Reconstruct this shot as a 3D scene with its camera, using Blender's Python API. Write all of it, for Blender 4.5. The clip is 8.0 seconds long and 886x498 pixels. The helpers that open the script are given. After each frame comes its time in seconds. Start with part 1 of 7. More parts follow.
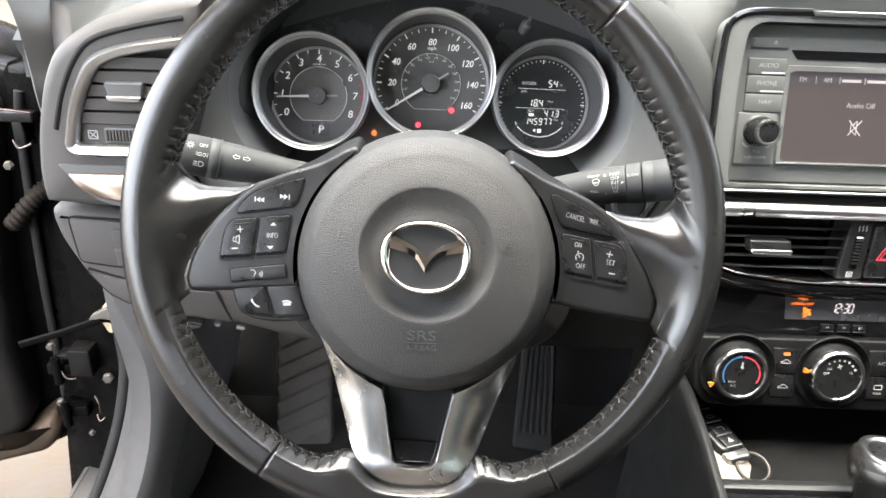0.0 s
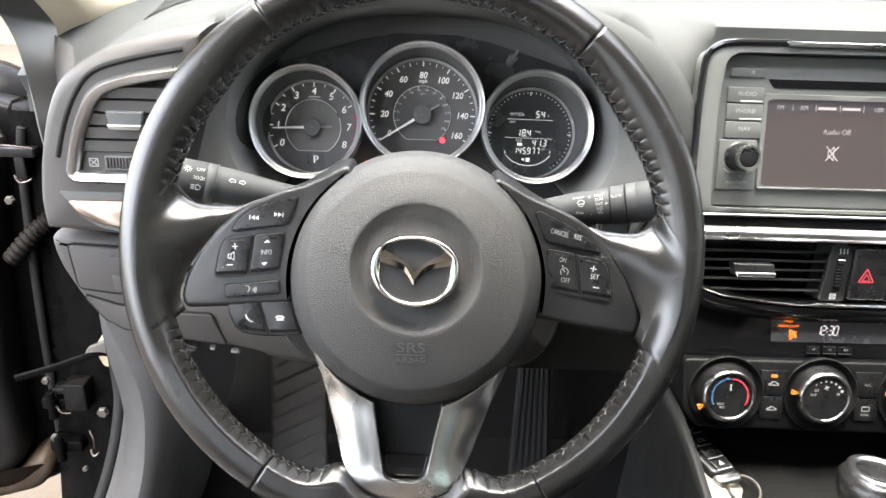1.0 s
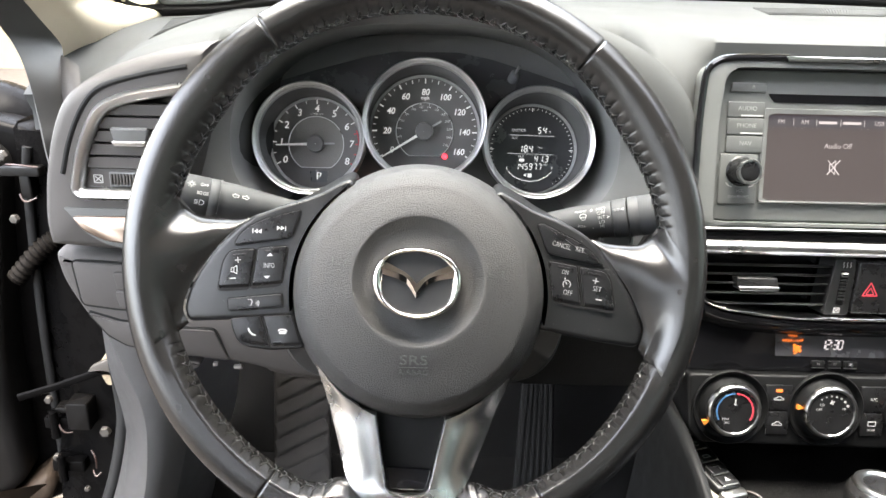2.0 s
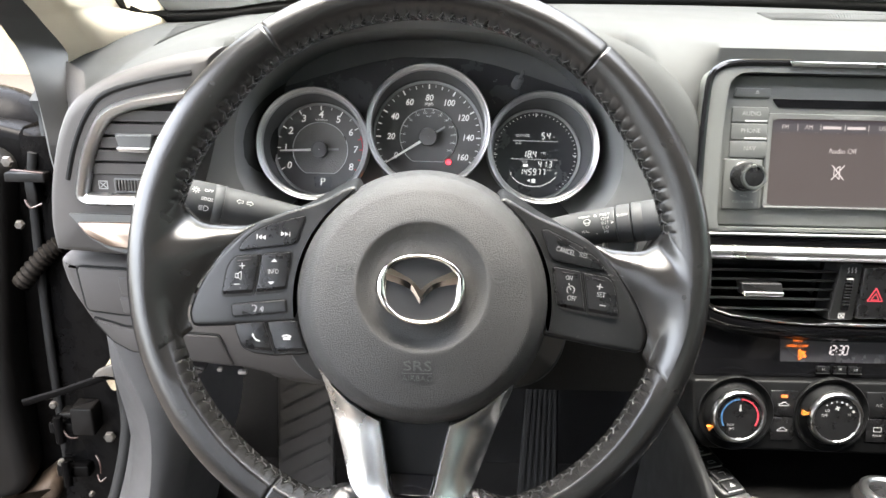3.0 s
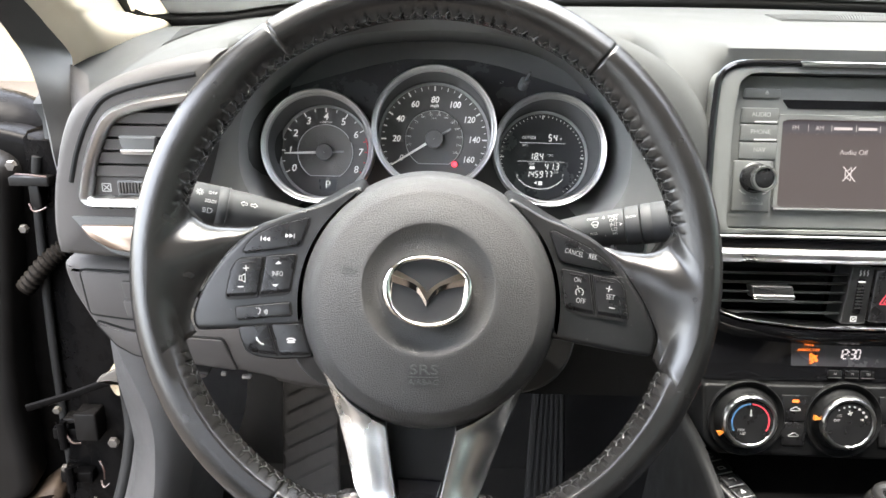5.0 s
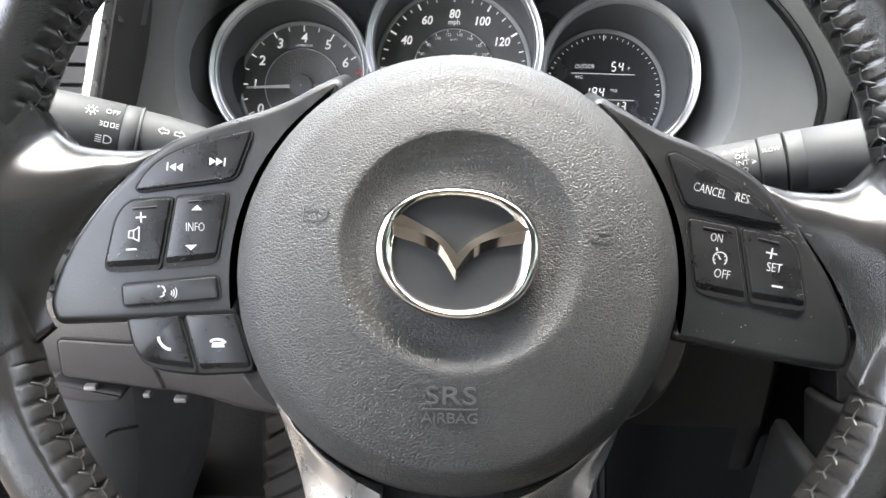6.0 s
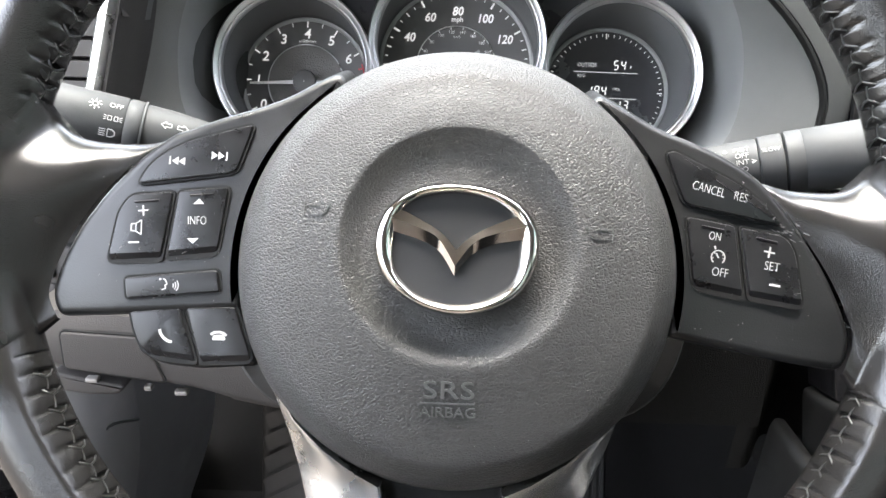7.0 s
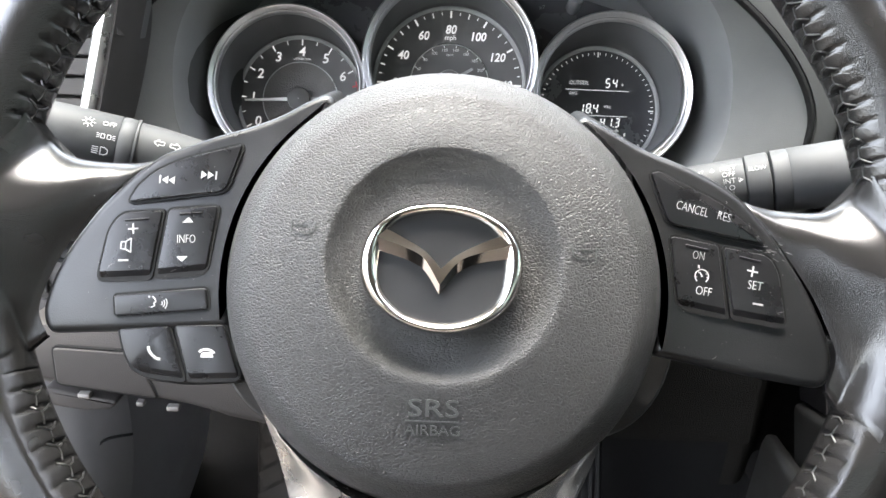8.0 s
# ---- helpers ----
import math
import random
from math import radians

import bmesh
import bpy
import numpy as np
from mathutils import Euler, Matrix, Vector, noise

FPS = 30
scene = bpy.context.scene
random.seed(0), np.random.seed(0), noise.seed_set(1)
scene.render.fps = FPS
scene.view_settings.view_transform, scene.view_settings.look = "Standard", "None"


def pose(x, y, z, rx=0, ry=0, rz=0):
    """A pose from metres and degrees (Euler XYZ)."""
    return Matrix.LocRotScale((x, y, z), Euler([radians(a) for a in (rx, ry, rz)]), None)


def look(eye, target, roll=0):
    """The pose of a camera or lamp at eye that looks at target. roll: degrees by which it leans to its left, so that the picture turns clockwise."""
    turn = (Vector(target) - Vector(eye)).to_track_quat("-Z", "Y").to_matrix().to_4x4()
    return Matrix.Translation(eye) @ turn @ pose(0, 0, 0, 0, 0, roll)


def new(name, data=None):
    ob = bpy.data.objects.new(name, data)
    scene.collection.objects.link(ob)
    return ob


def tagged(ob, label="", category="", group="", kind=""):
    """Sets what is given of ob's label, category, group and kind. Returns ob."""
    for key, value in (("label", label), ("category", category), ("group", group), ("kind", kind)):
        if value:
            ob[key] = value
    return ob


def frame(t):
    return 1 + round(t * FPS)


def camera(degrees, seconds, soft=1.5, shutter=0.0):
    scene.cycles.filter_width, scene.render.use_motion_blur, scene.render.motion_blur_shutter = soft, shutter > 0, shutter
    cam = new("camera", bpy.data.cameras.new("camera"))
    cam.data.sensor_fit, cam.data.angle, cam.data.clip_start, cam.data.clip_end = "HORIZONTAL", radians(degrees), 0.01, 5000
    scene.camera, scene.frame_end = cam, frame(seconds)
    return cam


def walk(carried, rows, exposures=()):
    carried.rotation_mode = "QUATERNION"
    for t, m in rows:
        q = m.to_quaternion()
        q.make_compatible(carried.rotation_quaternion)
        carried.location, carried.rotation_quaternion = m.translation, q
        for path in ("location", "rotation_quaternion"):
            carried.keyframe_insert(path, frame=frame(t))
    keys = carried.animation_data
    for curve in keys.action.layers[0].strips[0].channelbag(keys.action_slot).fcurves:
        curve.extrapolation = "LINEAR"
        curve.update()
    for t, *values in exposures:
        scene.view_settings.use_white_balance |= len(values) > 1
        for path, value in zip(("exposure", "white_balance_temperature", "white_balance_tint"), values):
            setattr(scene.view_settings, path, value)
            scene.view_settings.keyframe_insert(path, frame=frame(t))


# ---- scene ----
cam = camera(59.6, 8.0)
PATH = [
    (0, (0.006, -0.423, 1.084), (0.028, 1.38, 0.219), 2.1),
    (0.5, (0.013, -0.435, 1.071), (0.042, 1.397, 0.269), 2.0),
    (1, (0.012, -0.445, 1.072), (0.037, 1.407, 0.319), 1.8),
    (1.5, (0.013, -0.448, 1.067), (0.033, 1.418, 0.346), 1.6),
    (3, (0.013, -0.448, 1.068), (0.017, 1.429, 0.377), 1.3),
    (3.5, (0.013, -0.447, 1.067), (0.014, 1.431, 0.377), 1.3),
    (4, (0.012, -0.446, 1.066), (0.011, 1.433, 0.381), 1.3),
    (5.0, (0.012, -0.442, 1.063), (0.003, 1.44, 0.386), 1.1),
    (5.3, (0.013, -0.401, 1.039), (-0.003, 1.494, 0.398), 0.9),
    (5.5, (0.012, -0.325, 1.008), (-0.007, 1.572, 0.375), 0.8),
    (6, (-0.001, -0.255, 0.966), (-0.022, 1.636, 0.315), 1.0),
    (6.5, (-0.002, -0.255, 0.964), (-0.027, 1.635, 0.31), 1.3),
    (7, (0.0, -0.257, 0.966), (-0.027, 1.632, 0.309), 1.5),
    (7.5, (0.002, -0.257, 0.967), (-0.024, 1.634, 0.318), 1.7),
    (8, (0.005, -0.259, 0.969), (-0.023, 1.641, 0.344), 1.6),
]
EXPOSURES = [(0.0, 5.14, 6800, 10), (5.0, 5.14, 6750, 10), (6.0, 5.29, 6600, 10), (8.0, 5.29, 6600, 10)]
walk(cam, [(t, look(eye, target, roll)) for t, eye, target, roll in PATH], EXPOSURES)

# ---- light: soft daylight through the glass and the open door ----
world = bpy.data.worlds.new("sky")
scene.world = world
world.use_nodes = True
wn, wl = world.node_tree.nodes, world.node_tree.links
sky = wn.new("ShaderNodeTexSky")
sky.sky_type, sky.sun_disc = "NISHITA", False
sky.sun_elevation, sky.sun_rotation = radians(86), radians(-120)
sky.dust_density = 3.0
wn["Background"].inputs["Strength"].default_value = 0.15
haze = wn.new("ShaderNodeHueSaturation")
haze.inputs["Saturation"].default_value = 0.45
wl.new(sky.outputs["Color"], haze.inputs["Color"])
wl.new(haze.outputs["Color"], wn["Background"].inputs["Color"])
sun = new("sun", bpy.data.lights.new("sun", "SUN"))
sun.data.energy, sun.data.angle, sun.data.color = 0.5, radians(45), (1.0, 0.965, 0.92)
sun.matrix_world = look((-0.15, -0.1, 3.3), (0, 0, 0))


# ---- materials ----
def nodes_of(name):
    m = bpy.data.materials.new(name)
    m.use_nodes = True
    return m, m.node_tree.nodes, m.node_tree.links, m.node_tree.nodes["Principled BSDF"]


def surface(name, colour, rough, metal=0.0, grain=900.0, bump=0.05, vary=0.15, patch=14.0, rough_vary=0.1,
            cells=False, crease=False, coat=0.0, spec=0.5, dist=0.0006, detail=6.0):
    """Grain and patches at two scales, in colour, roughness and relief."""
    m, n, l, p = nodes_of(name)
    tc = n.new("ShaderNodeTexCoord")
    fine = n.new("ShaderNodeTexVoronoi" if cells or crease else "ShaderNodeTexNoise")
    fine.inputs["Scale"].default_value = grain
    l.new(tc.outputs["Object"], fine.inputs["Vector"])
    broad = n.new("ShaderNodeTexNoise")
    broad.inputs["Scale"].default_value = patch
    broad.inputs["Detail"].default_value = detail
    broad.inputs["Roughness"].default_value = 0.65
    l.new(tc.outputs["Object"], broad.inputs["Vector"])
    ramp = n.new("ShaderNodeMapRange")
    ramp.inputs["From Min"].default_value, ramp.inputs["From Max"].default_value = 0.3, 0.7
    ramp.inputs["To Min"].default_value, ramp.inputs["To Max"].default_value = 1.0 - vary, 1.0 + vary
    l.new(broad.outputs[0], ramp.inputs["Value"])
    tint = n.new("ShaderNodeVectorMath")
    tint.operation = "SCALE"
    tint.inputs[0].default_value = colour
    l.new(ramp.outputs[0], tint.inputs["Scale"])
    l.new(tint.outputs[0], p.inputs["Base Color"])
    rr = n.new("ShaderNodeMapRange")
    rr.inputs["From Min"].default_value, rr.inputs["From Max"].default_value = 0.3, 0.7
    rr.inputs["To Min"].default_value, rr.inputs["To Max"].default_value = max(0.02, rough - rough_vary), min(1.0, rough + rough_vary)
    l.new(broad.outputs[0], rr.inputs["Value"])
    l.new(rr.outputs[0], p.inputs["Roughness"])
    p.inputs["Metallic"].default_value = metal
    p.inputs["Specular IOR Level"].default_value = spec
    p.inputs["Coat Weight"].default_value = coat
    p.inputs["Coat Roughness"].default_value = 0.08
    if bump:
        b = n.new("ShaderNodeBump")
        b.inputs["Strength"].default_value, b.inputs["Distance"].default_value = bump, dist
        height = fine.outputs[0]
        if crease:
            # leather-like grain: wavy flat-topped cells with narrow creases
            fine.feature = "DISTANCE_TO_EDGE"
            wave = n.new("ShaderNodeTexNoise")
            wave.inputs["Scale"].default_value = grain * 0.8
            l.new(tc.outputs["Object"], wave.inputs["Vector"])
            warp = n.new("ShaderNodeVectorMath")
            warp.operation = "MULTIPLY_ADD"
            warp.inputs[1].default_value = (1.1 / grain,) * 3
            l.new(wave.outputs["Color"], warp.inputs[0])
            l.new(tc.outputs["Object"], warp.inputs[2])
            long = n.new("ShaderNodeVectorMath")
            long.operation = "MULTIPLY"
            long.inputs[1].default_value = (0.75, 1.15, 1.0)
            l.new(warp.outputs[0], long.inputs[0])
            l.new(long.outputs[0], fine.inputs["Vector"])
            flat = n.new("ShaderNodeMapRange")
            flat.interpolation_type = "SMOOTHSTEP"
            flat.inputs["From Max"].default_value = 0.20
            l.new(fine.outputs[0], flat.inputs["Value"])
            height = flat.outputs[0]
        l.new(height, b.inputs["Height"])
        l.new(b.outputs[0], p.inputs["Normal"])
    return m


def glow(name, colour, strength, base=0.02):
    m, n, l, p = nodes_of(name)
    p.inputs["Base Color"].default_value = (base, base, base, 1)
    p.inputs["Emission Color"].default_value = (*colour, 1)
    p.inputs["Emission Strength"].default_value = strength * 0.075
    p.inputs["Roughness"].default_value = 0.4
    return m


def clear_glass(name, tint=(0.79, 0.81, 0.77)):
    m, n, l, p = nodes_of(name)
    n.remove(p)
    mix, tr, gl, fr = (n.new(k) for k in ("ShaderNodeMixShader", "ShaderNodeBsdfTransparent", "ShaderNodeBsdfGlossy", "ShaderNodeFresnel"))
    gl.inputs["Roughness"].default_value = 0.02
    tr.inputs["Color"].default_value = (*tint, 1)
    l.new(fr.outputs[0], mix.inputs[0])
    l.new(tr.outputs[0], mix.inputs[1])
    l.new(gl.outputs[0], mix.inputs[2])
    l.new(mix.outputs[0], n["Material Output"].inputs["Surface"])
    return m


DASH = surface("soft_grey_dash_plastic", (0.044, 0.0455, 0.0450), 0.75, grain=1500, bump=0.25, vary=0.12, cells=True, spec=0.10)
DASH_DARK = surface("dark_dash_plastic", (0.048, 0.0495, 0.0495), 0.5, grain=1500, bump=0.2, vary=0.12, cells=True)
FASCIA = surface("warm_grey_fascia_plastic", (0.041, 0.0385, 0.037), 0.55, grain=1400, bump=0.2, vary=0.1, cells=True, spec=0.12)
# HOODIN's plastic made paler; the light missing under the hood is in its colour
LINING = surface("paled_hood_lining", (0.115, 0.118, 0.118), 0.6, grain=1200, bump=0.15, vary=0.15)
HOODIN = surface("black_binnacle_plastic", (0.075, 0.076, 0.078), 0.6, grain=1200, bump=0.15, vary=0.15)
LEATHER = surface("worn_black_leather", (0.0088, 0.0084, 0.0082), 0.235, grain=1700, bump=0.15, vary=0.12, patch=60, rough_vary=0.04, detail=2.0, cells=True, spec=0.47)
PADSKIN = surface("grained_airbag_skin", (0.0235, 0.0231, 0.0225), 0.50, grain=820, bump=0.42, vary=0.1, patch=20, crease=True, spec=0.27, dist=0.0011)
SPOKE = surface("satin_black_spoke_plastic", (0.00825, 0.0084, 0.0087), 0.36, grain=1800, bump=0.12, vary=0.2, patch=40, spec=0.25)
BUTTON = surface("black_switch_plastic", (0.00675, 0.00675, 0.0072), 0.30, grain=2000, bump=0.05, vary=0.25, patch=60, spec=0.24)
PIANO = surface("gloss_black_trim", (0.006, 0.006, 0.00675), 0.08, bump=0.0, vary=0.1, rough_vary=0.03, spec=0.3)
CHROME = surface("bright_chrome", (0.85, 0.85, 0.85), 0.10, metal=1.0, bump=0.0, vary=0.05, rough_vary=0.04)
SILVER = surface("satin_silver_trim", (0.42, 0.42, 0.415), 0.30, metal=1.0, grain=2500, bump=0.02, vary=0.06, rough_vary=0.06)
STEEL = surface("dull_bolt_steel", (0.032, 0.028, 0.024), 0.6, metal=0.3, bump=0.05, vary=0.25, patch=60)
RUBBER = surface("black_rubber", (0.006, 0.006, 0.006), 0.6, spec=0.12, grain=900, bump=0.1, vary=0.2)
PAINT = surface("black_body_paint", (0.0018, 0.0017, 0.0017), 0.28, grain=40, bump=0.25, vary=0.3, patch=30, rough_vary=0.1, spec=0.02, dist=0.004)
DOORTRIM = surface("dark_door_trim", (0.024, 0.02325, 0.0225), 0.5, grain=900, bump=0.15, vary=0.25)
DOORIN = surface("black_door_card", (0.0045, 0.0042, 0.0040), 0.45, grain=900, bump=0.15, vary=0.3, spec=0.15)
CREAM = surface("cream_pillar_trim", (0.54, 0.48, 0.375), 0.7, grain=1500, bump=0.1, vary=0.05)
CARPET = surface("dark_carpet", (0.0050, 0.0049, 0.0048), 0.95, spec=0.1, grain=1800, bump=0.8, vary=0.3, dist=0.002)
PEDAL = surface("dark_pedal_rubber", (0.036, 0.034, 0.033), 0.75, spec=0.15, grain=700, bump=0.2, vary=0.2)
PEDALDARK = surface("black_pedal_rubber", (0.0085, 0.0083, 0.0082), 0.75, spec=0.10, grain=700, bump=0.2, vary=0.2)
DIAL = surface("dial_face_grey", (0.068, 0.065, 0.064), 0.5, bump=0.0, vary=0.12, patch=40)
DIAL_IN = surface("dial_centre_mesh", (0.13, 0.122, 0.118), 0.45, grain=950, bump=0.6, vary=0.1, cells=True)
LCDFACE = surface("dark_lcd_face", (0.042, 0.042, 0.046), 0.25, bump=0.0, vary=0.1)
THREAD = surface("dark_grey_thread", (0.020, 0.020, 0.0195), 0.35, grain=2500, bump=0.3, vary=0.2)
PAINTWHITE = surface("white_print", (0.24, 0.24, 0.235), 0.6, bump=0.0, vary=0.08)
GREYPRINT = surface("faded_grey_print", (0.255, 0.255, 0.255), 0.6, bump=0.0, vary=0.15)
# twice as pale as the cover's skin: sheen of the raised marks in colour
EMBOSS = surface("embossed_mark", (0.050, 0.050, 0.049), 0.42, grain=1500, bump=0.3, vary=0.1, spec=0.3)
PAPER = surface("cream_paper_tag", (0.17, 0.155, 0.125), 0.8, grain=300, bump=0.1, vary=0.12, patch=60)
LINER = surface("pale_headliner", (0.55, 0.53, 0.49), 0.9, grain=900, bump=0.2, vary=0.05)
CONCRETE = surface("tan_concrete", (0.019, 0.0132, 0.0072), 0.9, grain=60, bump=0.3, vary=0.4, patch=14, dist=0.004)
COWL = surface("dark_cowl_plastic", (0.02, 0.022, 0.025), 0.45, grain=500, bump=0.2, vary=0.2)
HOODPAINT = surface("dark_bonnet_paint", (0.015, 0.018, 0.022), 0.12, bump=0.0, vary=0.15, coat=0.5)
BACKDROP = surface("tan_wall_render", (0.15, 0.115, 0.066), 0.9, grain=40, bump=0.2, vary=0.1, patch=1.0)
RED_GLOW = glow("red_warning_light", (1.0, 0.03, 0.05), 2.2)
AMBER_GLOW = glow("amber_warning_light", (1.0, 0.20, 0.02), 1.0)
LCD_GLOW = glow("white_lcd_segment", (0.80, 0.84, 0.86), 0.50)
DIM_GLOW = glow("dim_lcd_line", (0.6, 0.63, 0.66), 0.45)
NUM_GLOW = glow("lit_gauge_numeral", (0.85, 0.83, 0.82), 0.25, base=0.55)
SMALL_GLOW = glow("lit_small_numeral", (0.8, 0.8, 0.8), 0.28, base=0.5)
CLOCK_GLOW = glow("white_clock_segment", (0.95, 0.88, 0.92), 0.38)
SCREEN = glow("greyish_pink_screen", (0.36, 0.25, 0.245), 0.095, base=0.012)
SCREEN_BAR = glow("violet_grey_screen_bar", (0.28, 0.23, 0.28), 0.09, base=0.012)
SCREEN_TXT = glow("pale_screen_text", (0.85, 0.74, 0.74), 0.36, base=0.05)
RED_PRINT = surface("red_print", (0.33, 0.028, 0.042), 0.5, bump=0.0, vary=0.05)
BLUE_PRINT = surface("blue_print", (0.03, 0.085, 0.17), 0.5, bump=0.0, vary=0.05)
ORANGE_PRINT = surface("orange_print", (0.45, 0.14, 0.02), 0.5, bump=0.0, vary=0.05)
GAUGE_RING = surface("brushed_gauge_ring", (0.42, 0.42, 0.42), 0.40, metal=1.0, bump=0.0, vary=0.1)
NEEDLE = surface("white_needle", (0.75, 0.735, 0.705), 0.45, bump=0.0, vary=0.04)
PANEL = surface("matt_black_panel_plastic", (0.0048, 0.0049, 0.0051), 0.42, grain=1600, bump=0.12, vary=0.15, patch=30, spec=0.11)
KICK = surface("dark_kick_plastic", (0.022, 0.0215, 0.0215), 0.5, grain=1300, bump=0.2, vary=0.15, cells=True, spec=0.35)
BADGEBLACK = surface("satin_black_badge", (0.014, 0.014, 0.0145), 0.38, bump=0.0, vary=0.2, spec=0.4)
# dash plastic in a paler copy: light on the band is put into its colour
HOODBAND_LIT = surface("lit_grey_hood_plastic", (0.095, 0.096, 0.094), 0.6, grain=1400, bump=0.2, vary=0.1, cells=True, spec=0.25)
SPOKESILVER = surface("brushed_silver_spoke", (0.56, 0.56, 0.55), 0.26, metal=1.0, grain=2500, bump=0.02, vary=0.06, rough_vary=0.05)
# KICK's plastic again, paler to make up for the shade in the footwell
KICKIN = surface("grey_footwell_plastic", (0.078, 0.076, 0.076), 0.6, grain=1300, bump=0.2, vary=0.15, cells=True, spec=0.3)
STALK = surface("matt_black_stalk_plastic", (0.032, 0.033, 0.034), 0.55, grain=1800, bump=0.1, vary=0.15, patch=40, spec=0.12)
BADGE = surface("satin_chrome_badge", (0.62, 0.59, 0.555), 0.12, metal=1.0, bump=0.0, vary=0.08, rough_vary=0.05)
# silver trim metal, darker and warmer to hold down its bright reflection
STRIP = surface("warm_satin_strip", (0.1725, 0.138, 0.1155), 0.36, metal=1.0, grain=2500, bump=0.02, vary=0.05, rough_vary=0.05)
KNOBRING = surface("satin_chrome", (0.20, 0.20, 0.20), 0.30, metal=1.0, bump=0.0, vary=0.08, rough_vary=0.05)
COLUMN = surface("dark_column_plastic", (0.022, 0.022, 0.022), 0.5, grain=1400, bump=0.2, vary=0.12, cells=True, spec=0.3)
GLASS = clear_glass("clear_glass")


# ---- builders ----
def part(name, bm, material, parent=None, label="", smooth=38):
    me = bpy.data.meshes.new(name)
    bmesh.ops.recalc_face_normals(bm, faces=bm.faces)
    bm.to_mesh(me)
    bm.free()
    me.materials.append(material)
    me.polygons.foreach_set("use_smooth", [True] * len(me.polygons))
    me.set_sharp_from_angle(angle=radians(smooth))
    ob = new(name, me)
    if parent:
        ob.parent = parent
    if label:
        ob["label"] = label
    return ob


def thing(name, m, label, category, group="", kind=""):
    ob = new(name)
    ob.empty_display_size = 0.02
    ob.matrix_world = m
    return tagged(ob, label, category, group, kind)


def rounded(pts, r, n=4):
    """Outline with its corners rounded; r is one radius or one for each corner."""
    out, k = [], len(pts)
    for i in range(k):
        a, b, c = (Vector(pts[(i + j) % k]).to_2d() for j in (-1, 0, 1))
        ri = r[i] if isinstance(r, (list, tuple)) else r
        ri = min(ri, (a - b).length * 0.45, (c - b).length * 0.45)
        p, q = b + (a - b).normalized() * ri, b + (c - b).normalized() * ri
        for j in range(n + 1):
            t = j / n
            out.append(p * (1 - t) ** 2 + b * 2 * t * (1 - t) + q * t * t)
    return out


def spline(pts, n=6, closed=False):
    """Smooth curve through points (Catmull-Rom)."""
    P = [Vector(p) for p in pts]
    out, k = [], len(P)
    for i in range(k if closed else k - 1):
        p0, p1, p2, p3 = (P[(i + j) % k] if closed else P[min(max(i + j, 0), k - 1)] for j in (-1, 0, 1, 2))
        for j in range(n):
            t = j / n
            out.append(0.5 * (2 * p1 + (p2 - p0) * t + (2 * p0 - 5 * p1 + 4 * p2 - p3) * t * t + (3 * p1 - p0 - 3 * p2 + p3) * t ** 3))
    if not closed:
        out.append(P[-1])
    return out


def inset(pts, d):
    k, out = len(pts), []
    area = sum(pts[i][0] * pts[(i + 1) % k][1] - pts[(i + 1) % k][0] * pts[i][1] for i in range(k))
    s = 1 if area > 0 else -1
    for i in range(k):
        a, b, c = (Vector(pts[(i + j) % k]).to_2d() for j in (-1, 0, 1))
        e, f = (b - a), (c - b)
        nrm = Vector((-(e.y + f.y), e.x + f.x)) * s
        out.append(b + (nrm.normalized() * d if nrm.length > 1e-9 else Vector((0, 0))))
    return out


def slab(bm, pts, z0, z1, bevel=0.0, steps=3, m=None, bottom=True):
    """Outline raised from z0 to z1 with a rounded upper edge; z1 may be a function of x, y."""
    top = z1 if callable(z1) else (lambda x, y: z1)
    rings = [[(p[0], p[1], z0) for p in pts]]
    for i in range(steps + 1 if bevel else 1):
        a = math.pi / 2 * i / steps if bevel else 0
        ring = inset(pts, bevel * (1 - math.cos(a))) if bevel and i else pts
        rings.append([(q[0], q[1], top(q[0], q[1]) - bevel * (1 - math.sin(a))) for q in ring])
    vs = [[bm.verts.new(m @ Vector(p) if m else p) for p in ring] for ring in rings]
    k = len(pts)
    for a, b in zip(vs, vs[1:]):
        for i in range(k):
            bm.faces.new((a[i], a[(i + 1) % k], b[(i + 1) % k], b[i]))
    bm.faces.new(vs[-1])
    if bottom:
        bm.faces.new(vs[0][::-1])
    return bm


def sheet(bm, rows, close_u=False, close_v=False):
    """Faces over a grid of points."""
    vs = [[bm.verts.new(p) for p in row] for row in rows]
    a, b = len(vs), len(vs[0])
    for i in range(a if close_v else a - 1):
        for j in range(b if close_u else b - 1):
            bm.faces.new((vs[i][j], vs[i][(j + 1) % b], vs[(i + 1) % a][(j + 1) % b], vs[(i + 1) % a][j]))
    return vs


def lathe(bm, profile, n=48, at=(0, 0, 0), sx=1.0, sy=1.0, shift=None):
    """Profile of (r, z) turned round z; shift(z) moves the centre."""
    rows = []
    for r, z in profile:
        ox, oy = shift(z) if shift else (0, 0)
        rows.append([(at[0] + ox + r * sx * math.cos(2 * math.pi * i / n), at[1] + oy + r * sy * math.sin(2 * math.pi * i / n), at[2] + z) for i in range(n)])
    return sheet(bm, rows, close_u=True)


def disc(bm, r, z, n=48, at=(0, 0)):
    bm.faces.new([bm.verts.new((at[0] + r * math.cos(2 * math.pi * i / n), at[1] + r * math.sin(2 * math.pi * i / n), z)) for i in range(n)])


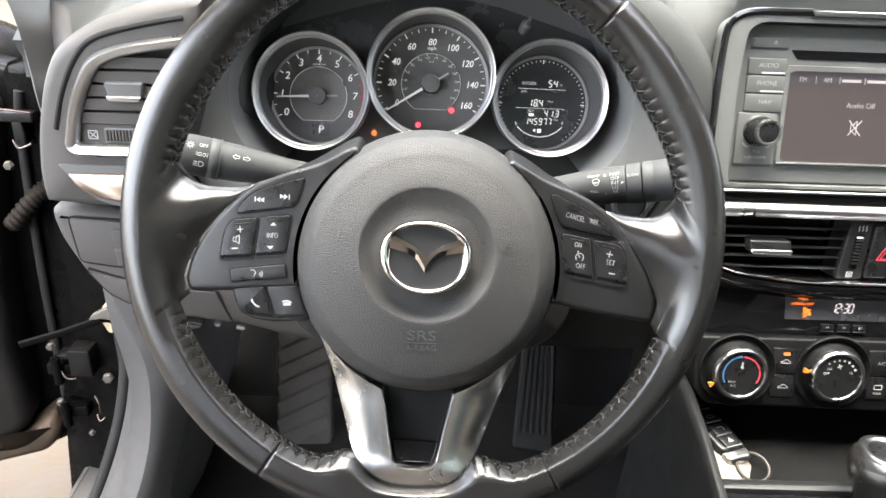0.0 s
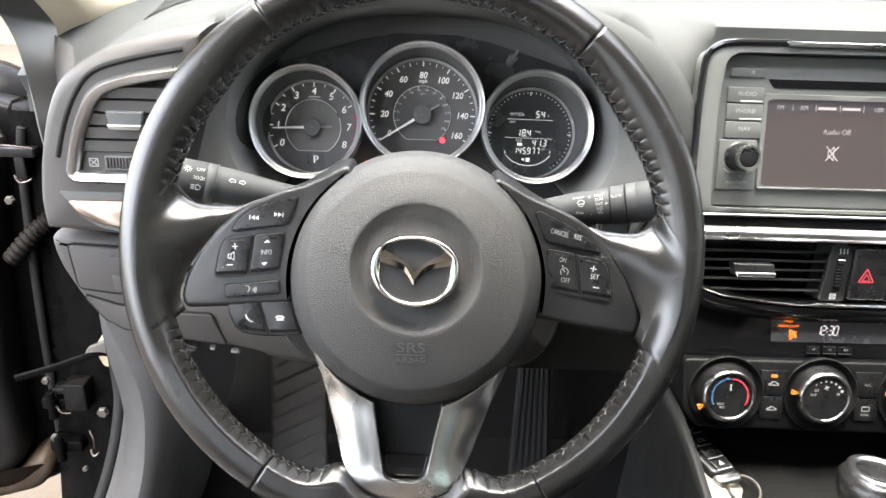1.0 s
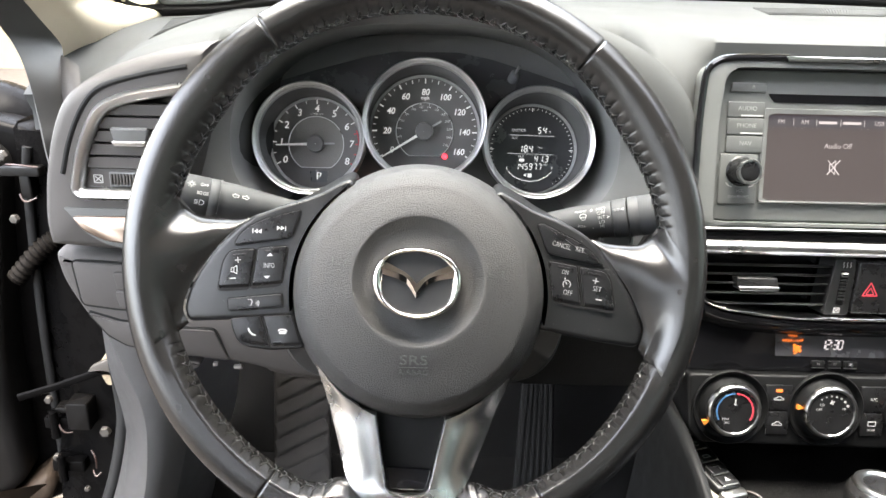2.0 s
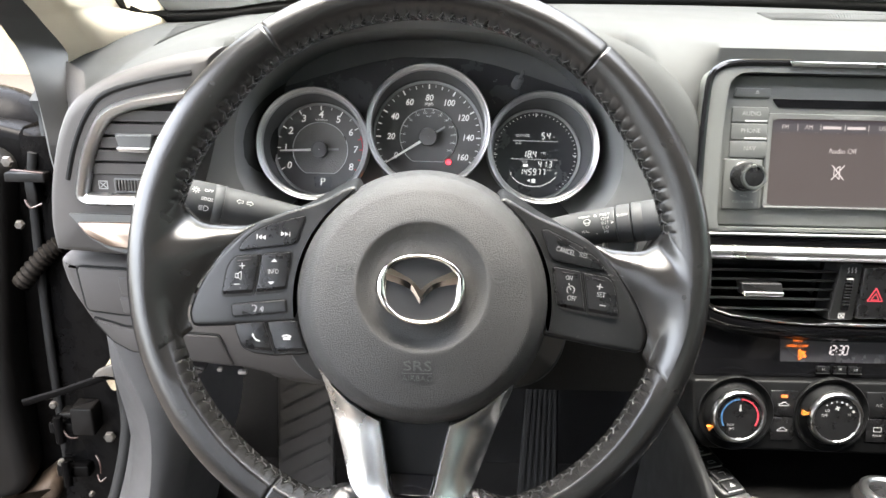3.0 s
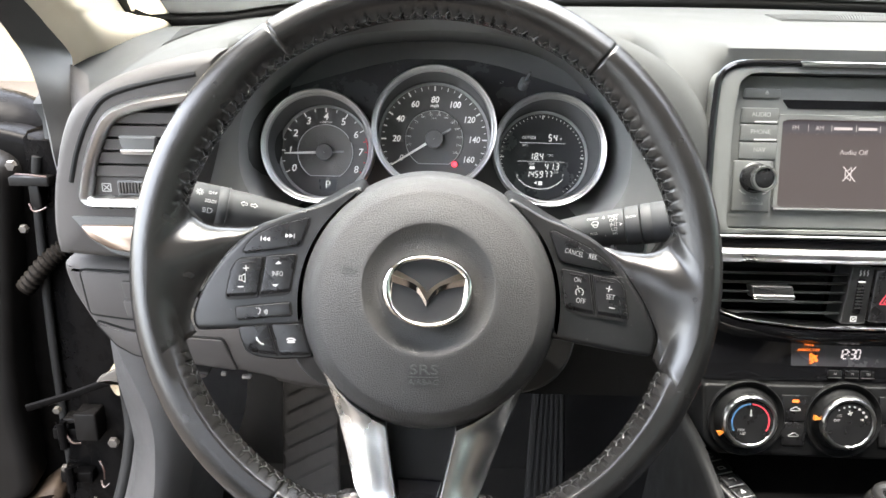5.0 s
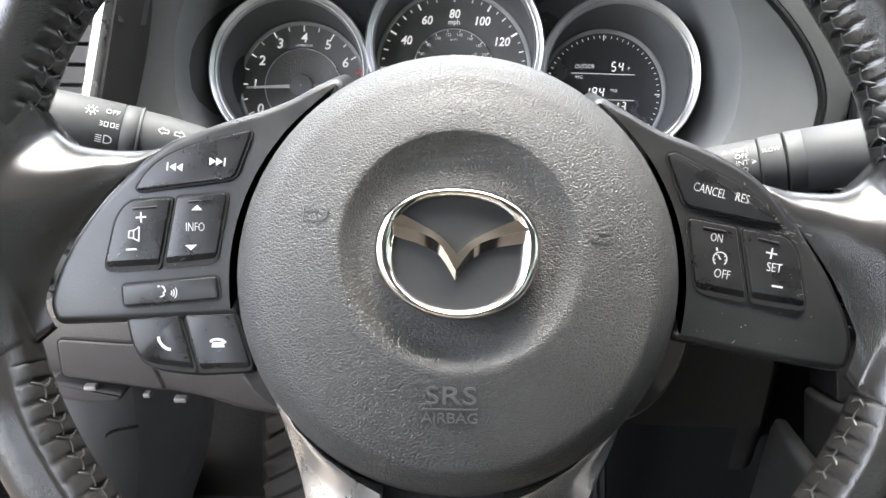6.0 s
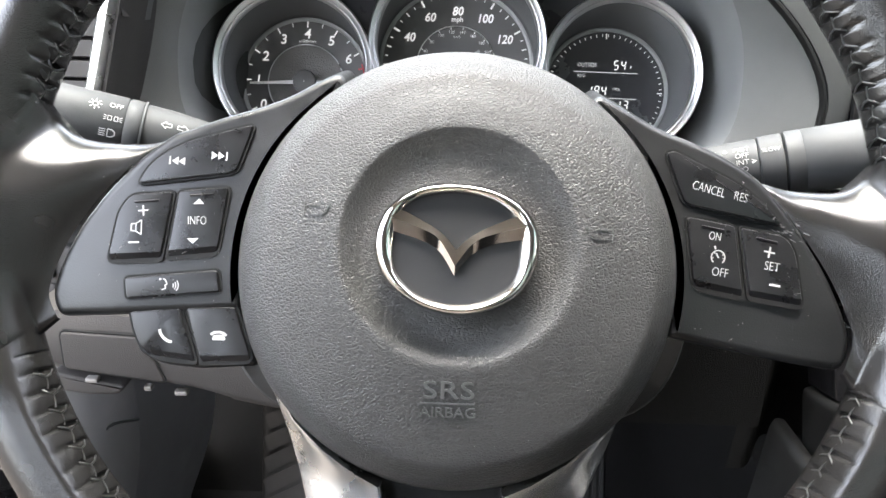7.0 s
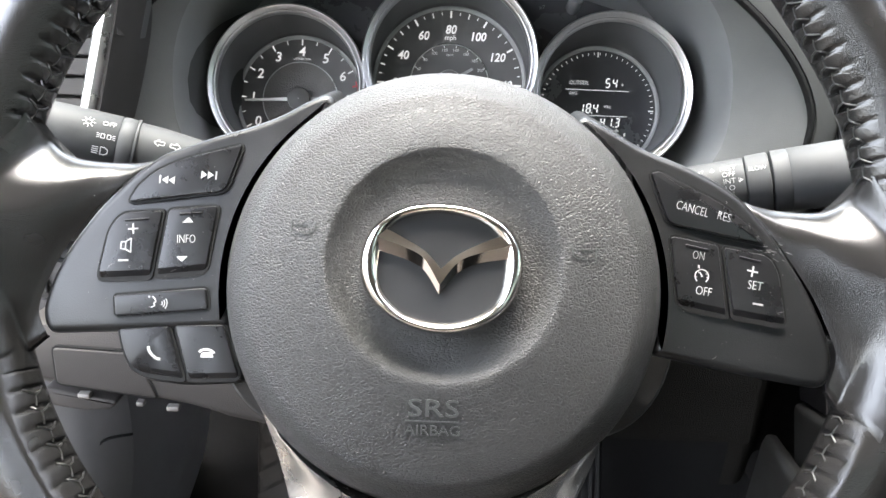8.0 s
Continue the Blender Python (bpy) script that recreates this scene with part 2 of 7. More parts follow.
def tube(bm, path, radius, sides=8, closed=False, flat=1.0):
    """Round bar along a path; radius is one number or a function of 0..1."""
    P = [Vector(p) for p in path]
    k, rows, up = len(P), [], None
    for i in range(k):
        d = (P[(i + 1) % k] - P[i - 1]) if closed else (P[min(i + 1, k - 1)] - P[max(i - 1, 0)])
        d.normalize()
        if up is None:
            up = Vector((0, 0, 1)) if abs(d.z) < 0.9 else Vector((0, 1, 0))
        s = d.cross(up).normalized()
        up = s.cross(d).normalized()
        r = radius(i / max(1, k - 1)) if callable(radius) else radius
        rows.append([P[i] + s * r * math.cos(2 * math.pi * j / sides) + up * r * flat * math.sin(2 * math.pi * j / sides) for j in range(sides)])
    vs = sheet(bm, rows, close_u=True, close_v=closed)
    if not closed:
        bm.faces.new(vs[0])
        bm.faces.new(vs[-1])
    return bm


def block(bm, lo, hi, bevel=0.0, m=None):
    pts = [(lo[0], lo[1]), (hi[0], lo[1]), (hi[0], hi[1]), (lo[0], hi[1])]
    if bevel:
        pts = rounded(pts, bevel, 3)
    return slab(bm, pts, lo[2], hi[2], bevel, 2, m)


def bar2(bm, a, b, w, z0, z1):
    """Flat stroke from a to b of width w."""
    a, b = Vector(a), Vector(b)
    d = (b - a).normalized() * w / 2
    nrm = Vector((-d.y, d.x))
    return slab(bm, [a - nrm, b - nrm, b + nrm, a + nrm], z0, z1)


def stroke(bm, pts, w, z0, z1):
    for a, b in zip(pts, pts[1:]):
        bar2(bm, a, b, w, z0, z1)
    return bm


def arc(cx, cy, r, a0, a1, n=24, ry=None):
    return [(cx + r * math.cos(radians(a0 + (a1 - a0) * i / n)), cy + (ry or r) * math.sin(radians(a0 + (a1 - a0) * i / n))) for i in range(n + 1)]


def letters(s, x, y, z, size, parent, material, shear=0.0, rot=0.0, sx=1.0, name="lettering", thick=0.00015, align="CENTER", bold=-0.020):
    """Words in the built-in font, flat on the parent's face, centred at x, y; size is the height of a capital."""
    cu = bpy.data.curves.new("t", "FONT")
    cu.body, cu.size, cu.align_x, cu.align_y, cu.shear, cu.extrude, cu.resolution_u = s, size / 0.72, align, "CENTER", shear, thick, 3
    cu.offset = bold * size
    tmp = bpy.data.objects.new("t", cu)
    me = bpy.data.meshes.new_from_object(tmp)
    bpy.data.objects.remove(tmp)
    bpy.data.curves.remove(cu)
    me.transform(pose(x, y, z, 0, 0, rot) @ Matrix.Diagonal((sx, 1, 1, 1)))
    me.materials.clear()
    me.materials.append(material)
    ob = new(name, me)
    ob.parent = parent
    return ob


SEGMENTS = {"0": "abcdef", "1": "bc", "2": "abged", "3": "abgcd", "4": "fgbc", "5": "afgcd", "6": "afgedc", "7": "abc", "8": "abcdefg", "9": "abcdfg"}


def digits(bm, s, x, y, z, h, pitch, w=0.13, slant=0.12, wide=0.44):
    """Seven-segment figures, starting at x, of height h."""
    W = h * wide
    P = {"a": ((0, h), (W, h)), "b": ((W, h), (W, h / 2)), "c": ((W, h / 2), (W, 0)), "d": ((0, 0), (W, 0)), "e": ((0, 0), (0, h / 2)), "f": ((0, h / 2), (0, h)), "g": ((0, h / 2), (W, h / 2))}
    for c in s:
        if c == ".":
            block(bm, (x - pitch * 0.25, y - h * 0.06, z), (x - pitch * 0.25 + h * 0.13, y + h * 0.07, z + 0.0002))
            continue
        if c == ":":
            for yy in (0.28, 0.68):
                block(bm, (x + slant * h * yy, y + h * yy, z), (x + slant * h * yy + h * 0.13, y + h * yy + h * 0.13, z + 0.0002))
            x += pitch * 0.45
            continue
        for k in SEGMENTS.get(c, ""):
            (ax, ay), (bx, by) = P[k]
            g = 0.05 * h
            ax, bx = (ax + g, bx - g) if ax != bx else (ax, bx)
            ay, by = (ay - g, by + g) if ay > by else (ay + g, by - g) if ay < by else (ay, by)
            bar2(bm, (x + ax + slant * ay, y + ay), (x + bx + slant * by, y + by), h * w, z, z + 0.0002)
        x += pitch
    return bm


B = bmesh.new
mm = lambda pts: [tuple(c / 1000 for c in p) for p in pts]

# ---- setting: ground, backdrop and the shell of the cabin ----
I = Matrix.Identity(4)


def setting(name, bm, material, label, category, smooth=38):
    return tagged(part(name, bm, material, None, label, smooth), label, category, "", "structure")


bm = B()
sheet(bm, [[(x, y, 0) for x in (-400, -20, -4, 4, 20, 400)] for y in (-400, -20, -4, 4, 20, 400)])
setting("ground", bm, CONCRETE, "pale sunlit concrete ground outside the car", "ground")

bm = B()
block(bm, (-0.36, -1.35, 0.27), (1.10, 0.80, 0.30))
setting("floor", bm, CARPET, "dark carpeted cabin floor", "floor")
bm = B()
sheet(bm, [[(-0.40, 0.62, 0.29), (1.10, 0.62, 0.29)], [(-0.40, 0.74, 0.46), (1.10, 0.74, 0.46)], [(-0.40, 0.72, 0.98), (1.10, 0.72, 0.98)]])
sheet(bm, [[(-0.40, 0.75, 0.29), (1.10, 0.75, 0.29)], [(-0.40, 0.77, 0.98), (1.10, 0.77, 0.98)]])
setting("wall_front", bm, CARPET, "dark insulated bulkhead behind the pedals", "bulkhead")
# roof, right side and rear, with their window openings
bm = B()
block(bm, (-0.34, -1.40, 1.345), (1.08, -0.06, 1.375), 0.008)
setting("ceiling", bm, LINER, "pale fabric headliner of the car", "ceiling")
# unseen walls; the left pillar reaches forward to block light from the left rear
for name, lo, hi in (("wall_right_lower", (1.08, -1.40, 0.27), (1.13, 0.80, 0.95)), ("wall_right_upper", (1.08, -1.40, 1.27), (1.13, 0.20, 1.36)),
                     ("wall_right_pillar", (1.08, -0.62, 0.95), (1.13, -0.52, 1.27)),
                     ("wall_rear", (-0.37, -1.38, 0.27), (1.10, -1.34, 0.95)), ("wall_left_rear", (-0.42, -1.40, 0.27), (-0.37, -0.70, 0.98)),
                     ("wall_left_pillar", (-0.42, -0.72, 0.27), (-0.37, -0.44, 1.36)), ("wall_left_sill", (-0.50, -0.70, 0.20), (-0.41, 0.60, 0.29)),
                     ("wall_left_rail", (-0.40, -1.40, 1.28), (-0.335, 0.10, 1.38))):
    bm = B()
    block(bm, lo, hi, 0.012)
    setting(name, bm, DOORTRIM, "dark trim closing the cabin side", "body side")

# unseen front seats, added to block light from behind and bounce it back warm
SEATHIDE = surface("sand_seat_leather", (0.20, 0.16, 0.125), 0.5, grain=900, bump=0.2, vary=0.1)
for name, x in (("wall_seat_driver", -0.02), ("wall_seat_passenger", 0.74)):
    bm = B()
    block(bm, (x - 0.26, -0.74, 0.30), (x + 0.26, -0.22, 0.52), 0.05)
    block(bm, (x - 0.25, -0.86, 0.48), (x + 0.25, -0.72, 1.06), 0.05)
    block(bm, (x - 0.13, -0.86, 1.04), (x + 0.13, -0.76, 1.22), 0.04)
    setting(name, bm, SEATHIDE, "unseen sand seat that blocks and bounces light", "seat", 60)

# windscreen glass and its black border
bm = B()
base = spline([(-0.388, 0.565, 1.006), (-0.368, 0.575, 0.999), (-0.335, 0.588, 0.9972), (-0.277, 0.605, 1.000), (-0.20, 0.64, 1.010), (0.0, 0.69, 1.021), (0.37, 0.725, 1.026), (0.75, 0.69, 1.021), (1.10, 0.57, 0.998)], 5)
head = [Vector((-0.30 + 1.36 * i / (len(base) - 1), -0.06 + 0.10 * math.sin(math.pi * i / (len(base) - 1)), 1.35)) for i in range(len(base))]
sheet(bm, [[a.lerp(b, t) + Vector((0, 0.035, 0.035)) * math.sin(math.pi * t) for a, b in zip(base, head)] for t in (0, 0.15, 0.3, 0.5, 0.7, 0.85, 1)])
setting("window_windscreen", bm, GLASS, "clear curved windscreen above the dashboard", "windscreen")
bm = B()
tube(bm, [p + Vector((0, 0.004, -0.002)) for p in base], 0.0105, 10)
setting("trim_windscreen_seal", bm, RUBBER, "black seal along the windscreen base", "seal")

# unseen panes that close the far side and the rear, tinted to cut light
TINT = clear_glass("tinted_glass", (0.30, 0.33, 0.31))
for name, lo, hi in (("window_right_front", (1.095, -0.52, 0.955), (1.100, 0.30, 1.27)), ("window_right_rear", (1.095, -1.38, 0.955), (1.100, -0.62, 1.27)), ("window_rear", (-0.34, -1.372, 0.955), (1.08, -1.367, 1.345))):
    bm = B()
    block(bm, lo, hi)
    setting(name, bm, TINT, "unseen car window, tinted to cut light", "car window")

# bonnet, cowl and wiper beyond the glass
bm = B()
sheet(bm, [[(x, 0.80 + 0.25 * t - 0.25 * (x - 0.37) ** 2 * (1 - t), 0.955 + 0.008 * t - 0.05 * (x - 0.37) ** 2) for x in np.linspace(-0.5, 1.25, 20)] for t in (0, 0.5, 1)])
setting("cowl", bm, COWL, "dark plastic cowl under the windscreen", "cowl")
bm = B()
sheet(bm, [[(x, 0.95 + 1.15 * t, 0.966 - 0.08 * t - 0.12 * t ** 2 - 0.07 * (x - 0.37) ** 2 + 0.012 * math.cos((x - 0.37) * 9)) for x in np.linspace(-0.52, 1.26, 30)] for t in np.linspace(0, 1, 14)])
tagged(part("bonnet", bm, HOODPAINT), "dark glossy bonnet beyond the windscreen", "bonnet", "", "structure")
wiper = thing("windscreen_wiper", I, "thin black windscreen wiper resting on the cowl", "wiper")
bm = B()
tube(bm, [(-0.36, 0.70, 0.999), (-0.1, 0.775, 1.008), (0.25, 0.80, 1.012)], 0.006, 6)
part("blade", bm, RUBBER, wiper)
bm = B()
tube(bm, [(-0.05, 0.785, 1.008), (0.20, 0.83, 1.005), (0.40, 0.86, 0.970)], 0.008, 6)
part("arm", bm, COWL, wiper)
nozzle = thing("washer_nozzle", pose(-0.235, 0.70, 0.998), "small brass-coloured washer nozzle on the cowl", "nozzle")
bm = B()
lathe(bm, [(0.0, 0.012), (0.005, 0.011), (0.007, 0.006), (0.007, -0.01), (0.0, -0.01)], 12)
part("cap", bm, surface("dull_brass", (0.45, 0.36, 0.2), 0.5, metal=0.6, bump=0), nozzle)

# a pale building front closes the view ahead
bm = B()
block(bm, (-9, 7.0, 0), (11, 7.3, 4.6), 0)
setting("backdrop", bm, BACKDROP, "pale rendered wall far beyond the car", "wall")

# ---- dashboard ----
S3 = lambda a, b, x: (lambda t: t * t * (3 - 2 * t))(min(1, max(0, (x - a) / (b - a))))


def dash_section(x):
    """Profile of the dashboard from low at the front to the windscreen, across x."""
    right = [(0.25, 0.62), (0.236, 0.70), (0.226, 0.80), (0.224, 0.88), (0.230, 0.935), (0.244, 0.972), (0.266, 0.992), (0.300, 1.004), (0.34, 1.010)]
    deep = [(0.34, 0.62), (0.34, 0.70), (0.335, 0.80), (0.33, 0.88), (0.33, 0.94), (0.33, 0.975), (0.332, 0.995), (0.338, 1.006), (0.36, 1.012)]
    low = [(0.30, 0.62), (0.29, 0.70), (0.28, 0.80), (0.27, 0.88), (0.25, 0.93), (0.228, 0.952), (0.222, 0.962), (0.238, 0.972), (0.30, 0.984)]
    high = [(0.25, 0.62), (0.25, 0.70), (0.24, 0.80), (0.235, 0.88), (0.225, 0.95), (0.204, 0.982), (0.196, 0.996), (0.212, 1.006), (0.30, 1.010)]
    q = S3(-0.32, -0.17, x)
    left = [tuple(a[k] * (1 - q) + b[k] * q for k in (0, 1)) for a, b in zip(low, high)]
    over = [(0.30, 0.62), (0.29, 0.70), (0.28, 0.80), (0.275, 0.88), (0.268, 0.94), (0.264, 0.975), (0.262, 0.991), (0.2625, 1.0035), (0.276, 1.0070)]
    w_over = S3(0.222, 0.262, x)
    drop = 0.030 * S3(-0.24, -0.36, x) if x < -0.24 else 0
    pts = []
    for k, (a, b, c, d) in enumerate(zip(right, deep, left, over)):
        # the crown carries on past the hood's end, the face below it stops short of the gauges
        w_left = 1 - (S3(-0.165, -0.145, x) if k < 6 else S3(-0.168, -0.118, x))
        w_deep = (1 - w_left) * (1 - S3(0.185, 0.205, x))
        w_right = max(0.0, 1 - w_deep - w_left - w_over)
        y, z = (w_right * a[i] + w_deep * b[i] + w_left * c[i] + w_over * d[i] for i in (0, 1))
        pts.append((x, y + (0.10 * S3(-0.26, -0.36, x) if x < -0.26 else 0), z - drop))
    if x < -0.318:
        y5, z5 = pts[5][1:]
        pts[:5] = [(x, y5 + 0.006, z5 - 0.048 + 0.010 * k) for k in range(5)]
    i = min(range(len(base)), key=lambda q: abs(base[q].x - x))
    y1, z1 = base[i].y, base[i].z - 0.006
    lo, hi = base[max(0, i - 1)], base[min(len(base) - 1, i + 1)]
    if hi.x > lo.x:
        t = (x - lo.x) / (hi.x - lo.x)
        y1, z1 = lo.y + (hi.y - lo.y) * t, lo.z + (hi.z - lo.z) * t - 0.006
    _, y0, z0 = pts[-1]
    for t in (0.2, 0.4, 0.6, 0.8, 0.93, 1.0):
        pts.append((x, y0 + (y1 - y0) * t, z0 + (z1 - z0) * t + 0.004 * math.sin(math.pi * t)))
    return pts


dash = thing("dashboard", I, "soft grey moulded plastic dashboard under the windscreen", "dashboard", kind="structure")
bm = B()
xs = list(np.linspace(-0.40, -0.321, 10)) + list(np.linspace(-0.317, -0.18, 22)) + list(np.linspace(-0.17, 0.17, 12)) + list(np.linspace(0.18, 0.27, 26)) + list(np.linspace(0.30, 1.08, 24))
sheet(bm, [dash_section(x)[2:] for x in xs])
part("dash_top", bm, DASH, dash, "soft grey grained dash top", 60)
# rest of the dash profile in carpet black, with its shade put into the colour
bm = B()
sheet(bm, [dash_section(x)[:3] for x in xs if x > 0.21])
part("dash_lower", bm, CARPET, dash, "lower dash blackened with its shade", 60)

def dash_z(x, y):
    """Height of the dash top at x, y."""
    sec = dash_section(x)[6:]
    for p, q in zip(sec, sec[1:]):
        if p[1] <= y <= q[1]:
            return p[2] + (q[2] - p[2]) * (y - p[1]) / max(1e-6, q[1] - p[1])
    return sec[-1][2]


# speaker grilles let into the dash top, with fine slats
for name, corners in (("speaker_grille", [(0.385, 0.47), (0.53, 0.485), (0.60, 0.60), (0.40, 0.56)]), ("side_speaker_grille", [(-0.298, 0.40), (-0.245, 0.46), (-0.235, 0.585), (-0.325, 0.555)])):
    g = thing(name, I, "grey slotted speaker grille in the dash top", "grille", "dash grilles")
    A_, B_, C_, D_ = (Vector(c) for c in corners)
    at = lambda u, v: (A_.lerp(B_, u)).lerp(D_.lerp(C_, u), v)
    up = lambda p, h: (p.x, p.y, dash_z(p.x, p.y) + h)
    bm = B()
    sheet(bm, [[up(at(u, v), 0.0006) for u in np.linspace(0, 1, 12)] for v in np.linspace(0, 1, 8)])
    part("backing", bm, DASH, g)
    bm = B()
    k = 46
    for i in range(k):
        u = (i + 0.3) / k
        w_ = 0.55 / k
        e = 0.06 + 0.25 * abs(u - 0.5) ** 2
        sheet(bm, [[up(at(u, v), 0.0007), up(at(u, v), 0.0018), up(at(u + w_, v), 0.0018), up(at(u + w_, v), 0.0007)] for v in np.linspace(e, 1 - e, 5)])
    tagged(part("slats", bm, DASH, g), kind="stuff")
    bm = B()
    edge = [at(u, 0) for u in np.linspace(0, 1, 10)] + [at(1, v) for v in np.linspace(0.1, 1, 8)] + [at(u, 1) for u in np.linspace(0.9, 0, 9)] + [at(0, v) for v in np.linspace(0.9, 0.1, 7)]
    tube(bm, [up(p, 0.0004) for p in edge], 0.0010, 6, closed=True)
    part("frame", bm, DASH, g)

# ---- instrument hood ----
def arch(a, h, y, z0=0.90, drop=0.055, n=44, p=2.5):
    """An arch across x: half width a, height h above z0, with legs that run down and inwards."""
    out = []
    for i in range(6):
        t = i / 6
        out.append((-(a - 0.030 * (1 - t) ** 2), y, z0 - drop * (1 - t)))
    for i in range(n + 1):
        c, s = math.cos(math.pi * (1 - i / n)), math.sin(math.pi * (1 - i / n))
        out.append((a * math.copysign(abs(c) ** (2 / p), c), y, z0 + h * abs(s) ** (2 / p)))
    for i in range(5, -1, -1):
        t = i / 6
        out.append((a - 0.030 * (1 - t) ** 2, y, z0 - drop * (1 - t)))
    return out


hood = thing("instrument_hood", I, "arched dark grey hood over the instrument cluster", "instrument hood")
bm = B()
sheet(bm, [arch(0.156, 0.098, 0.335), arch(0.163, 0.107, 0.28), arch(0.168, 0.113, 0.238), arch(0.1705, 0.1155, 0.227), arch(0.1725, 0.1165, 0.2235)])
part("inner_lining", bm, LINING, hood, "grained hood lining, paled for light it lacks", 60)
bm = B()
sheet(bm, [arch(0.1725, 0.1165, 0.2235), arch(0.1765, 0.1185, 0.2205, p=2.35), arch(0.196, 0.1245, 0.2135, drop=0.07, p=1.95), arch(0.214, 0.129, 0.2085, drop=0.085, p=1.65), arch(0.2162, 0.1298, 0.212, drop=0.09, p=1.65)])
part("front_band", bm, HOODBAND_LIT, hood, "grey front band, coloured as if lit", 60)
bm = B()
tube(bm, arch(0.2160, 0.1296, 0.2085, drop=0.088, p=1.65), 0.0022, 8)
part("seam", bm, RUBBER, hood, "dark seam round the hood")
bm = B()
sheet(bm, [arch(0.2168, 0.1298, 0.220, drop=0.09, p=1.65), arch(0.2178, 0.1303, 0.2115, drop=0.09, p=1.65), arch(0.2195, 0.1312, 0.2085, drop=0.09, p=1.66), arch(0.226, 0.1325, 0.2095, drop=0.09, p=1.8), arch(0.236, 0.134, 0.216, drop=0.09, p=2.1), arch(0.243, 0.134, 0.228, drop=0.09, p=2.4), arch(0.240, 0.130, 0.26, drop=0.09), arch(0.215, 0.118, 0.32, drop=0.09), arch(0.18, 0.095, 0.42, drop=0.09)])
part("outer_cover", bm, DASH, hood, "grey outer cover", 60)

# ---- end of the dashboard: air vent, trim strip and fuse panel ----
L = pose(0, 0.18, 0, 90)
fascia = thing("end_fascia", L, "warm grey plastic fascia at the end of the dashboard", "fascia")
outer = rounded(mm([(-166, 1002), (-215, 993), (-262, 977), (-292, 958), (-306, 930), (-317, 890), (-321, 850), (-319, 828), (-214, 820), (-204, 860), (-190, 905), (-175, 960)]), [0.004, 0.05, 0.05, 0.03, 0.03, 0.05, 0.03, 0.002, 0.002, 0.02, 0.02, 0.02], 5)
vent_hole = rounded(mm([(-176, 973), (-236, 963), (-262, 953), (-281, 919), (-291, 880), (-284, 874), (-205, 874)]), [0.004, 0.02, 0.02, 0.03, 0.008, 0.008, 0.004], 4)
bm = B()
# face between the outline and the vent's opening, as a ring
k = 60


def resample(pts, n):
    P = [Vector(p).to_2d() for p in pts]
    P.append(P[0])
    d = [0]
    for a, b in zip(P, P[1:]):
        d.append(d[-1] + (b - a).length)
    out, j = [], 0
    for i in range(n):
        s = d[-1] * i / n
        while d[j + 1] < s:
            j += 1
        t = (s - d[j]) / max(1e-9, d[j + 1] - d[j])
        out.append(P[j].lerp(P[j + 1], t))
    return out


def radial(pts, c, n):
    """Outline seen from c at n even angles."""
    P = [Vector(p).to_2d() - Vector(c) for p in pts]
    out = []
    for i in range(n):
        a = 2 * math.pi * i / n
        d = Vector((math.cos(a), math.sin(a)))
        best = 0.0
        for p, q in zip(P, P[1:] + P[:1]):
            e = q - p
            den = d.x * e.y - d.y * e.x
            if abs(den) < 1e-12:
                continue
            s = (p.x * e.y - p.y * e.x) / den
            t = (p.x * d.y - p.y * d.x) / den
            if s > best and -1e-6 <= t <= 1 + 1e-6:
                best = s
        out.append(Vector(c) + d * best)
    return out


def plate_with_hole(bm, out, hole, c, z, n=96, depth=0.02, edge=0.006, back=0.09):
    """Face between an outline and an opening, with a rounded outer edge and inner walls."""
    o, h = radial(out, c, n), radial(hole, c, n)
    rows = [[(p.x, p.y, z - back) for p in o], [(p.x, p.y, z - edge * 2) for p in o]]
    for i in (1, 2, 3):
        a = math.pi / 2 * i / 3
        rows.append([((p + (q - p).normalized() * min(edge * (1 - math.cos(a)), (q - p).length * 0.5)).x, (p + (q - p).normalized() * min(edge * (1 - math.cos(a)), (q - p).length * 0.5)).y, z - edge * 2 * (1 - math.sin(a))) for p, q in zip(o, h)])
    rows.append([(p.x, p.y, z) for p in h])
    rows.append([(p.x, p.y, z - depth) for p in h])
    sheet(bm, rows, close_u=True)


plate_with_hole(bm, outer, vent_hole, (-0.243, 0.915), 0.012, edge=0.012, depth=0.03)
part("face", bm, FASCIA, fascia, "", 50)
bm = B()
tube(bm, [(x, z, 0.0112) for x, z, _ in spline([(-0.186, 0.984, 0), (-0.225, 0.976, 0), (-0.256, 0.966, 0), (-0.272, 0.951, 0), (-0.286, 0.925, 0), (-0.296, 0.895, 0)], 6)], 0.0024, 8)
part("seam", bm, RUBBER, fascia, "dark seam round the vent")

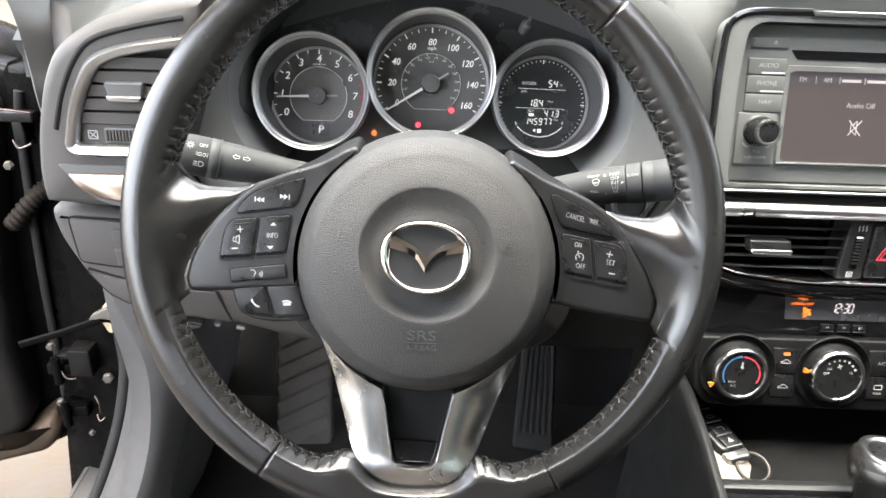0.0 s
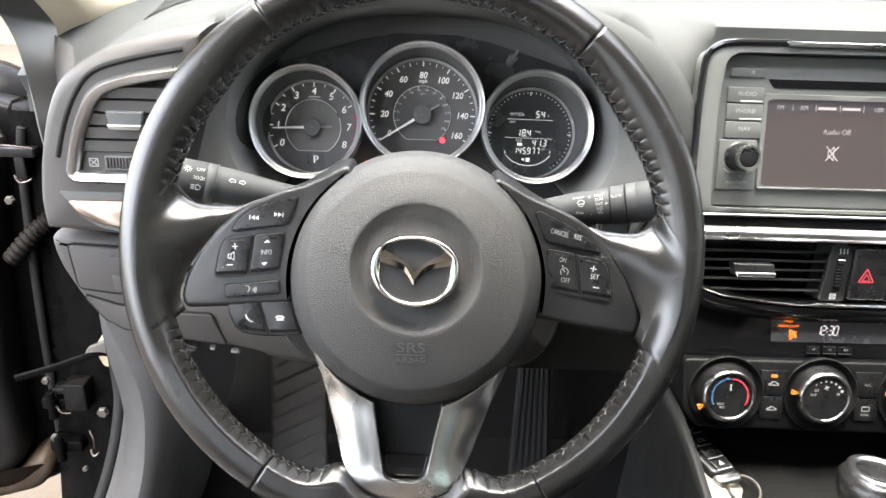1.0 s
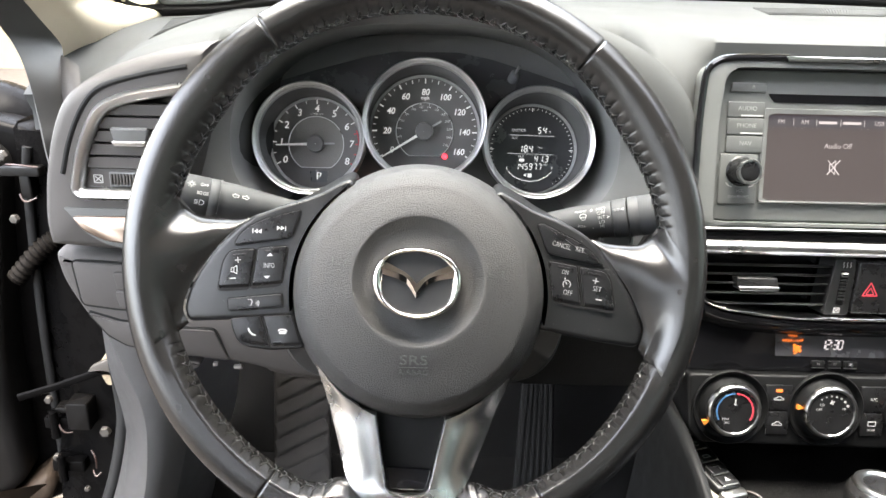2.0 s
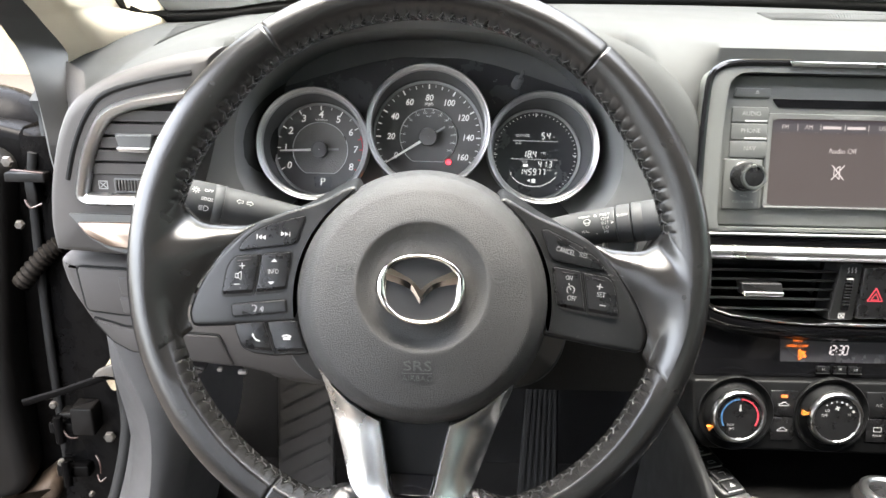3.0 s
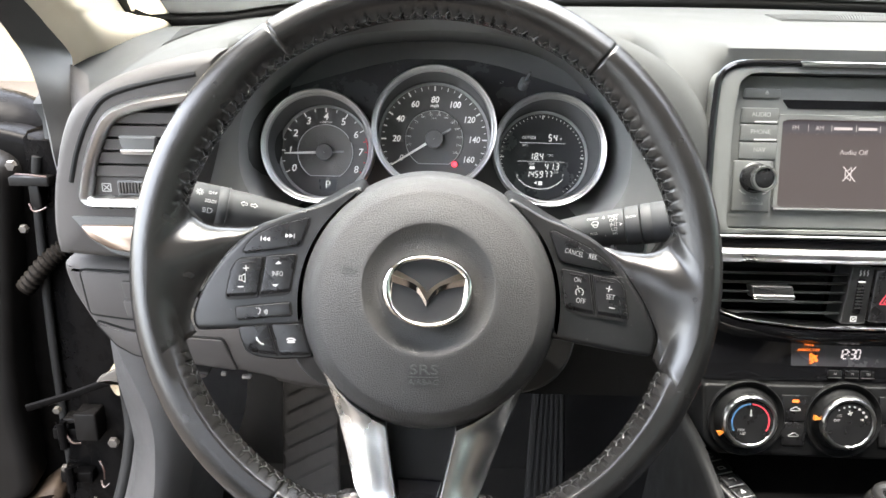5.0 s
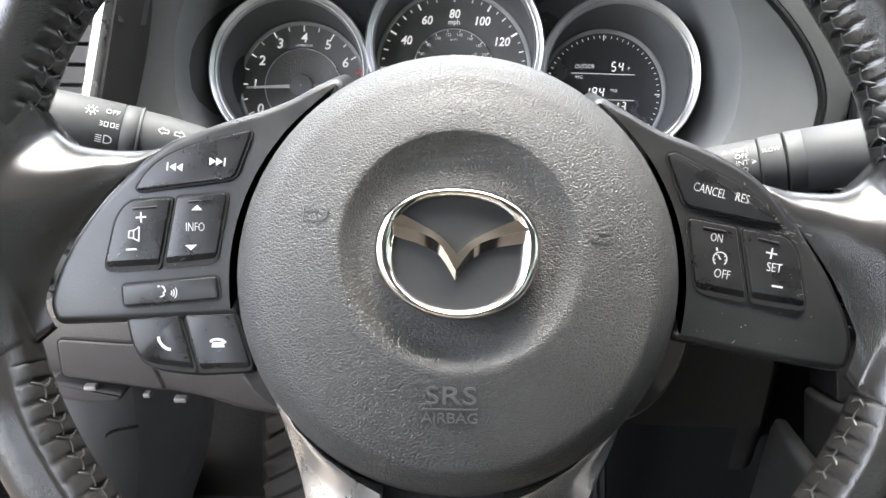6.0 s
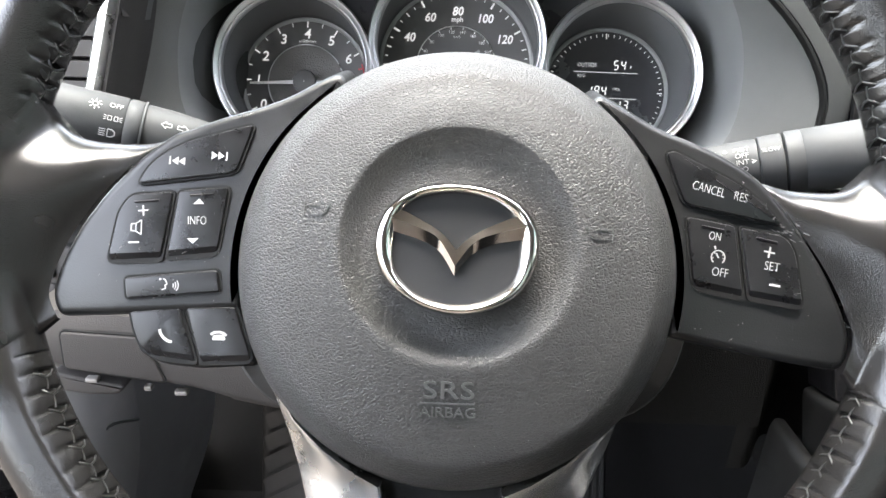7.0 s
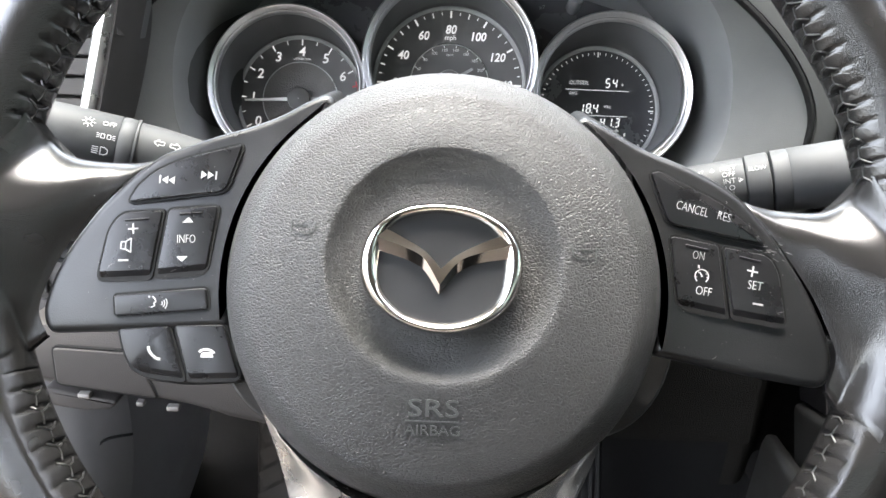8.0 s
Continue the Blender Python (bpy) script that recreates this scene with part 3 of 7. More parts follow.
vent = thing("side_air_vent", L @ pose(0, 0, 0.004), "grey slatted air vent framed in satin silver", "air vent")
bm = B()
o = resample(vent_hole, 90)
prof = [(-0.001, -0.004), (-0.001, 0.008), (0.002, 0.0125), (0.006, 0.012), (0.0085, 0.008), (0.010, -0.004)]
sheet(bm, [[(q[0], q[1], z) for q in inset(o, d)] for d, z in prof], close_u=True)
part("frame", bm, SILVER, vent, "satin silver frame", 60)
bm = B()
slab(bm, inset(o, -0.005), -0.032, -0.024)
part("backing", bm, HOODIN, vent)
for i, z in enumerate((0.9475, 0.9365, 0.9255, 0.9145, 0.9035)):
    bm = B()
    x0 = -0.258 - 0.0045 * i - (0.004 if i > 0 else 0)
    sec = [(-0.018, -0.0010), (0.001, 0.0054), (0.0046, 0.0049), (0.0050, -0.0036), (0.0030, -0.0044), (-0.016, -0.0050)]
    slab(bm, [(s[0], s[1]) for s in sec], 0, -0.200 + (z - 0.905) * 0.45 - x0, m=Matrix(((0, 0, 1, x0), (0, 1, 0, z), (1, 0, 0, 0), (0, 0, 0, 1))))
    part("slat", bm, FASCIA, vent)
bm = B()
slab(bm, rounded(mm([(-253, 934), (-222, 934), (-225, 921), (-250, 921)]), 0.002), -0.004, 0.009, 0.0015)
tab = part("slider_tab", bm, DASH_DARK, vent)
bm = B()
slab(bm, rounded(mm([(-252, 923.5), (-224, 923.5), (-226, 919.5), (-250, 919.5)]), 0.0015), 0.004, 0.0115, 0.001)
part("lip", bm, SILVER, tab, "bright lip")
bm = B()
slab(bm, rounded(mm([(-281, 899), (-200, 899), (-205, 882), (-281, 882)]), 0.004), -0.03, 0.003, 0.001)
panel = part("lower_panel", bm, FASCIA, vent)
bm = B()
slab(bm, rounded(mm([(-260, 896), (-236, 896), (-236, 884), (-260, 884)]), 0.0015), 0.0, 0.0038)
part("wheel_recess", bm, HOODIN, panel)
for i in range(9):
    bm = B()
    block(bm, (-0.2585 + i * 0.0026, 0.8855, 0.003), (-0.2568 + i * 0.0026, 0.8945, 0.0062), 0.0003)
    part("rib", bm, FASCIA, panel)
bm = B()
for a, b in (((-273, 893), (-266, 893)), ((-266, 893), (-266, 886.5)), ((-266, 886.5), (-273, 886.5)), ((-273, 886.5), (-273, 893)), ((-272, 892), (-267, 887.5)), ((-267, 892), (-272, 887.5))):
    bar2(bm, mm([a])[0], mm([b])[0], 0.0007, 0.0028, 0.0034)
part("closed_mark", bm, PAINTWHITE, panel)

strip = thing("trim_strip", L @ pose(0, 0, 0.012), "satin silver trim strip set in the fascia", "trim strip")
bm = B()
so = rounded(mm([(-296, 862), (-300, 866), (-214, 866), (-214, 832), (-252, 831), (-268, 834), (-286, 846)]), 0.006)
slab(bm, so, -0.004, 0.0012)
part("recess", bm, DASH_DARK, strip)
bm = B()
slab(bm, rounded(mm([(-293, 859), (-214, 860), (-214, 836), (-250, 836), (-266, 838.5), (-284, 849)]), 0.004), -0.004, lambda x, y: 0.004 + 0.004 * math.cos((y - 0.846) * 130), 0.002)
part("blade", bm, STRIP, strip)

kn = lambda pts: [(0.013 + (x / 1000 - 0.013) * 1.03, 1.067 + (z / 1000 - 1.067) * 1.03) for x, z in pts]
# lower panel under the column, with the fuse cover
knee = thing("knee_panel", pose(0, 0.205, 0, 90), "warm grey lower dash panel below the steering column", "dash panel")
ko = rounded(kn([(-319, 826), (-214, 817), (-190, 800), (-150, 792), (-90, 792), (-90, 730), (-180, 722), (-240, 722), (-268, 731), (-296, 759), (-314, 796)]), 0.012, 3)
bm = B()
slab(bm, ko, -0.11, 0.014, 0.010, 3)
part("panel", bm, FASCIA, knee)
for pts, nm in (([(-301, 816), (-262, 814), (-214, 811), (-214, 770), (-266, 772), (-297, 776)], "fuse_cover"), ([(-294, 768), (-266, 759), (-214, 757), (-214, 733), (-262, 736), (-278, 746)], "hatch")):
    o = rounded(kn(pts), 0.004, 3)
    bm = B()
    slab(bm, inset(o, -0.0021), 0.010, 0.0146)
    cover = part(nm, bm, RUBBER, knee)
    bm = B()
    slab(bm, o, 0.012, 0.0165, 0.0012, 2)
    part("lid", bm, FASCIA, cover, "warm grey lid")
sw = thing("switch_block", pose(0, 0.205, 0, 90), "grey switch block beside the fuse cover", "switch")
for z0 in (793, 775):
    bm = B()
    slab(bm, rounded(kn([(-266, z0 + 15), (-240, z0 + 14), (-240, z0), (-264, z0)]), 0.002), 0.012, 0.0195, 0.001)
    part("button", bm, FASCIA, sw)
# panel under the column, seen inside the rim
under = thing("column_lower_panel", pose(0, 0.13, 0, 90), "warm grey panel under the steering column", "dash panel")
# fascia plastic again, darker: the shade below the column is put into its colour
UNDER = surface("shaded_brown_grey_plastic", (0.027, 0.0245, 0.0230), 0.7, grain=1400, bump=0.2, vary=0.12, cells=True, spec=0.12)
up_ = spline([(-0.232, 0.790, 0), (-0.177, 0.786, 0), (-0.10, 0.782, 0), (0.0, 0.778, 0), (0.072, 0.781, 0)], 8)
low_ = spline([(-0.232, 0.762, 0), (-0.211, 0.756, 0), (-0.145, 0.746, 0), (-0.102, 0.735, 0), (0.0, 0.726, 0), (0.072, 0.731, 0)], 8)
low_ = [low_[min(len(low_) - 1, round(i * (len(low_) - 1) / (len(up_) - 1)))] for i in range(len(up_))]
bm = B()
rows = []
for t, z in ((0.0, -0.03), (0.0, 0.000), (0.25, 0.004), (0.6, 0.006), (0.9, 0.0065), (0.97, 0.0055), (1.0, 0.002), (1.0, -0.004), (1.06, -0.012), (1.30, -0.020), (1.42, -0.030), (1.44, -0.09)):
    rows.append([(a.x + (b.x - a.x) * t, a.y + (b.y - a.y) * t, z) for a, b in zip(up_, low_)])
sheet(bm, rows)
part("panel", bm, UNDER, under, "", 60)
# added black sheet that stands in for the darkness behind the column
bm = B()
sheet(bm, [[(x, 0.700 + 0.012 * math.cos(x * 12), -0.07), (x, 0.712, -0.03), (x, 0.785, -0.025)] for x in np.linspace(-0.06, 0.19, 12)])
part("inner_panel", bm, CARPET, under, "black sheet for shade behind the column panel", 60)
lid_o = rounded(mm([(-214, 779), (-169, 777), (-158, 750), (-214, 757)]), 0.003)
bm = B()
slab(bm, inset(lid_o, -0.0010), -0.002, 0.0066)
part("lid_gap", bm, RUBBER, under)
bm = B()
slab(bm, lid_o, 0.0, 0.0075, 0.001)
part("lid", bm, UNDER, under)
bm = B()
slab(bm, rounded(mm([(-225, 752), (-183, 744), (-187, 739), (-206, 738), (-225, 741)]), 0.003), -0.02, 0.0035, 0.002)
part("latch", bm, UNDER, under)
CLIP = surface("pale_clip_plastic", (0.1125, 0.105, 0.096), 0.5, bump=0.0, vary=0.15)
for x, z, w in ((-202, 747.5, 3.6), (-174, 738.8, 2.4), (-155, 736.4, 3.8)):
    bm = B()
    block(bm, ((x - w) / 1000, (z - 1.6) / 1000, 0.0 if z > 745 else -0.0085), ((x + w) / 1000, (z + 1.6) / 1000, 0.0042 if z > 745 else -0.004), 0.0012)
    part("clip", bm, CLIP, under, "small pale clip")

# ---- steering wheel: local x right, y up in the wheel's plane, z to the driver ----
WHEEL = pose(0.002, 0.0, 0.884, 90 - 21.9) @ pose(0, 0, 0, 0, 0, -2.4)
wheel = thing("steering_wheel", WHEEL, "worn black leather steering wheel with silver lower spoke", "steering wheel")
RU, RV, CU, CV, RW = 0.1757, 0.1757, -0.0032, 0.008, -0.020
PITCH = 2.6


def hump(t, c, s):
    d = (t - c + 180) % 360 - 180
    return math.exp(-(d / s) ** 2)


def laced(t):
    t = t % 360
    return not (254.5 < t < 286 or t < 10 or t > 340 or 171 < t < 203)


def rim_inner(t):
    """Depth of the section towards the hub: thumb rests above the side spokes, a slimmer lower right, feet of the lower spoke."""
    return 0.0138 + 0.0045 * (hump(t, 34, 14) + 0.9 * hump(t, 149, 13)) + 0.0018 * (hump(t, 12, 9) + hump(t, 168, 9)) - 0.0022 * hump(t, 312, 20) + 0.0130 * (hump(t, 256, 5.0) + hump(t, 287, 5.0))


def rim_ridge(t, f):
    """A drawn ridge along the lower half of the rim, a shallow hollow along the upper."""
    if not 95 < f < 170:
        return 0.0
    low = S3(200, 212, t) * (1 - S3(333, 341, t))
    return 0.0016 * low * math.exp(-((f - 127) / 13) ** 2) - 0.0012 * (1 - low) * math.sin(math.pi * (f - 95) / 75)


def rim_height(x, y):
    """Height of the rim's front skin above a point inside its crest."""
    dx, dy = x - CU, y - CV
    d = (RU - math.hypot(dx, dy)) / rim_inner(math.degrees(math.atan2(dy, dx)))
    c = min(1.0, max(0.0, d)) ** (1 / 0.92)
    t, f = math.degrees(math.atan2(dy, dx)) % 360, math.degrees(math.acos(-c))
    return RW + 0.0165 * math.sqrt(max(0.0, 1 - c * c)) ** 0.92 + rim_ridge(t, f)


def rim_point(t, f, swell=1.0, ripple=True):
    """A point of the rim's skin at t degrees round the wheel and f degrees round the section (0 outside, 90 front, 180 inside)."""
    ct, st = math.cos(radians(t)), math.sin(radians(t))
    c, s = math.cos(radians(f)), math.sin(radians(f))
    a_out, b = 0.0133, 0.0165
    a_in = rim_inner(t)
    a = a_out if c > 0 else a_in
    r = a * math.copysign(abs(c) ** 0.92, c) * swell
    w = b * math.copysign(abs(s) ** 0.92, s) * swell
    if c < 0:
        w -= 0.001 * hump(t, 270, 16) * (-c) ** 0.5
    w += rim_ridge(t % 360, f)
    if ripple and 128 < f < 205 and laced(t):
        # puckers where the lacing draws the leather in, with creases that fan out
        d = (t + PITCH / 2) % PITCH - PITCH / 2
        k = (0.30 * S3(126, 142, f) + 0.70 * S3(146, 164, f)) * (1 - S3(190, 205, f))
        open_ = S3(166, 124, f)
        n = 0.8 + 0.4 * math.sin(t * 2.31) * math.sin(t * 0.77 + 1.0)
        pull = math.exp(-((d - 0.15 * n) / (0.28 + 0.10 * open_)) ** 2)
        fan = sum(math.exp(-((d - u * (0.10 + 0.85 * open_) * n) / 0.13) ** 2) for u in (-1.0, -0.45, 0.25, 0.8))
        w -= k * n * (0.0017 * pull + 0.00055 * fan)
        r += k * n * (0.0014 * pull - 0.0004)
    return Vector((CU + (RU + r) * ct, CV + (RV + r) * st, RW + w))


def rim_piece(t0, t1, parent, label):
    bm = B()
    n = int((t1 - t0) / 0.16)
    ff = list(np.linspace(0, 112, 15)) + list(np.linspace(118, 205, 24)) + list(np.linspace(214, 350, 14))
    rows = []
    for i in range(n + 1):
        t = t0 + (t1 - t0) * i / n
        e = min(t - t0, t1 - t)
        swell = 1.0 - 0.055 * math.exp(-(e / 0.25) ** 2)
        rows.append([rim_point(t, f, swell) for f in ff])
    vs = sheet(bm, rows, close_u=True)
    bm.faces.new(vs[0])
    bm.faces.new(vs[-1])
    return part("rim", bm, LEATHER, parent, label, 60)


SEAMS = (52.8, 127.0, 240.1, 301.4)
rim_piece(SEAMS[0] + 0.08, SEAMS[1] - 0.08, wheel, "smooth black leather upper rim")
rim_piece(SEAMS[1] + 0.08, SEAMS[2] - 0.08, wheel, "shiny worn black leather side rim")
rim_piece(SEAMS[2] + 0.08, SEAMS[3] - 0.08, wheel, "smooth black leather lower rim")
rim_piece(SEAMS[3] + 0.08 - 360, SEAMS[0] - 0.08, wheel, "shiny worn black leather side rim")

# lacing along the inside of the rim: slanting threads from hole to hole across the joint
bm = B()
rnd = random.Random(4)
t = 0.0
while t < 360:
    if laced(t) and laced(t + 1.2):
        a = rnd.uniform(-0.15, 0.15)
        hole = rim_point(t + a, 152 + rnd.uniform(-3, 3), 1.0)
        tip = rim_point(t + 1.0 + a, 169, 1.02, False)
        tube(bm, [hole, rim_point(t + 0.5 + a, 160, 1.03, False), tip], lambda u: 0.00032 + 0.00010 * math.sin(math.pi * u), 6)
        low = rim_point(t + 0.1 + a, 186 + rnd.uniform(-3, 3), 1.0)
        tube(bm, [tip, rim_point(t + 0.75 + a, 178, 1.03, False), low], lambda u: 0.00044 - 0.00010 * u, 6)
        if laced(t + PITCH + 0.3):
            tube(bm, [tip, rim_point(t + 1.8, 168, 1.015, False), rim_point(t + PITCH, 165, 1.005, False)], 0.00032, 5)
    t += PITCH
tagged(part("stitching", bm, THREAD, wheel, "dark laced thread"), kind="stuff")
# side spokes: leather web, satin plate and switches
L_EDGE = mm([(-109, 30), (-120, 21), (-133, 7), (-143, -8), (-149, -22), (-151.5, -34), (-148, -42)])
L_PLATE = mm([(-48.5, 57.6), (-57, 53.6), (-66, 47.5), (-78, 42), (-90, 38), (-103, 32)]) + L_EDGE + mm([(-119, -39), *[(r * math.cos(radians(a)), -14 + r * math.sin(radians(a))) for r, a in zip(np.linspace(80.8, 79.2, 15), np.linspace(194.5, 124, 15))]])
R_EDGE = mm([(110, 28), (121, 16), (136, -4), (143.5, -18), (147.5, -29), (145, -41)])
R_PLATE = mm([(48.5, 56.0), (59, 51.0), (72, 44.2), (86, 40), (99, 34.5)]) + R_EDGE + mm([(124, -39), *[(r * math.cos(radians(a)), -14 + r * math.sin(radians(a))) for r, a in zip(np.linspace(80.8, 79.2, 15), np.linspace(-13.5, 56, 15))]])


def web(edge, side, parent):
    """Leather that flows from the rim in to the edge of the plate, with a rounded upper edge."""
    bm = B()
    n, k = 30, 30
    at_ = lambda c, u: (lambda f: c[int(f)].lerp(c[min(int(f) + 1, len(c) - 1)], f - int(f)))(u * (len(c) - 1))
    left = spline([(*p, 0) for p in edge], 6)
    top = spline([left[0]] + [(side * x / 1000, y / 1000, 0) for x, y in ((115, 27.4), (123, 26.0), (132.5, 25.2), (141, 25.6), (147.5, 28), (152, 33), (154.8, 40))], 5)
    right, slope = [], []
    for j in range(n + 1):
        t = j / n
        ang = 11.7 - 33.7 * t
        f = 97 + 55 * (1 - S3(0.0, 0.34, t)) + 6 * S3(0.62, 1.0, t)
        right.append(rim_point(ang if side > 0 else 180 - ang, f, 1.001, False))
        slope.append(min(0.35, max(0.0, -1.15 * math.cos(radians(f)) / max(0.2, math.sin(radians(f))))))
    low = spline([left[-1], left[-1].lerp(right[-1], 0.5), right[-1]], 8)
    rows = []
    for j in range(n + 1):
        t = (j / n) ** 1.4
        row = []
        for i in range(k + 1):
            s = i / k
            r_ = at_(right, t)
            p = at_(top, s) * (1 - t) + at_(low, s) * t + at_(left, t) * (1 - s) + r_ * s
            p -= left[0] * (1 - s) * (1 - t) + top[-1] * s * (1 - t) + left[-1] * (1 - s) * t + low[-1] * s * t
            q = min(1.0, t / 0.58)
            drop = 0.0130 * (1 - math.sqrt(max(0.0, 1 - (1 - q) ** 2))) * (1 - S3(0.80, 1.0, s)) * (0.35 + 0.65 * S3(0, 0.3, s))
            width = (r_ - at_(left, t)).to_2d().length
            end = slope[min(n, round(t * n))] * width
            rise = r_.z + 0.0205
            p.z = -0.0205 + rise * (3 * s * s - 2 * s ** 3) + 0.5 * rise * s * (1 - s) ** 2 - end * s * s * (1 - s) + 0.0055 * math.sin(math.pi * s) * (1 - S3(0.1, 0.9, t)) - drop
            h = rim_height(p.x, p.y) + 0.0003 * (1 - S3(0.75, 1.0, t))
            over = 0.5 * (p.z + h + math.sqrt((p.z - h) ** 2 + 0.003 ** 2))
            p.z += (over - p.z) * S3(0.0, 0.25, t)
            p.z += (h - p.z) * S3(0.70, 1.0, t)
            row.append(p)
        rows.append(row)
    back = [[p + Vector((0, d, -g)) for p in rows[0]] for d, g in ((-0.002, 0.016), (-0.0003, 0.006), (0.0, 0.002))]
    foot = [[p + Vector((0, -d, -g)) for p in rows[-1]] for d, g in ((0.0006, 0.0008), (0.001, 0.003))]
    sheet(bm, back + rows + foot)
    part("spoke_web", bm, LEATHER, parent, "smooth leather web of the spoke", 80)


web(L_EDGE, -1, wheel)
web(R_EDGE, 1, wheel)


def spoke_plate(outline, parent):
    bm = B()
    slab(bm, rounded(outline, 0.006, 4), -0.040, lambda x, y: -0.0165 - 0.10 * max(0, abs(x) - 0.12), 0.0034, 5)
    for v in bm.verts:
        # the back of the shoulder flares upwards
        if v.co.z < -0.038 and v.co.y > 0.03:
            v.co.y += 0.0075 * S3(0.03, 0.05, v.co.y)
    return part("spoke_plate", bm, SPOKE, parent, "satin black spoke plate")


plate_l = spoke_plate(L_PLATE, wheel)
plate_r = spoke_plate(R_PLATE, wheel)
rnd = random.Random(5)
bm = B()
for k in range(26):
    x, y = 0.1195 + rnd.gauss(0, 0.0035), 0.0095 + rnd.gauss(0, 0.0016)
    if abs(y - 0.0095) < 0.004 and x < 0.127:
        a, l = rnd.uniform(-0.5, 0.2), rnd.uniform(0.0006, 0.0024)
        zz = -0.0164 - 0.10 * max(0, x - 0.12)
        bar2(bm, (x, y), (x + l * math.cos(a), y + l * math.sin(a)), rnd.uniform(0.00012, 0.0003), zz - 0.0003, zz)
tagged(part("scuff", bm, surface("scuffed_grey_plastic", (0.07, 0.07, 0.068), 0.7, bump=0.0), plate_r, "pale scuff marks"), kind="stuff")
bm = B()
lathe(bm, [(0.0, -0.05), (0.078, -0.05), (0.083, -0.040), (0.083, -0.026), (0.0, -0.026)], 96, (0, -0.014, 0))
part("hub_housing", bm, SPOKE, wheel, "satin black hub housing", 50)


def switch(outline, parent, z1=-0.0155, r=0.003, label="", foot=None, depth=0.0032):
    """A key in its well; foot names the two corners of its lower edge, along which the face slopes away."""
    o = rounded(outline, r, 4)
    well_z = z1 - 0.0009
    bm = B()
    slab(bm, inset(o, -0.0009), -0.022, well_z)
    part("switch_well", bm, RUBBER, parent)
    bm = B()
    slab(bm, o, -0.020, z1, 0.0006, 3)
    if foot:
        p, q = (Vector(outline[k]).to_2d() for k in foot)
        d = (q - p).normalized()
        nrm = Vector((-d.y, d.x))
        c = sum((Vector(v).to_2d() for v in outline), Vector((0, 0))) / len(outline)
        if nrm.dot(c - p) < 0:
            nrm = -nrm
        at = p + nrm * depth
        bmesh.ops.bisect_plane(bm, geom=bm.verts[:] + bm.edges[:] + bm.faces[:], plane_co=(at.x, at.y, 0), plane_no=(nrm.x, nrm.y, 0))
        for v in bm.verts:
            g = nrm.dot(v.co.to_2d() - at)
            if g < 0 and v.co.z > -0.0190:
                v.co.z += g * 0.40
    return part("switch_key", bm, BUTTON, parent, label, 20)


b_skip = switch(mm([(-120.6, 9.6), (-117.3, 16.4), (-111.4, 22.2), (-101.5, 27.6), (-79.2, 34.8), (-84.3, 16.6)]), plate_l, r=[0.002, 0.008, 0.008, 0.008, 0.002, 0.003])
b_vol = switch(mm([(-126.8, -0.9), (-122.6, 5.4), (-107.2, 7.6), (-109.8, -18.2), (-129.3, -20.4)]), plate_l, r=[0.004, 0.003, 0.0015, 0.0015, 0.003], foot=(3, 4))
b_info = switch(mm([(-104.8, 8.1), (-86.6, 10.8), (-89.0, -14.6), (-107.4, -17.6)]), plate_l, r=[0.0015, 0.002, 0.003, 0.0015], foot=(2, 3))
b_voice = switch(mm([(-122.3, -25.6), (-88.2, -20.3), (-86.5, -28.2), (-121.0, -33.2)]), plate_l, r=0.0015)
bm = B()
slab(bm, rounded(mm([(-121, -36.5), (-80, -32), (-70.8, -54.6), (-92, -57.2), (-107, -56.6), (-115, -53.6), (-118.5, -47)]), 0.003), -0.040, -0.0185, 0.002)
phone_base = part("phone_switch_base", bm, SPOKE, wheel)
b_p1 = switch(mm([(-119.6, -38.0), (-101.4, -35.5), (-93.8, -54.9), (-102, -54.8), (-109.4, -53.9), (-114.2, -51.0), (-117.4, -45.4)]), phone_base, -0.0168, [0.0012, 0.001, 0.001, 0.004, 0.005, 0.005, 0.003], foot=(2, 4), depth=0.0026)
b_p2 = switch(mm([(-98.8, -35.2), (-80.7, -33.4), (-72.9, -53.2), (-91.6, -54.9)]), phone_base, -0.0168, [0.001, 0.0015, 0.003, 0.001], foot=(2, 3), depth=0.0026)
b_cancel = switch(mm([(74.4, 35.0), (77.4, 36.0), (101.6, 25.4), (111.3, 18.4), (118.0, 11.4), (82.0, 16.6)]), plate_r, r=[0.001, 0.002, 0.008, 0.006, 0.0015, 0.003])
b_on = switch(mm([(83.0, 12.0), (100.8, 9.7), (105.3, -16.8), (87.2, -14.2)]), plate_r, r=[0.002, 0.0012, 0.0012, 0.004], foot=(2, 3))
b_set = switch(mm([(103.2, 9.2), (119.6, 7.2), (123.4, 1.8), (127.2, -18.6), (107.8, -16.6)]), plate_r, r=[0.0012, 0.003, 0.004, 0.003, 0.0012], foot=(3, 4))
ZB = -0.0155


def ink(parent, z=ZB, name="symbol", material=PAINTWHITE):
    """Collects strokes of one printed symbol."""
    bm = B()
    def done():
        part(name, bm, material, parent)
    return bm, done


def tri(bm, pts, z):
    slab(bm, mm(pts), z - 0.0002, z + 0.00025)


def dash(bm, a, b, w):
    bar2(bm, mm([a])[0], mm([b])[0], w / 1000, ZB - 0.0002, ZB + 0.00015)


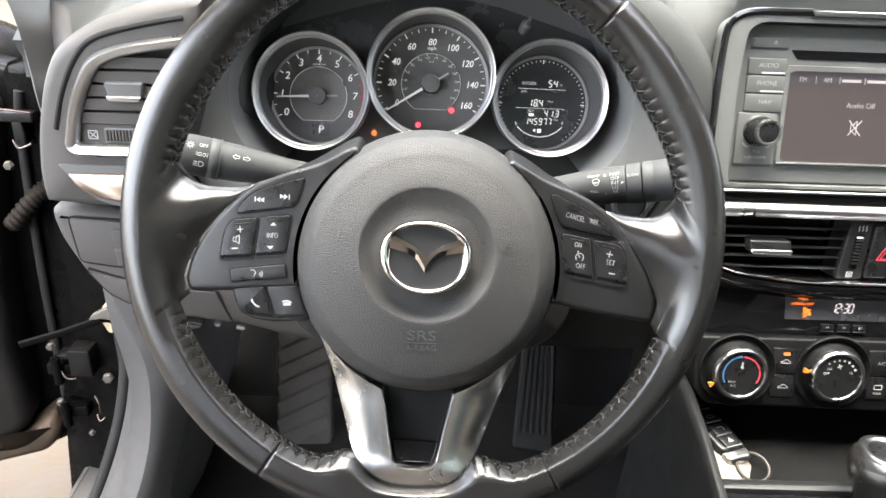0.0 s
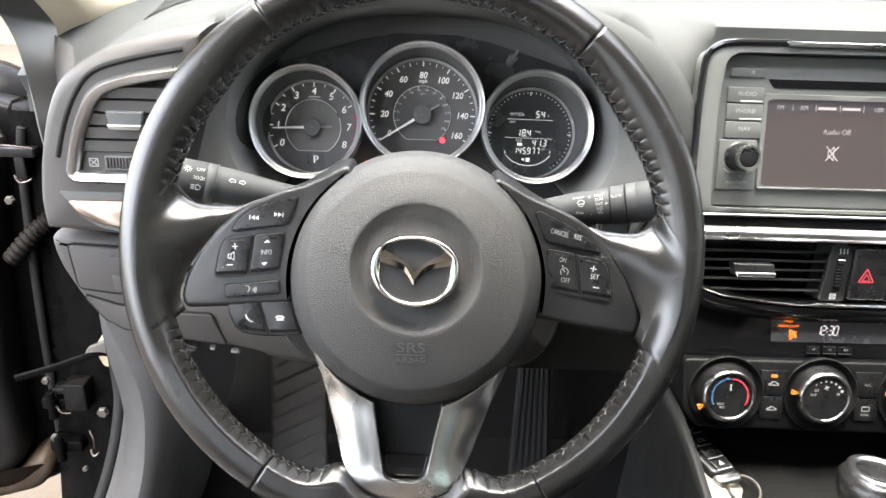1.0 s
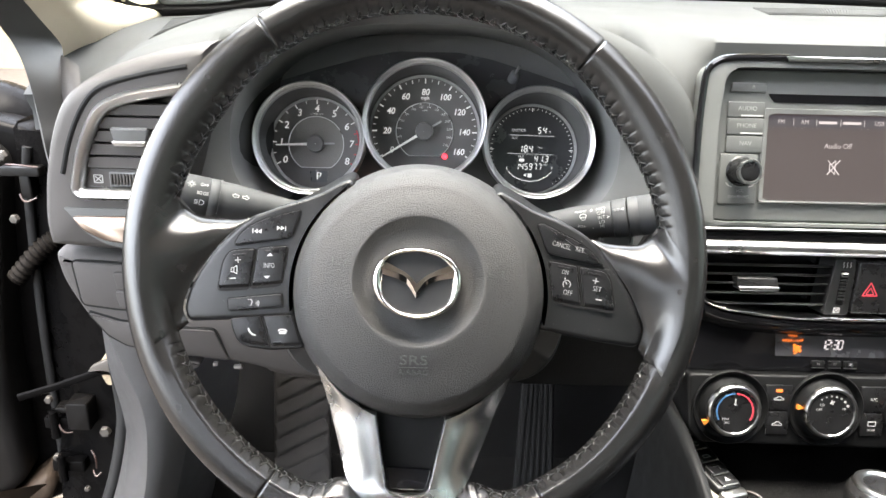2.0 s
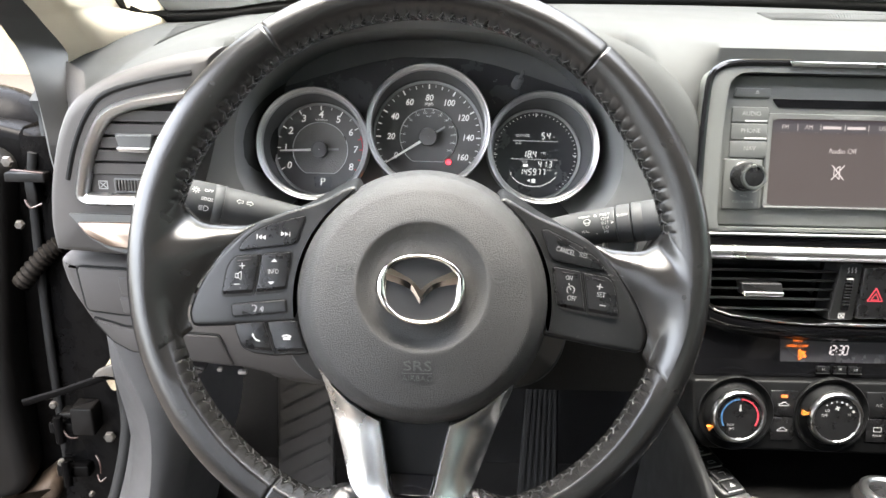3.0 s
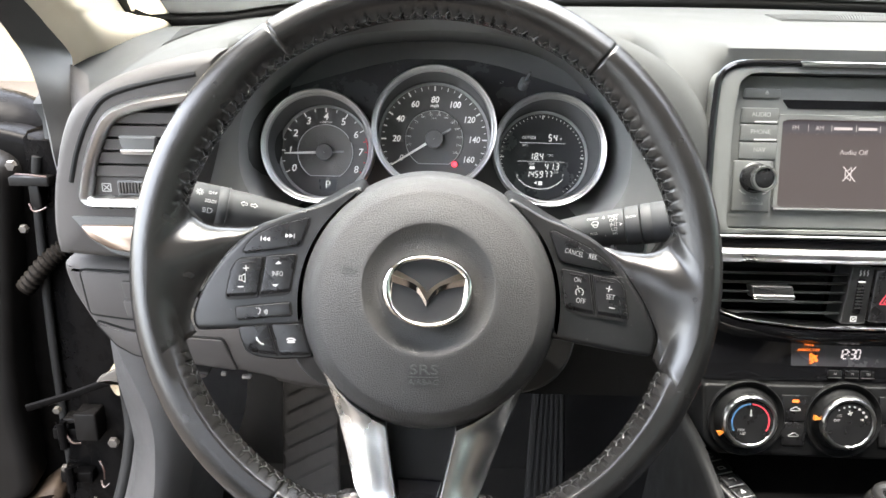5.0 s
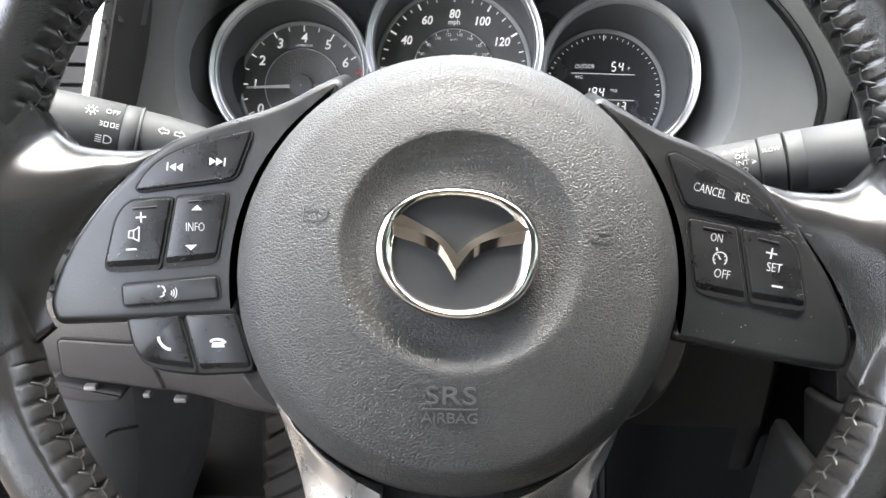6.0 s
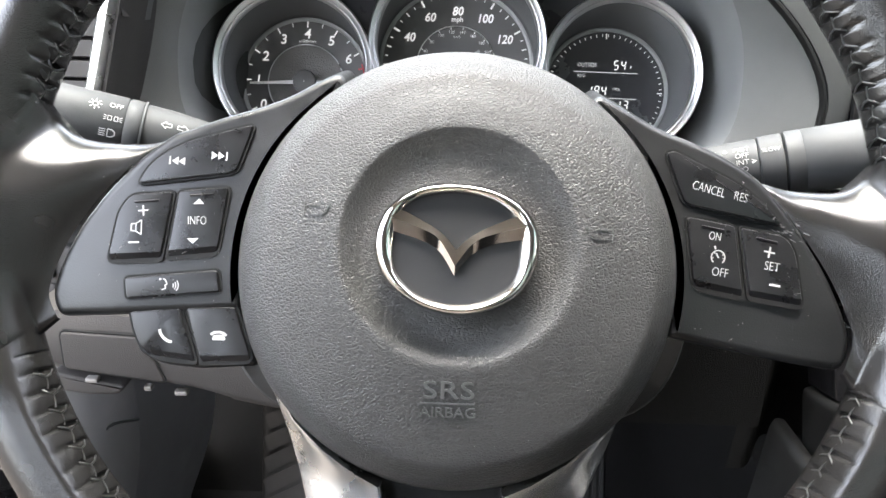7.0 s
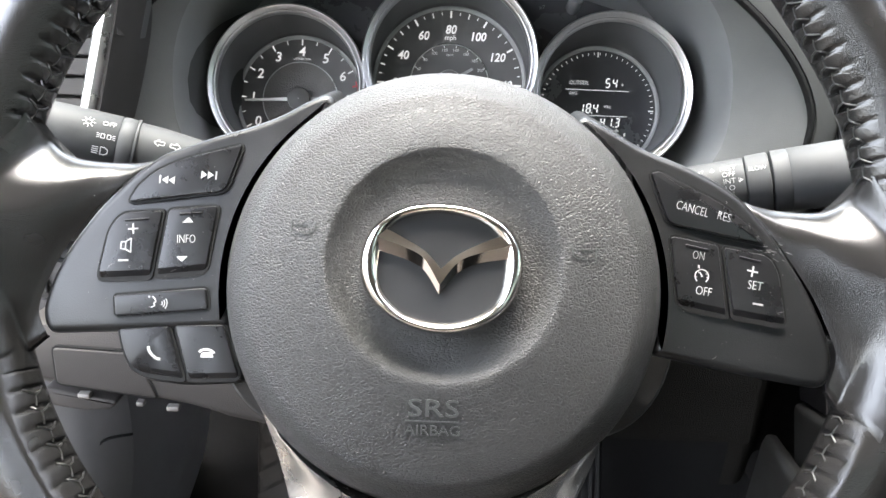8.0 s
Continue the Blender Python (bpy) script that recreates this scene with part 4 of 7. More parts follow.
bm, done = ink(b_skip)
for x, y, d in ((-106.2, 19.1, -1), (-91.2, 22.0, 1)):
    for k in (0, 1):
        x0 = x + d * (k * 2.5 - 2.6)
        tri(bm, [(x0 + d * 2.3, y + 0.1 * d), (x0, y + 1.5), (x0, y - 1.5)], ZB)
    dash(bm, (x + d * 3.0, y - 1.5), (x + d * 3.0, y + 1.6), 0.55)
done()
bm, done = ink(b_vol)
dash(bm, (-119.3, -0.5), (-115.6, -0.0), 0.55)
dash(bm, (-117.7, 1.7), (-117.2, -2.2), 0.55)
dash(bm, (-121.9, -12.5), (-118.1, -12.1), 0.65)
stroke(bm, mm([(-121.4, -5.5), (-119.7, -5.3), (-117.8, -3.8), (-117.5, -9.2), (-119.6, -8.1), (-121.4, -8.1), (-121.4, -5.5)]), 0.0004, ZB - 0.0002, ZB + 0.00015)
dash(bm, (-119.7, -5.3), (-119.6, -8.1), 0.35)
done()
bm, done = ink(b_info)
tri(bm, [(-99.1, 3.4), (-95.1, 3.8), (-97.0, 5.6)], ZB)
tri(bm, [(-100.2, -9.5), (-96.0, -9.0), (-98.0, -11.2)], ZB)
done()
letters("INFO", -0.0972, -0.0027, ZB, 0.0033, b_info, PAINTWHITE, rot=4, sx=0.68)
bm, done = ink(b_voice)
for k, r in enumerate((1.2, 2.1, 3.0)):
    stroke(bm, mm(arc(-105.0, -27.2, r, -38, 38, 6)), 0.00035, ZB - 0.0002, ZB + 0.00015)
stroke(bm, mm([(-107.8, -24.9), (-106.9, -25.4), (-106.2, -26.8), (-107.0, -27.3), (-106.5, -28.3), (-107.9, -29.0)]), 0.0004, ZB - 0.0002, ZB + 0.00015)
dash(bm, (-109.2, -25.2), (-108.5, -25.1), 0.6)
done()
bm, done = ink(b_p1)
stroke(bm, mm([(-107.9, -43.6), (-107.6, -45.0), (-106.2, -46.7), (-104.4, -47.8), (-103.0, -47.9)]), 0.0010, -0.0170, -0.01665)
done()
bm, done = ink(b_p2)
stroke(bm, mm(arc(-85.9, -44.6, 2.9, 12, 168, 8, 1.5)), 0.0009, -0.0170, -0.01665)
slab(bm, rounded(mm([(-87.8, -44.3), (-84.0, -43.9), (-83.2, -45.9), (-88.2, -46.2)]), 0.0005), -0.0170, -0.01665)
done()
letters("CANCEL", 0.0904, 0.0225, ZB, 0.0034, b_cancel, PAINTWHITE, rot=-12, sx=0.68)
letters("RES", 0.1023, 0.0204, ZB, 0.0034, b_cancel, PAINTWHITE, rot=-12, sx=0.72)
letters("ON", 0.0937, 0.0053, ZB, 0.0032, b_on, PAINTWHITE, rot=-6, sx=0.66)
letters("OFF", 0.0962, -0.0078, ZB, 0.0034, b_on, PAINTWHITE, rot=-6, sx=0.74)
letters("SET", 0.1150, -0.0043, ZB, 0.0034, b_set, PAINTWHITE, rot=-5, sx=0.78)
bm, done = ink(b_on)
stroke(bm, mm(arc(95.2, -2.2, 2.5, -50, 230, 14)), 0.0004, ZB - 0.0002, ZB + 0.00015)
dash(bm, (95.4, -2.4), (94.4, -0.7), 0.5)
dash(bm, (94.1, 0.7), (93.8, 1.9), 0.6)
for a in (-10, 30, 130, 190):
    dash(bm, (95.2 + 1.7 * math.cos(radians(a)), -2.2 + 1.7 * math.sin(radians(a))), (95.2 + 2.4 * math.cos(radians(a)), -2.2 + 2.4 * math.sin(radians(a))), 0.3)
done()
bm, done = ink(b_set)
dash(bm, (111.8, 1.3), (115.8, 0.7), 0.6)
dash(bm, (114.1, 2.9), (113.5, -1.0), 0.6)
dash(bm, (114.4, -10.8), (118.3, -11.2), 0.7)
done()

for key_, a, b in ((b_vol, (-120.8, 2.6), (-111.9, 4.0)), (b_info, (-100.5, 6.5), (-92.0, 7.7)), (b_on, (88.7, 8.9), (96.8, 7.8)), (b_set, (108.7, 6.0), (116.5, 4.7))):
    bm = B()
    tube(bm, [(a[0] / 1000, a[1] / 1000, ZB), (b[0] / 1000, b[1] / 1000, ZB)], 0.00042, 8)
    part("grip_bar", bm, BUTTON, key_, "raised bar to feel for")

# airbag cover
pad_profile = [(0.0830, -0.034), (0.0836, -0.030), (0.0822, -0.024), (0.0803, -0.0175), (0.0786, -0.0115), (0.0760, -0.0060), (0.0722, -0.0012), (0.0690, 0.0018), (0.0676, 0.0028), (0.0662, 0.0033), (0.058, 0.0056), (0.050, 0.0078), (0.0430, 0.0094),
               (0.0408, 0.0098), (0.0400, 0.0096), (0.0392, 0.0090), (0.0378, 0.0078), (0.0352, 0.0056), (0.0334, 0.0045), (0.0318, 0.0040), (0.0300, 0.0038), (0.026, 0.0037), (0.018, 0.0037), (0.0005, 0.0038)]
pad_mid = lambda r: -0.0140 + 0.0078 * (1 - S3(0.045, 0.068, r))
pad_top = lambda r, a: 0.0016 * max(0.0, math.sin(a)) * S3(0.066, 0.078, r)
bm = B()
sheet(bm, [[(1.01 * r * math.cos(2 * math.pi * i / 144), pad_mid(r) + r * math.sin(2 * math.pi * i / 144) + pad_top(r, 2 * math.pi * i / 144), z) for i in range(144)] for r, z in pad_profile], close_u=True)
cover = part("airbag_cover", bm, PADSKIN, wheel, "grained dark grey airbag cover", 60)


def pad_height(x, y):
    """Height of the cover's skin at x, y."""
    P = pad_profile[::-1]
    a = math.atan2(y - pad_mid(0.05), x)
    far = lambda r: math.hypot(x / 1.01, y - pad_mid(r) - pad_top(r, a)) - r
    for (r0, z0), (r1, z1) in zip(P, P[1:]):
        if far(r1) <= 0:
            lo, hi = 0.0, 1.0
            for _ in range(16):
                v = (lo + hi) / 2
                lo, hi = (lo, v) if far(r0 + (r1 - r0) * v) <= 0 else (v, hi)
            return z0 + (z1 - z0) * hi
    return 0.0


def embossed(s, x, y, size, rot=0, sx=1.0):
    z = pad_height(x, y)
    ob = letters(s, x, y, 0, size, cover, EMBOSS, rot=rot, sx=sx, name="embossed_lettering", thick=0.0005, bold=0.005)
    for v in ob.data.vertices:
        v.co.z += pad_height(v.co.x, v.co.y)
    return ob


embossed("SRS", 0.0002, -0.0550, 0.0062, rot=2.5, sx=1.38)
embossed("AIRBAG", 0.0004, -0.0625, 0.0036, rot=2.5, sx=1.10)
bm = B()
rows = []
for i in range(25):
    x = -0.0092 + 0.0184 * i / 24
    y = -0.0593 + 0.044 * x
    rows.append([(x, y + d, pad_height(x, y + d) + h) for d, h in ((-0.0003, -0.0003), (-0.00025, 0.0004), (0.00025, 0.0004), (0.0003, -0.0003))])
sheet(bm, rows)
part("embossed_line", bm, EMBOSS, cover)
for cx, cy, turn in ((-0.0490, 0.0028, 1), (0.0472, 0.0012, -1)):
    bm = B()
    for pts in ([(-4.6, 2.8), (-4.6, -2.6)], [(-3.2, -1.5), (-0.6, -1.9), (2.2, -1.7), (3.6, -0.7), (4.0, 1.4), (4.9, 1.4)], [(-3.2, 1.3), (1.4, 1.4)]):
        for a, b in zip(pts, pts[1:]):
            n = 4
            for i in range(n):
                p, q = (Vector((a[0] + (b[0] - a[0]) * k / n, a[1] + (b[1] - a[1]) * k / n)) / 1000 for k in (i, i + 1))
                p.x, q.x = p.x * turn, q.x * turn
                zc = pad_height(cx + (p.x + q.x) / 2, cy + (p.y + q.y) / 2)
                bar2(bm, (cx + p.x, cy + p.y), (cx + q.x, cy + q.y), 0.00032, zc - 0.0008, zc + 0.0004)
    part("horn_mark", bm, EMBOSS, cover, "embossed horn mark")

# badge: an oval chrome ring with a winged stroke inside, on a black disc
RING_OUT = spline([(*p, 0) for p in mm([(-28.2, -7.8), (-27.3, -0.4), (-23.5, 6.3), (-14.0, 12.6), (-2.0, 14.5), (9.5, 13.6), (19.6, 9.1), (25, 2.8), (26.8, -4.5), (26.0, -12.4), (21.0, -21.3), (11.5, -27.3), (0.5, -29.6), (-10.9, -27.7), (-21.3, -21.8), (-26.7, -14.6)])], 6, closed=True)
RING_IN = spline([(*p, 0) for p in mm([(-21.8, -9.0), (-21.3, -2.4), (-19.0, 4.6), (-13.4, 8.8), (-3.5, 11.1), (6.3, 10.4), (13.1, 8.2), (17.8, 4.5), (20.5, -2.7), (20.0, -13.4), (16.4, -19.7), (8.8, -24.3), (-1.0, -25.9), (-11.3, -23.8), (-18.4, -18.3), (-21.0, -13.8)])], 6, closed=True)
bc = (-0.0008, -0.0075)
o_, i_ = radial(RING_OUT, bc, 120), radial(RING_IN, bc, 120)
part("badge_disc", slab(B(), [p + (p - Vector(bc)) * 0.06 for p in i_], 0.001, lambda x, y: 0.0108 + 0.0012 * (1 - (math.hypot(x - bc[0], (y - bc[1]) * 1.2) / 0.024) ** 2)), BADGEBLACK, wheel, "flat black badge disc")
bm = B()
sheet(bm, [[(*p.lerp(q, d), z) for p, q in zip(o_, i_)] for d, z in ((0.0, 0.0005), (0.0, 0.0108), (0.05, 0.0120), (0.16, 0.0131), (0.32, 0.0139), (0.48, 0.0141), (0.62, 0.0139), (0.78, 0.0132), (0.92, 0.0123), (1.0, 0.0116), (1.01, 0.0085))], close_u=True)
part("badge_ring", bm, BADGE, wheel, "bright chrome oval badge ring", 60)
bm = B()
for top, rid, bot in (([(-23.0, 4.8), (-18.8, 3.9), (-13.1, 1.3), (-6.2, -2.4), (-0.8, -7.8)], [(-23.6, 2.2), (-20.6, 0.7), (-14.0, -1.2), (-6.8, -4.6), (-0.8, -13.2)], [(-23.2, -1.6), (-21.1, -3.2), (-13.3, -5.2), (-6.4, -8.6), (-0.8, -16.4)]),
                      ([(21.6, 5.4), (17.6, 4.3), (10.6, 1.0), (4.0, -3.0), (-0.8, -7.8)], [(22.2, 2.2), (20.0, 1.0), (13.0, -1.2), (5.0, -5.0), (-0.8, -13.2)], [(22.2, -1.6), (20.2, -3.0), (11.6, -5.0), (4.6, -9.0), (-0.8, -16.4)])):
    tt, rr_, bb = (spline([(*p, 0) for p in mm(c)], 6) for c in (top, rid, bot))
    rows = []
    for k, (p, q, r_) in enumerate(zip(tt, rr_, bb)):
        h = 0.0143 - 0.0008 * math.sin(math.pi * k / (len(tt) - 1))
        rows.append([(p.x, p.y, 0.0090), (p.x, p.y, h - 0.0010), (q.x, q.y, h), (r_.x, r_.y, h - 0.0013), (r_.x, r_.y, 0.0090)])
    sheet(bm, rows)
part("badge_wing", bm, BADGE, wheel, "bright chrome winged stroke", 24)

# fine dust that lies on the spokes and the cover
bm = B()
rnd = random.Random(11)
for k in range(230):
    side = rnd.choice((-1, 1))
    x, y = side * rnd.uniform(0.078, 0.135), rnd.uniform(-0.050, 0.040)
    if k % 3 == 0:
        a, r = rnd.uniform(0, 6.28), 0.071 * math.sqrt(rnd.random())
        x, y = r * math.cos(a), -0.0115 + r * math.sin(a)
        z = pad_height(x, y) + 0.0001
    elif abs(y + 0.005) > 0.032 - 0.25 * (abs(x) - 0.10):
        continue
    else:
        z = -0.0164 if rnd.random() < 0.3 else -0.0154
    s_ = rnd.uniform(0.00005, 0.00012)
    if rnd.random() < 0.07:
        tube(bm, [(x, y, z), (x + rnd.uniform(-0.001, 0.001), y + 0.0006, z + 0.0001), (x + rnd.uniform(-0.002, 0.002), y + 0.0012, z)], 0.00006, 4)
    else:
        slab(bm, [(x - s_, y - s_), (x + s_, y - s_ * 0.6), (x + s_ * 0.7, y + s_), (x - s_ * 0.5, y + s_ * 0.8)], z - 0.0003, z + 0.00006)
tagged(part("dust", bm, surface("pale_dust", (0.16, 0.155, 0.15), 0.9, bump=0.0), wheel, "fine pale dust specks"), kind="stuff")

# lower spoke: a satin silver fork with a dark insert
OUT = mm([(-70, -50), (-66.3, -60.3), (-61.5, -70.5), (-57.6, -79.1), (-54.8, -86.5), (-52.2, -94), (-43.4, -122.6), (-40.4, -133.5), (-31, -146), (-16, -154.4), (1.5, -157.6), (20, -153.6), (31.5, -146), (39.2, -135), (43.8, -123.6), (52.8, -94.5), (55.8, -86.5), (59, -78.5), (62, -70), (65.5, -57.5), (68.5, -50)])
INN = mm([(-69.5, -52), (-64, -58.5), (-54, -72.5), (-43, -82), (-31, -89.5), (-21.9, -93.5), (-15.8, -124), (-12.9, -138), (-10, -141.5), (-5, -142.8), (1, -143), (8, -142.6), (12, -141), (14.6, -138), (17, -124), (22.2, -93.5), (31.5, -89), (43.5, -80.5), (54, -70.5), (64, -57.5), (68, -52)])
fine_ = lambda c: [Vector(c[k // 4]).lerp(Vector(c[min(k // 4 + 1, len(c) - 1)]), k % 4 / 4) for k in range(4 * len(c) - 3)]
oo, ii = fine_(OUT), fine_(INN)
for _ in range(3):
    oo = oo[:1] + [(p + q * 2 + r) / 4 for p, q, r in zip(oo, oo[1:], oo[2:])] + oo[-1:]
bm = B()
rows = []
for p, q in zip(oo, ii):
    w0 = -0.0122 + 0.0015 * S3(-0.125, -0.158, p.y)
    roll = 1 - 0.85 * S3(-0.122, -0.150, p.y)
    wide = (q - p).length
    row = [Vector((p.x, p.y, w0 - 0.022)), Vector((p.x, p.y, w0 - 0.0095 * roll))]
    for s in (0.03, 0.10, 0.20, 0.32, 0.45, 0.58, 0.70, 0.82, 0.90, 1 - min(0.05, 0.0009 / max(wide, 1e-4))):
        c = p.lerp(q, s)
        row.append(Vector((c.x, c.y, w0 - 0.0085 * roll * (1 - s) ** 2.2 + 0.0008 * s)))
    row.append(Vector((q.x, q.y, w0 - 0.0004)))
    row.append(Vector((q.x, q.y, w0 - 0.016)))
    rows.append(row)
sheet(bm, rows)
part("lower_spoke", bm, SPOKESILVER, wheel, "satin silver forked lower spoke", 28)
bm = B()
slab(bm, rounded(mm([(-25, -84), (25, -84), (17.4, -122), (14.8, -138), (11, -142), (-9, -142.5), (-13.2, -138), (-16.2, -122)]), 0.002), -0.042, lambda x, y: -0.024 + 0.05 * max(0, y + 0.120), 0.001)
part("spoke_insert", bm, RUBBER, wheel, "dark spoke insert")
bm = B()
slab(bm, rounded(mm([(-14.6, -128), (16, -128), (13, -141), (-11, -141.5)]), 0.0025), -0.032, lambda x, y: -0.0222 + 0.30 * (-0.128 - y), 0.0012)
part("insert_lip", bm, PIANO, wheel, "gloss black lip of the insert")

# ---- steering column, stalks ----
column = thing("steering_column", pose(0.002, 0.0, 0.884, 90 - 21.9), "dark plastic steering column shroud behind the wheel", "steering column")
bm = B()
lathe(bm, [(0.0, -0.045), (0.050, -0.045), (0.058, -0.055), (0.060, -0.10), (0.062, -0.17), (0.066, -0.26), (0.0, -0.26)], 40, (0, -0.02, 0), sx=1.05, sy=0.85)
part("shroud", bm, HOODIN, column, "near-black column shroud")

bm = B()
half = [(0.104, 0.850), (0.105, 0.815), (0.098, 0.788), (0.080, 0.771), (0.045, 0.764), (0.0, 0.762)]
ring_ = [(-x, z) for x, z in half] + [(x, z) for x, z in half[-2::-1]]
ring_ = [(p.x, p.y) for p in spline([(*p, 0) for p in ring_], 4)]
sheet(bm, [[(0.002 + x * k, y, z + dz) for x, z in ring_] for y, dz, k in ((0.070, 0.03, 0.70), (0.062, 0.004, 0.985), (0.066, 0.0, 1.0), (0.12, -0.016, 1.0), (0.20, -0.045, 1.0))])
bm.transform(column.matrix_world.inverted())
part("lower_cover", bm, COLUMN, column, "dark grey lower column cover", 60)


def stalk(name, side, root, ring, tip, label):
    root, ring, tip = Vector(root), Vector(ring), Vector(tip)
    d = (tip - root).normalized()
    # local x runs outwards along the stalk, z to the driver
    z = (Vector((0, -0.93, 0.37)) - d * d.dot(Vector((0, -0.93, 0.37)))).normalized()
    x = d * side
    y = z.cross(x)
    m = Matrix((x, y, z)).transposed().to_4x4()
    m.translation = ring
    st = thing(name, m, label, "stalk", "column stalks")
    return st


def turned(prof, side, n=36, sy=1.0):
    """A round body along local x."""
    bm = B()
    rows = [[(side * l, r * math.cos(2 * math.pi * i / n), sy * r * math.sin(2 * math.pi * i / n)) for i in range(n)] for l, r in prof]
    vs = sheet(bm, rows, close_u=True)
    bm.faces.new(vs[0])
    bm.faces.new(vs[-1])
    return bm


def on_drum(ob, r, lift=0.0002):
    """Wraps flat print round a drum of radius r whose axis is local x."""
    for v in ob.data.vertices:
        a = v.co.y / r
        rr = r + lift + v.co.z
        v.co.y, v.co.z = rr * math.sin(a), rr * math.cos(a)
    return ob


st = stalk("light_stalk", -1, (-0.088, 0.136, 0.873), (-0.1545, 0.118, 0.8915), (-0.212, 0.103, 0.9075), "black plastic headlight and indicator stalk")
part("arm", turned([(0.0008, 0.0140), (-0.012, 0.0138), (-0.03, 0.0122), (-0.05, 0.0108), (-0.075, 0.0105)], -1), STALK, st)
part("knob", turned([(0.0005, 0.0140), (0.0015, 0.0147), (0.007, 0.0148), (0.0078, 0.0142), (0.0086, 0.0148), (0.05, 0.0146), (0.056, 0.0125), (0.058, 0.008)], -1), STALK, st)
part("ring", turned([(-0.0005, 0.0145), (-0.0005, 0.0152), (0.0006, 0.0152), (0.0006, 0.0145)], -1), STALK, st)
bm = B()
for s in (-1, 1):
    c = 14.5 + s * 3.2
    stroke(bm, mm([(c + s * 3, 4.5), (c + s * 0.8, 6.3), (c + s * 0.8, 5.4), (c - s * 1.8, 5.4), (c - s * 1.8, 3.6), (c + s * 0.8, 3.6), (c + s * 0.8, 2.7), (c + s * 3, 4.5)]), 0.0004, 0, 0.0001)
on_drum(part("indicator_mark", bm, PAINTWHITE, st), 0.0138)
on_drum(letters("OFF", -0.0126, 0.0082, 0, 0.0026, st, GREYPRINT, sx=1.0), 0.0149)
bm = B()
stroke(bm, mm(arc(-21.7, 7.2, 1.3, 0, 360, 10)), 0.0004, 0, 0.0001)
for k in range(8):
    a = k * math.pi / 4
    bar2(bm, (-0.0217 + 0.0019 * math.cos(a), 0.0072 + 0.0019 * math.sin(a)), (-0.0217 + 0.0029 * math.cos(a), 0.0072 + 0.0029 * math.sin(a)), 0.0004, 0, 0.0001)
for s in (-1, 1):
    stroke(bm, mm([(-12.9 + s * 0.6, 2.6), (-12.9 + s * 2.2, 2.6), (-12.9 + s * 2.2, 0.6), (-12.9 + s * 0.6, 0.6), (-12.9 + s * 0.6, 2.6)]), 0.00035, 0, 0.0001)
    for k in (-1, 0, 1):
        bar2(bm, mm([(-12.9 + s * 2.8, 1.6 + k * 0.7)])[0], mm([(-12.9 + s * 4.2, 1.6 + k * 1.1)])[0], 0.0003, 0, 0.0001)
stroke(bm, mm([(-14.2, -3.6), (-14.2, -7.2), (-12.4, -7.2), (-11.0, -6.2), (-11.0, -4.6), (-12.4, -3.6), (-14.2, -3.6)]), 0.0005, 0, 0.0001)
for k in range(4):
    bar2(bm, mm([(-15.2, -4.0 - k)])[0], mm([(-18.0, -4.0 - k)])[0], 0.0004, 0, 0.0001)
on_drum(part("lamp_mark", bm, GREYPRINT, st), 0.0149)

st = stalk("wiper_stalk", 1, (0.078, 0.135, 0.865), (0.147, 0.117, 0.8832), (0.216, 0.100, 0.9002), "black plastic wiper stalk with white markings")
part("arm", turned([(0.0005, 0.0138), (-0.002, 0.0140), (-0.03, 0.0132), (-0.05, 0.0115), (-0.075, 0.0105)], 1), STALK, st)
part("dial_ring", turned([(0.0010, 0.0140), (0.0016, 0.0146), (0.0115, 0.0149), (0.012, 0.0142)], 1), STALK, st)
part("knob", turned([(0.0125, 0.0140), (0.0132, 0.0152), (0.02, 0.0153), (0.0206, 0.0149), (0.0212, 0.0153), (0.055, 0.0156), (0.06, 0.0130), (0.061, 0.008)], 1), STALK, st)
for s, y in (("MIST", 8.6), ("OFF", 5.2), ("INT", 1.8), ("LO", -1.6), ("HI", -4.8)):
    on_drum(letters(s, -0.0068, y / 1000, 0, 0.0026, st, PAINTWHITE, sx=1.0), 0.0140)
on_drum(letters("FRONT", -0.0222, 0.0086, 0, 0.0019, st, PAINTWHITE), 0.0135)
on_drum(letters("PULL", -0.0222, -0.0030, 0, 0.0019, st, PAINTWHITE), 0.0135)
on_drum(letters("SLOW", 0.0062, 0.0062, 0, 0.0021, st, GREYPRINT), 0.0149)
bm = B()
bar2(bm, (-0.0140, 0.0085), (-0.0140, -0.0058), 0.0005, 0, 0.0001)
slab(bm, mm([(-15, 8), (-13, 8), (-14, 10)]), 0, 0.0001)
slab(bm, mm([(-2.6, 0.6), (-2.6, 3.0), (-0.4, 1.8)]), 0, 0.0001)
slab(bm, mm([(3.6, 4.0), (4.4, 4.0), (5.4, -5.8), (2.6, -5.8)]), 0, 0.0001)
stroke(bm, mm(arc(-20.5, 3.6, 2.8, 20, 160, 8)), 0.0004, 0, 0.0001)
stroke(bm, mm([(-23.1, 4.6), (-21.6, 1.6), (-19.4, 1.6), (-17.9, 4.6)]), 0.0004, 0, 0.0001)
for k in (-1, 0, 1):
    stroke(bm, mm(arc(-20.5 + k * 1.4, 3.4, 0.5, 0, 360, 6)), 0.0003, 0, 0.0001)
on_drum(part("wiper_mark", bm, PAINTWHITE, st), 0.0137)
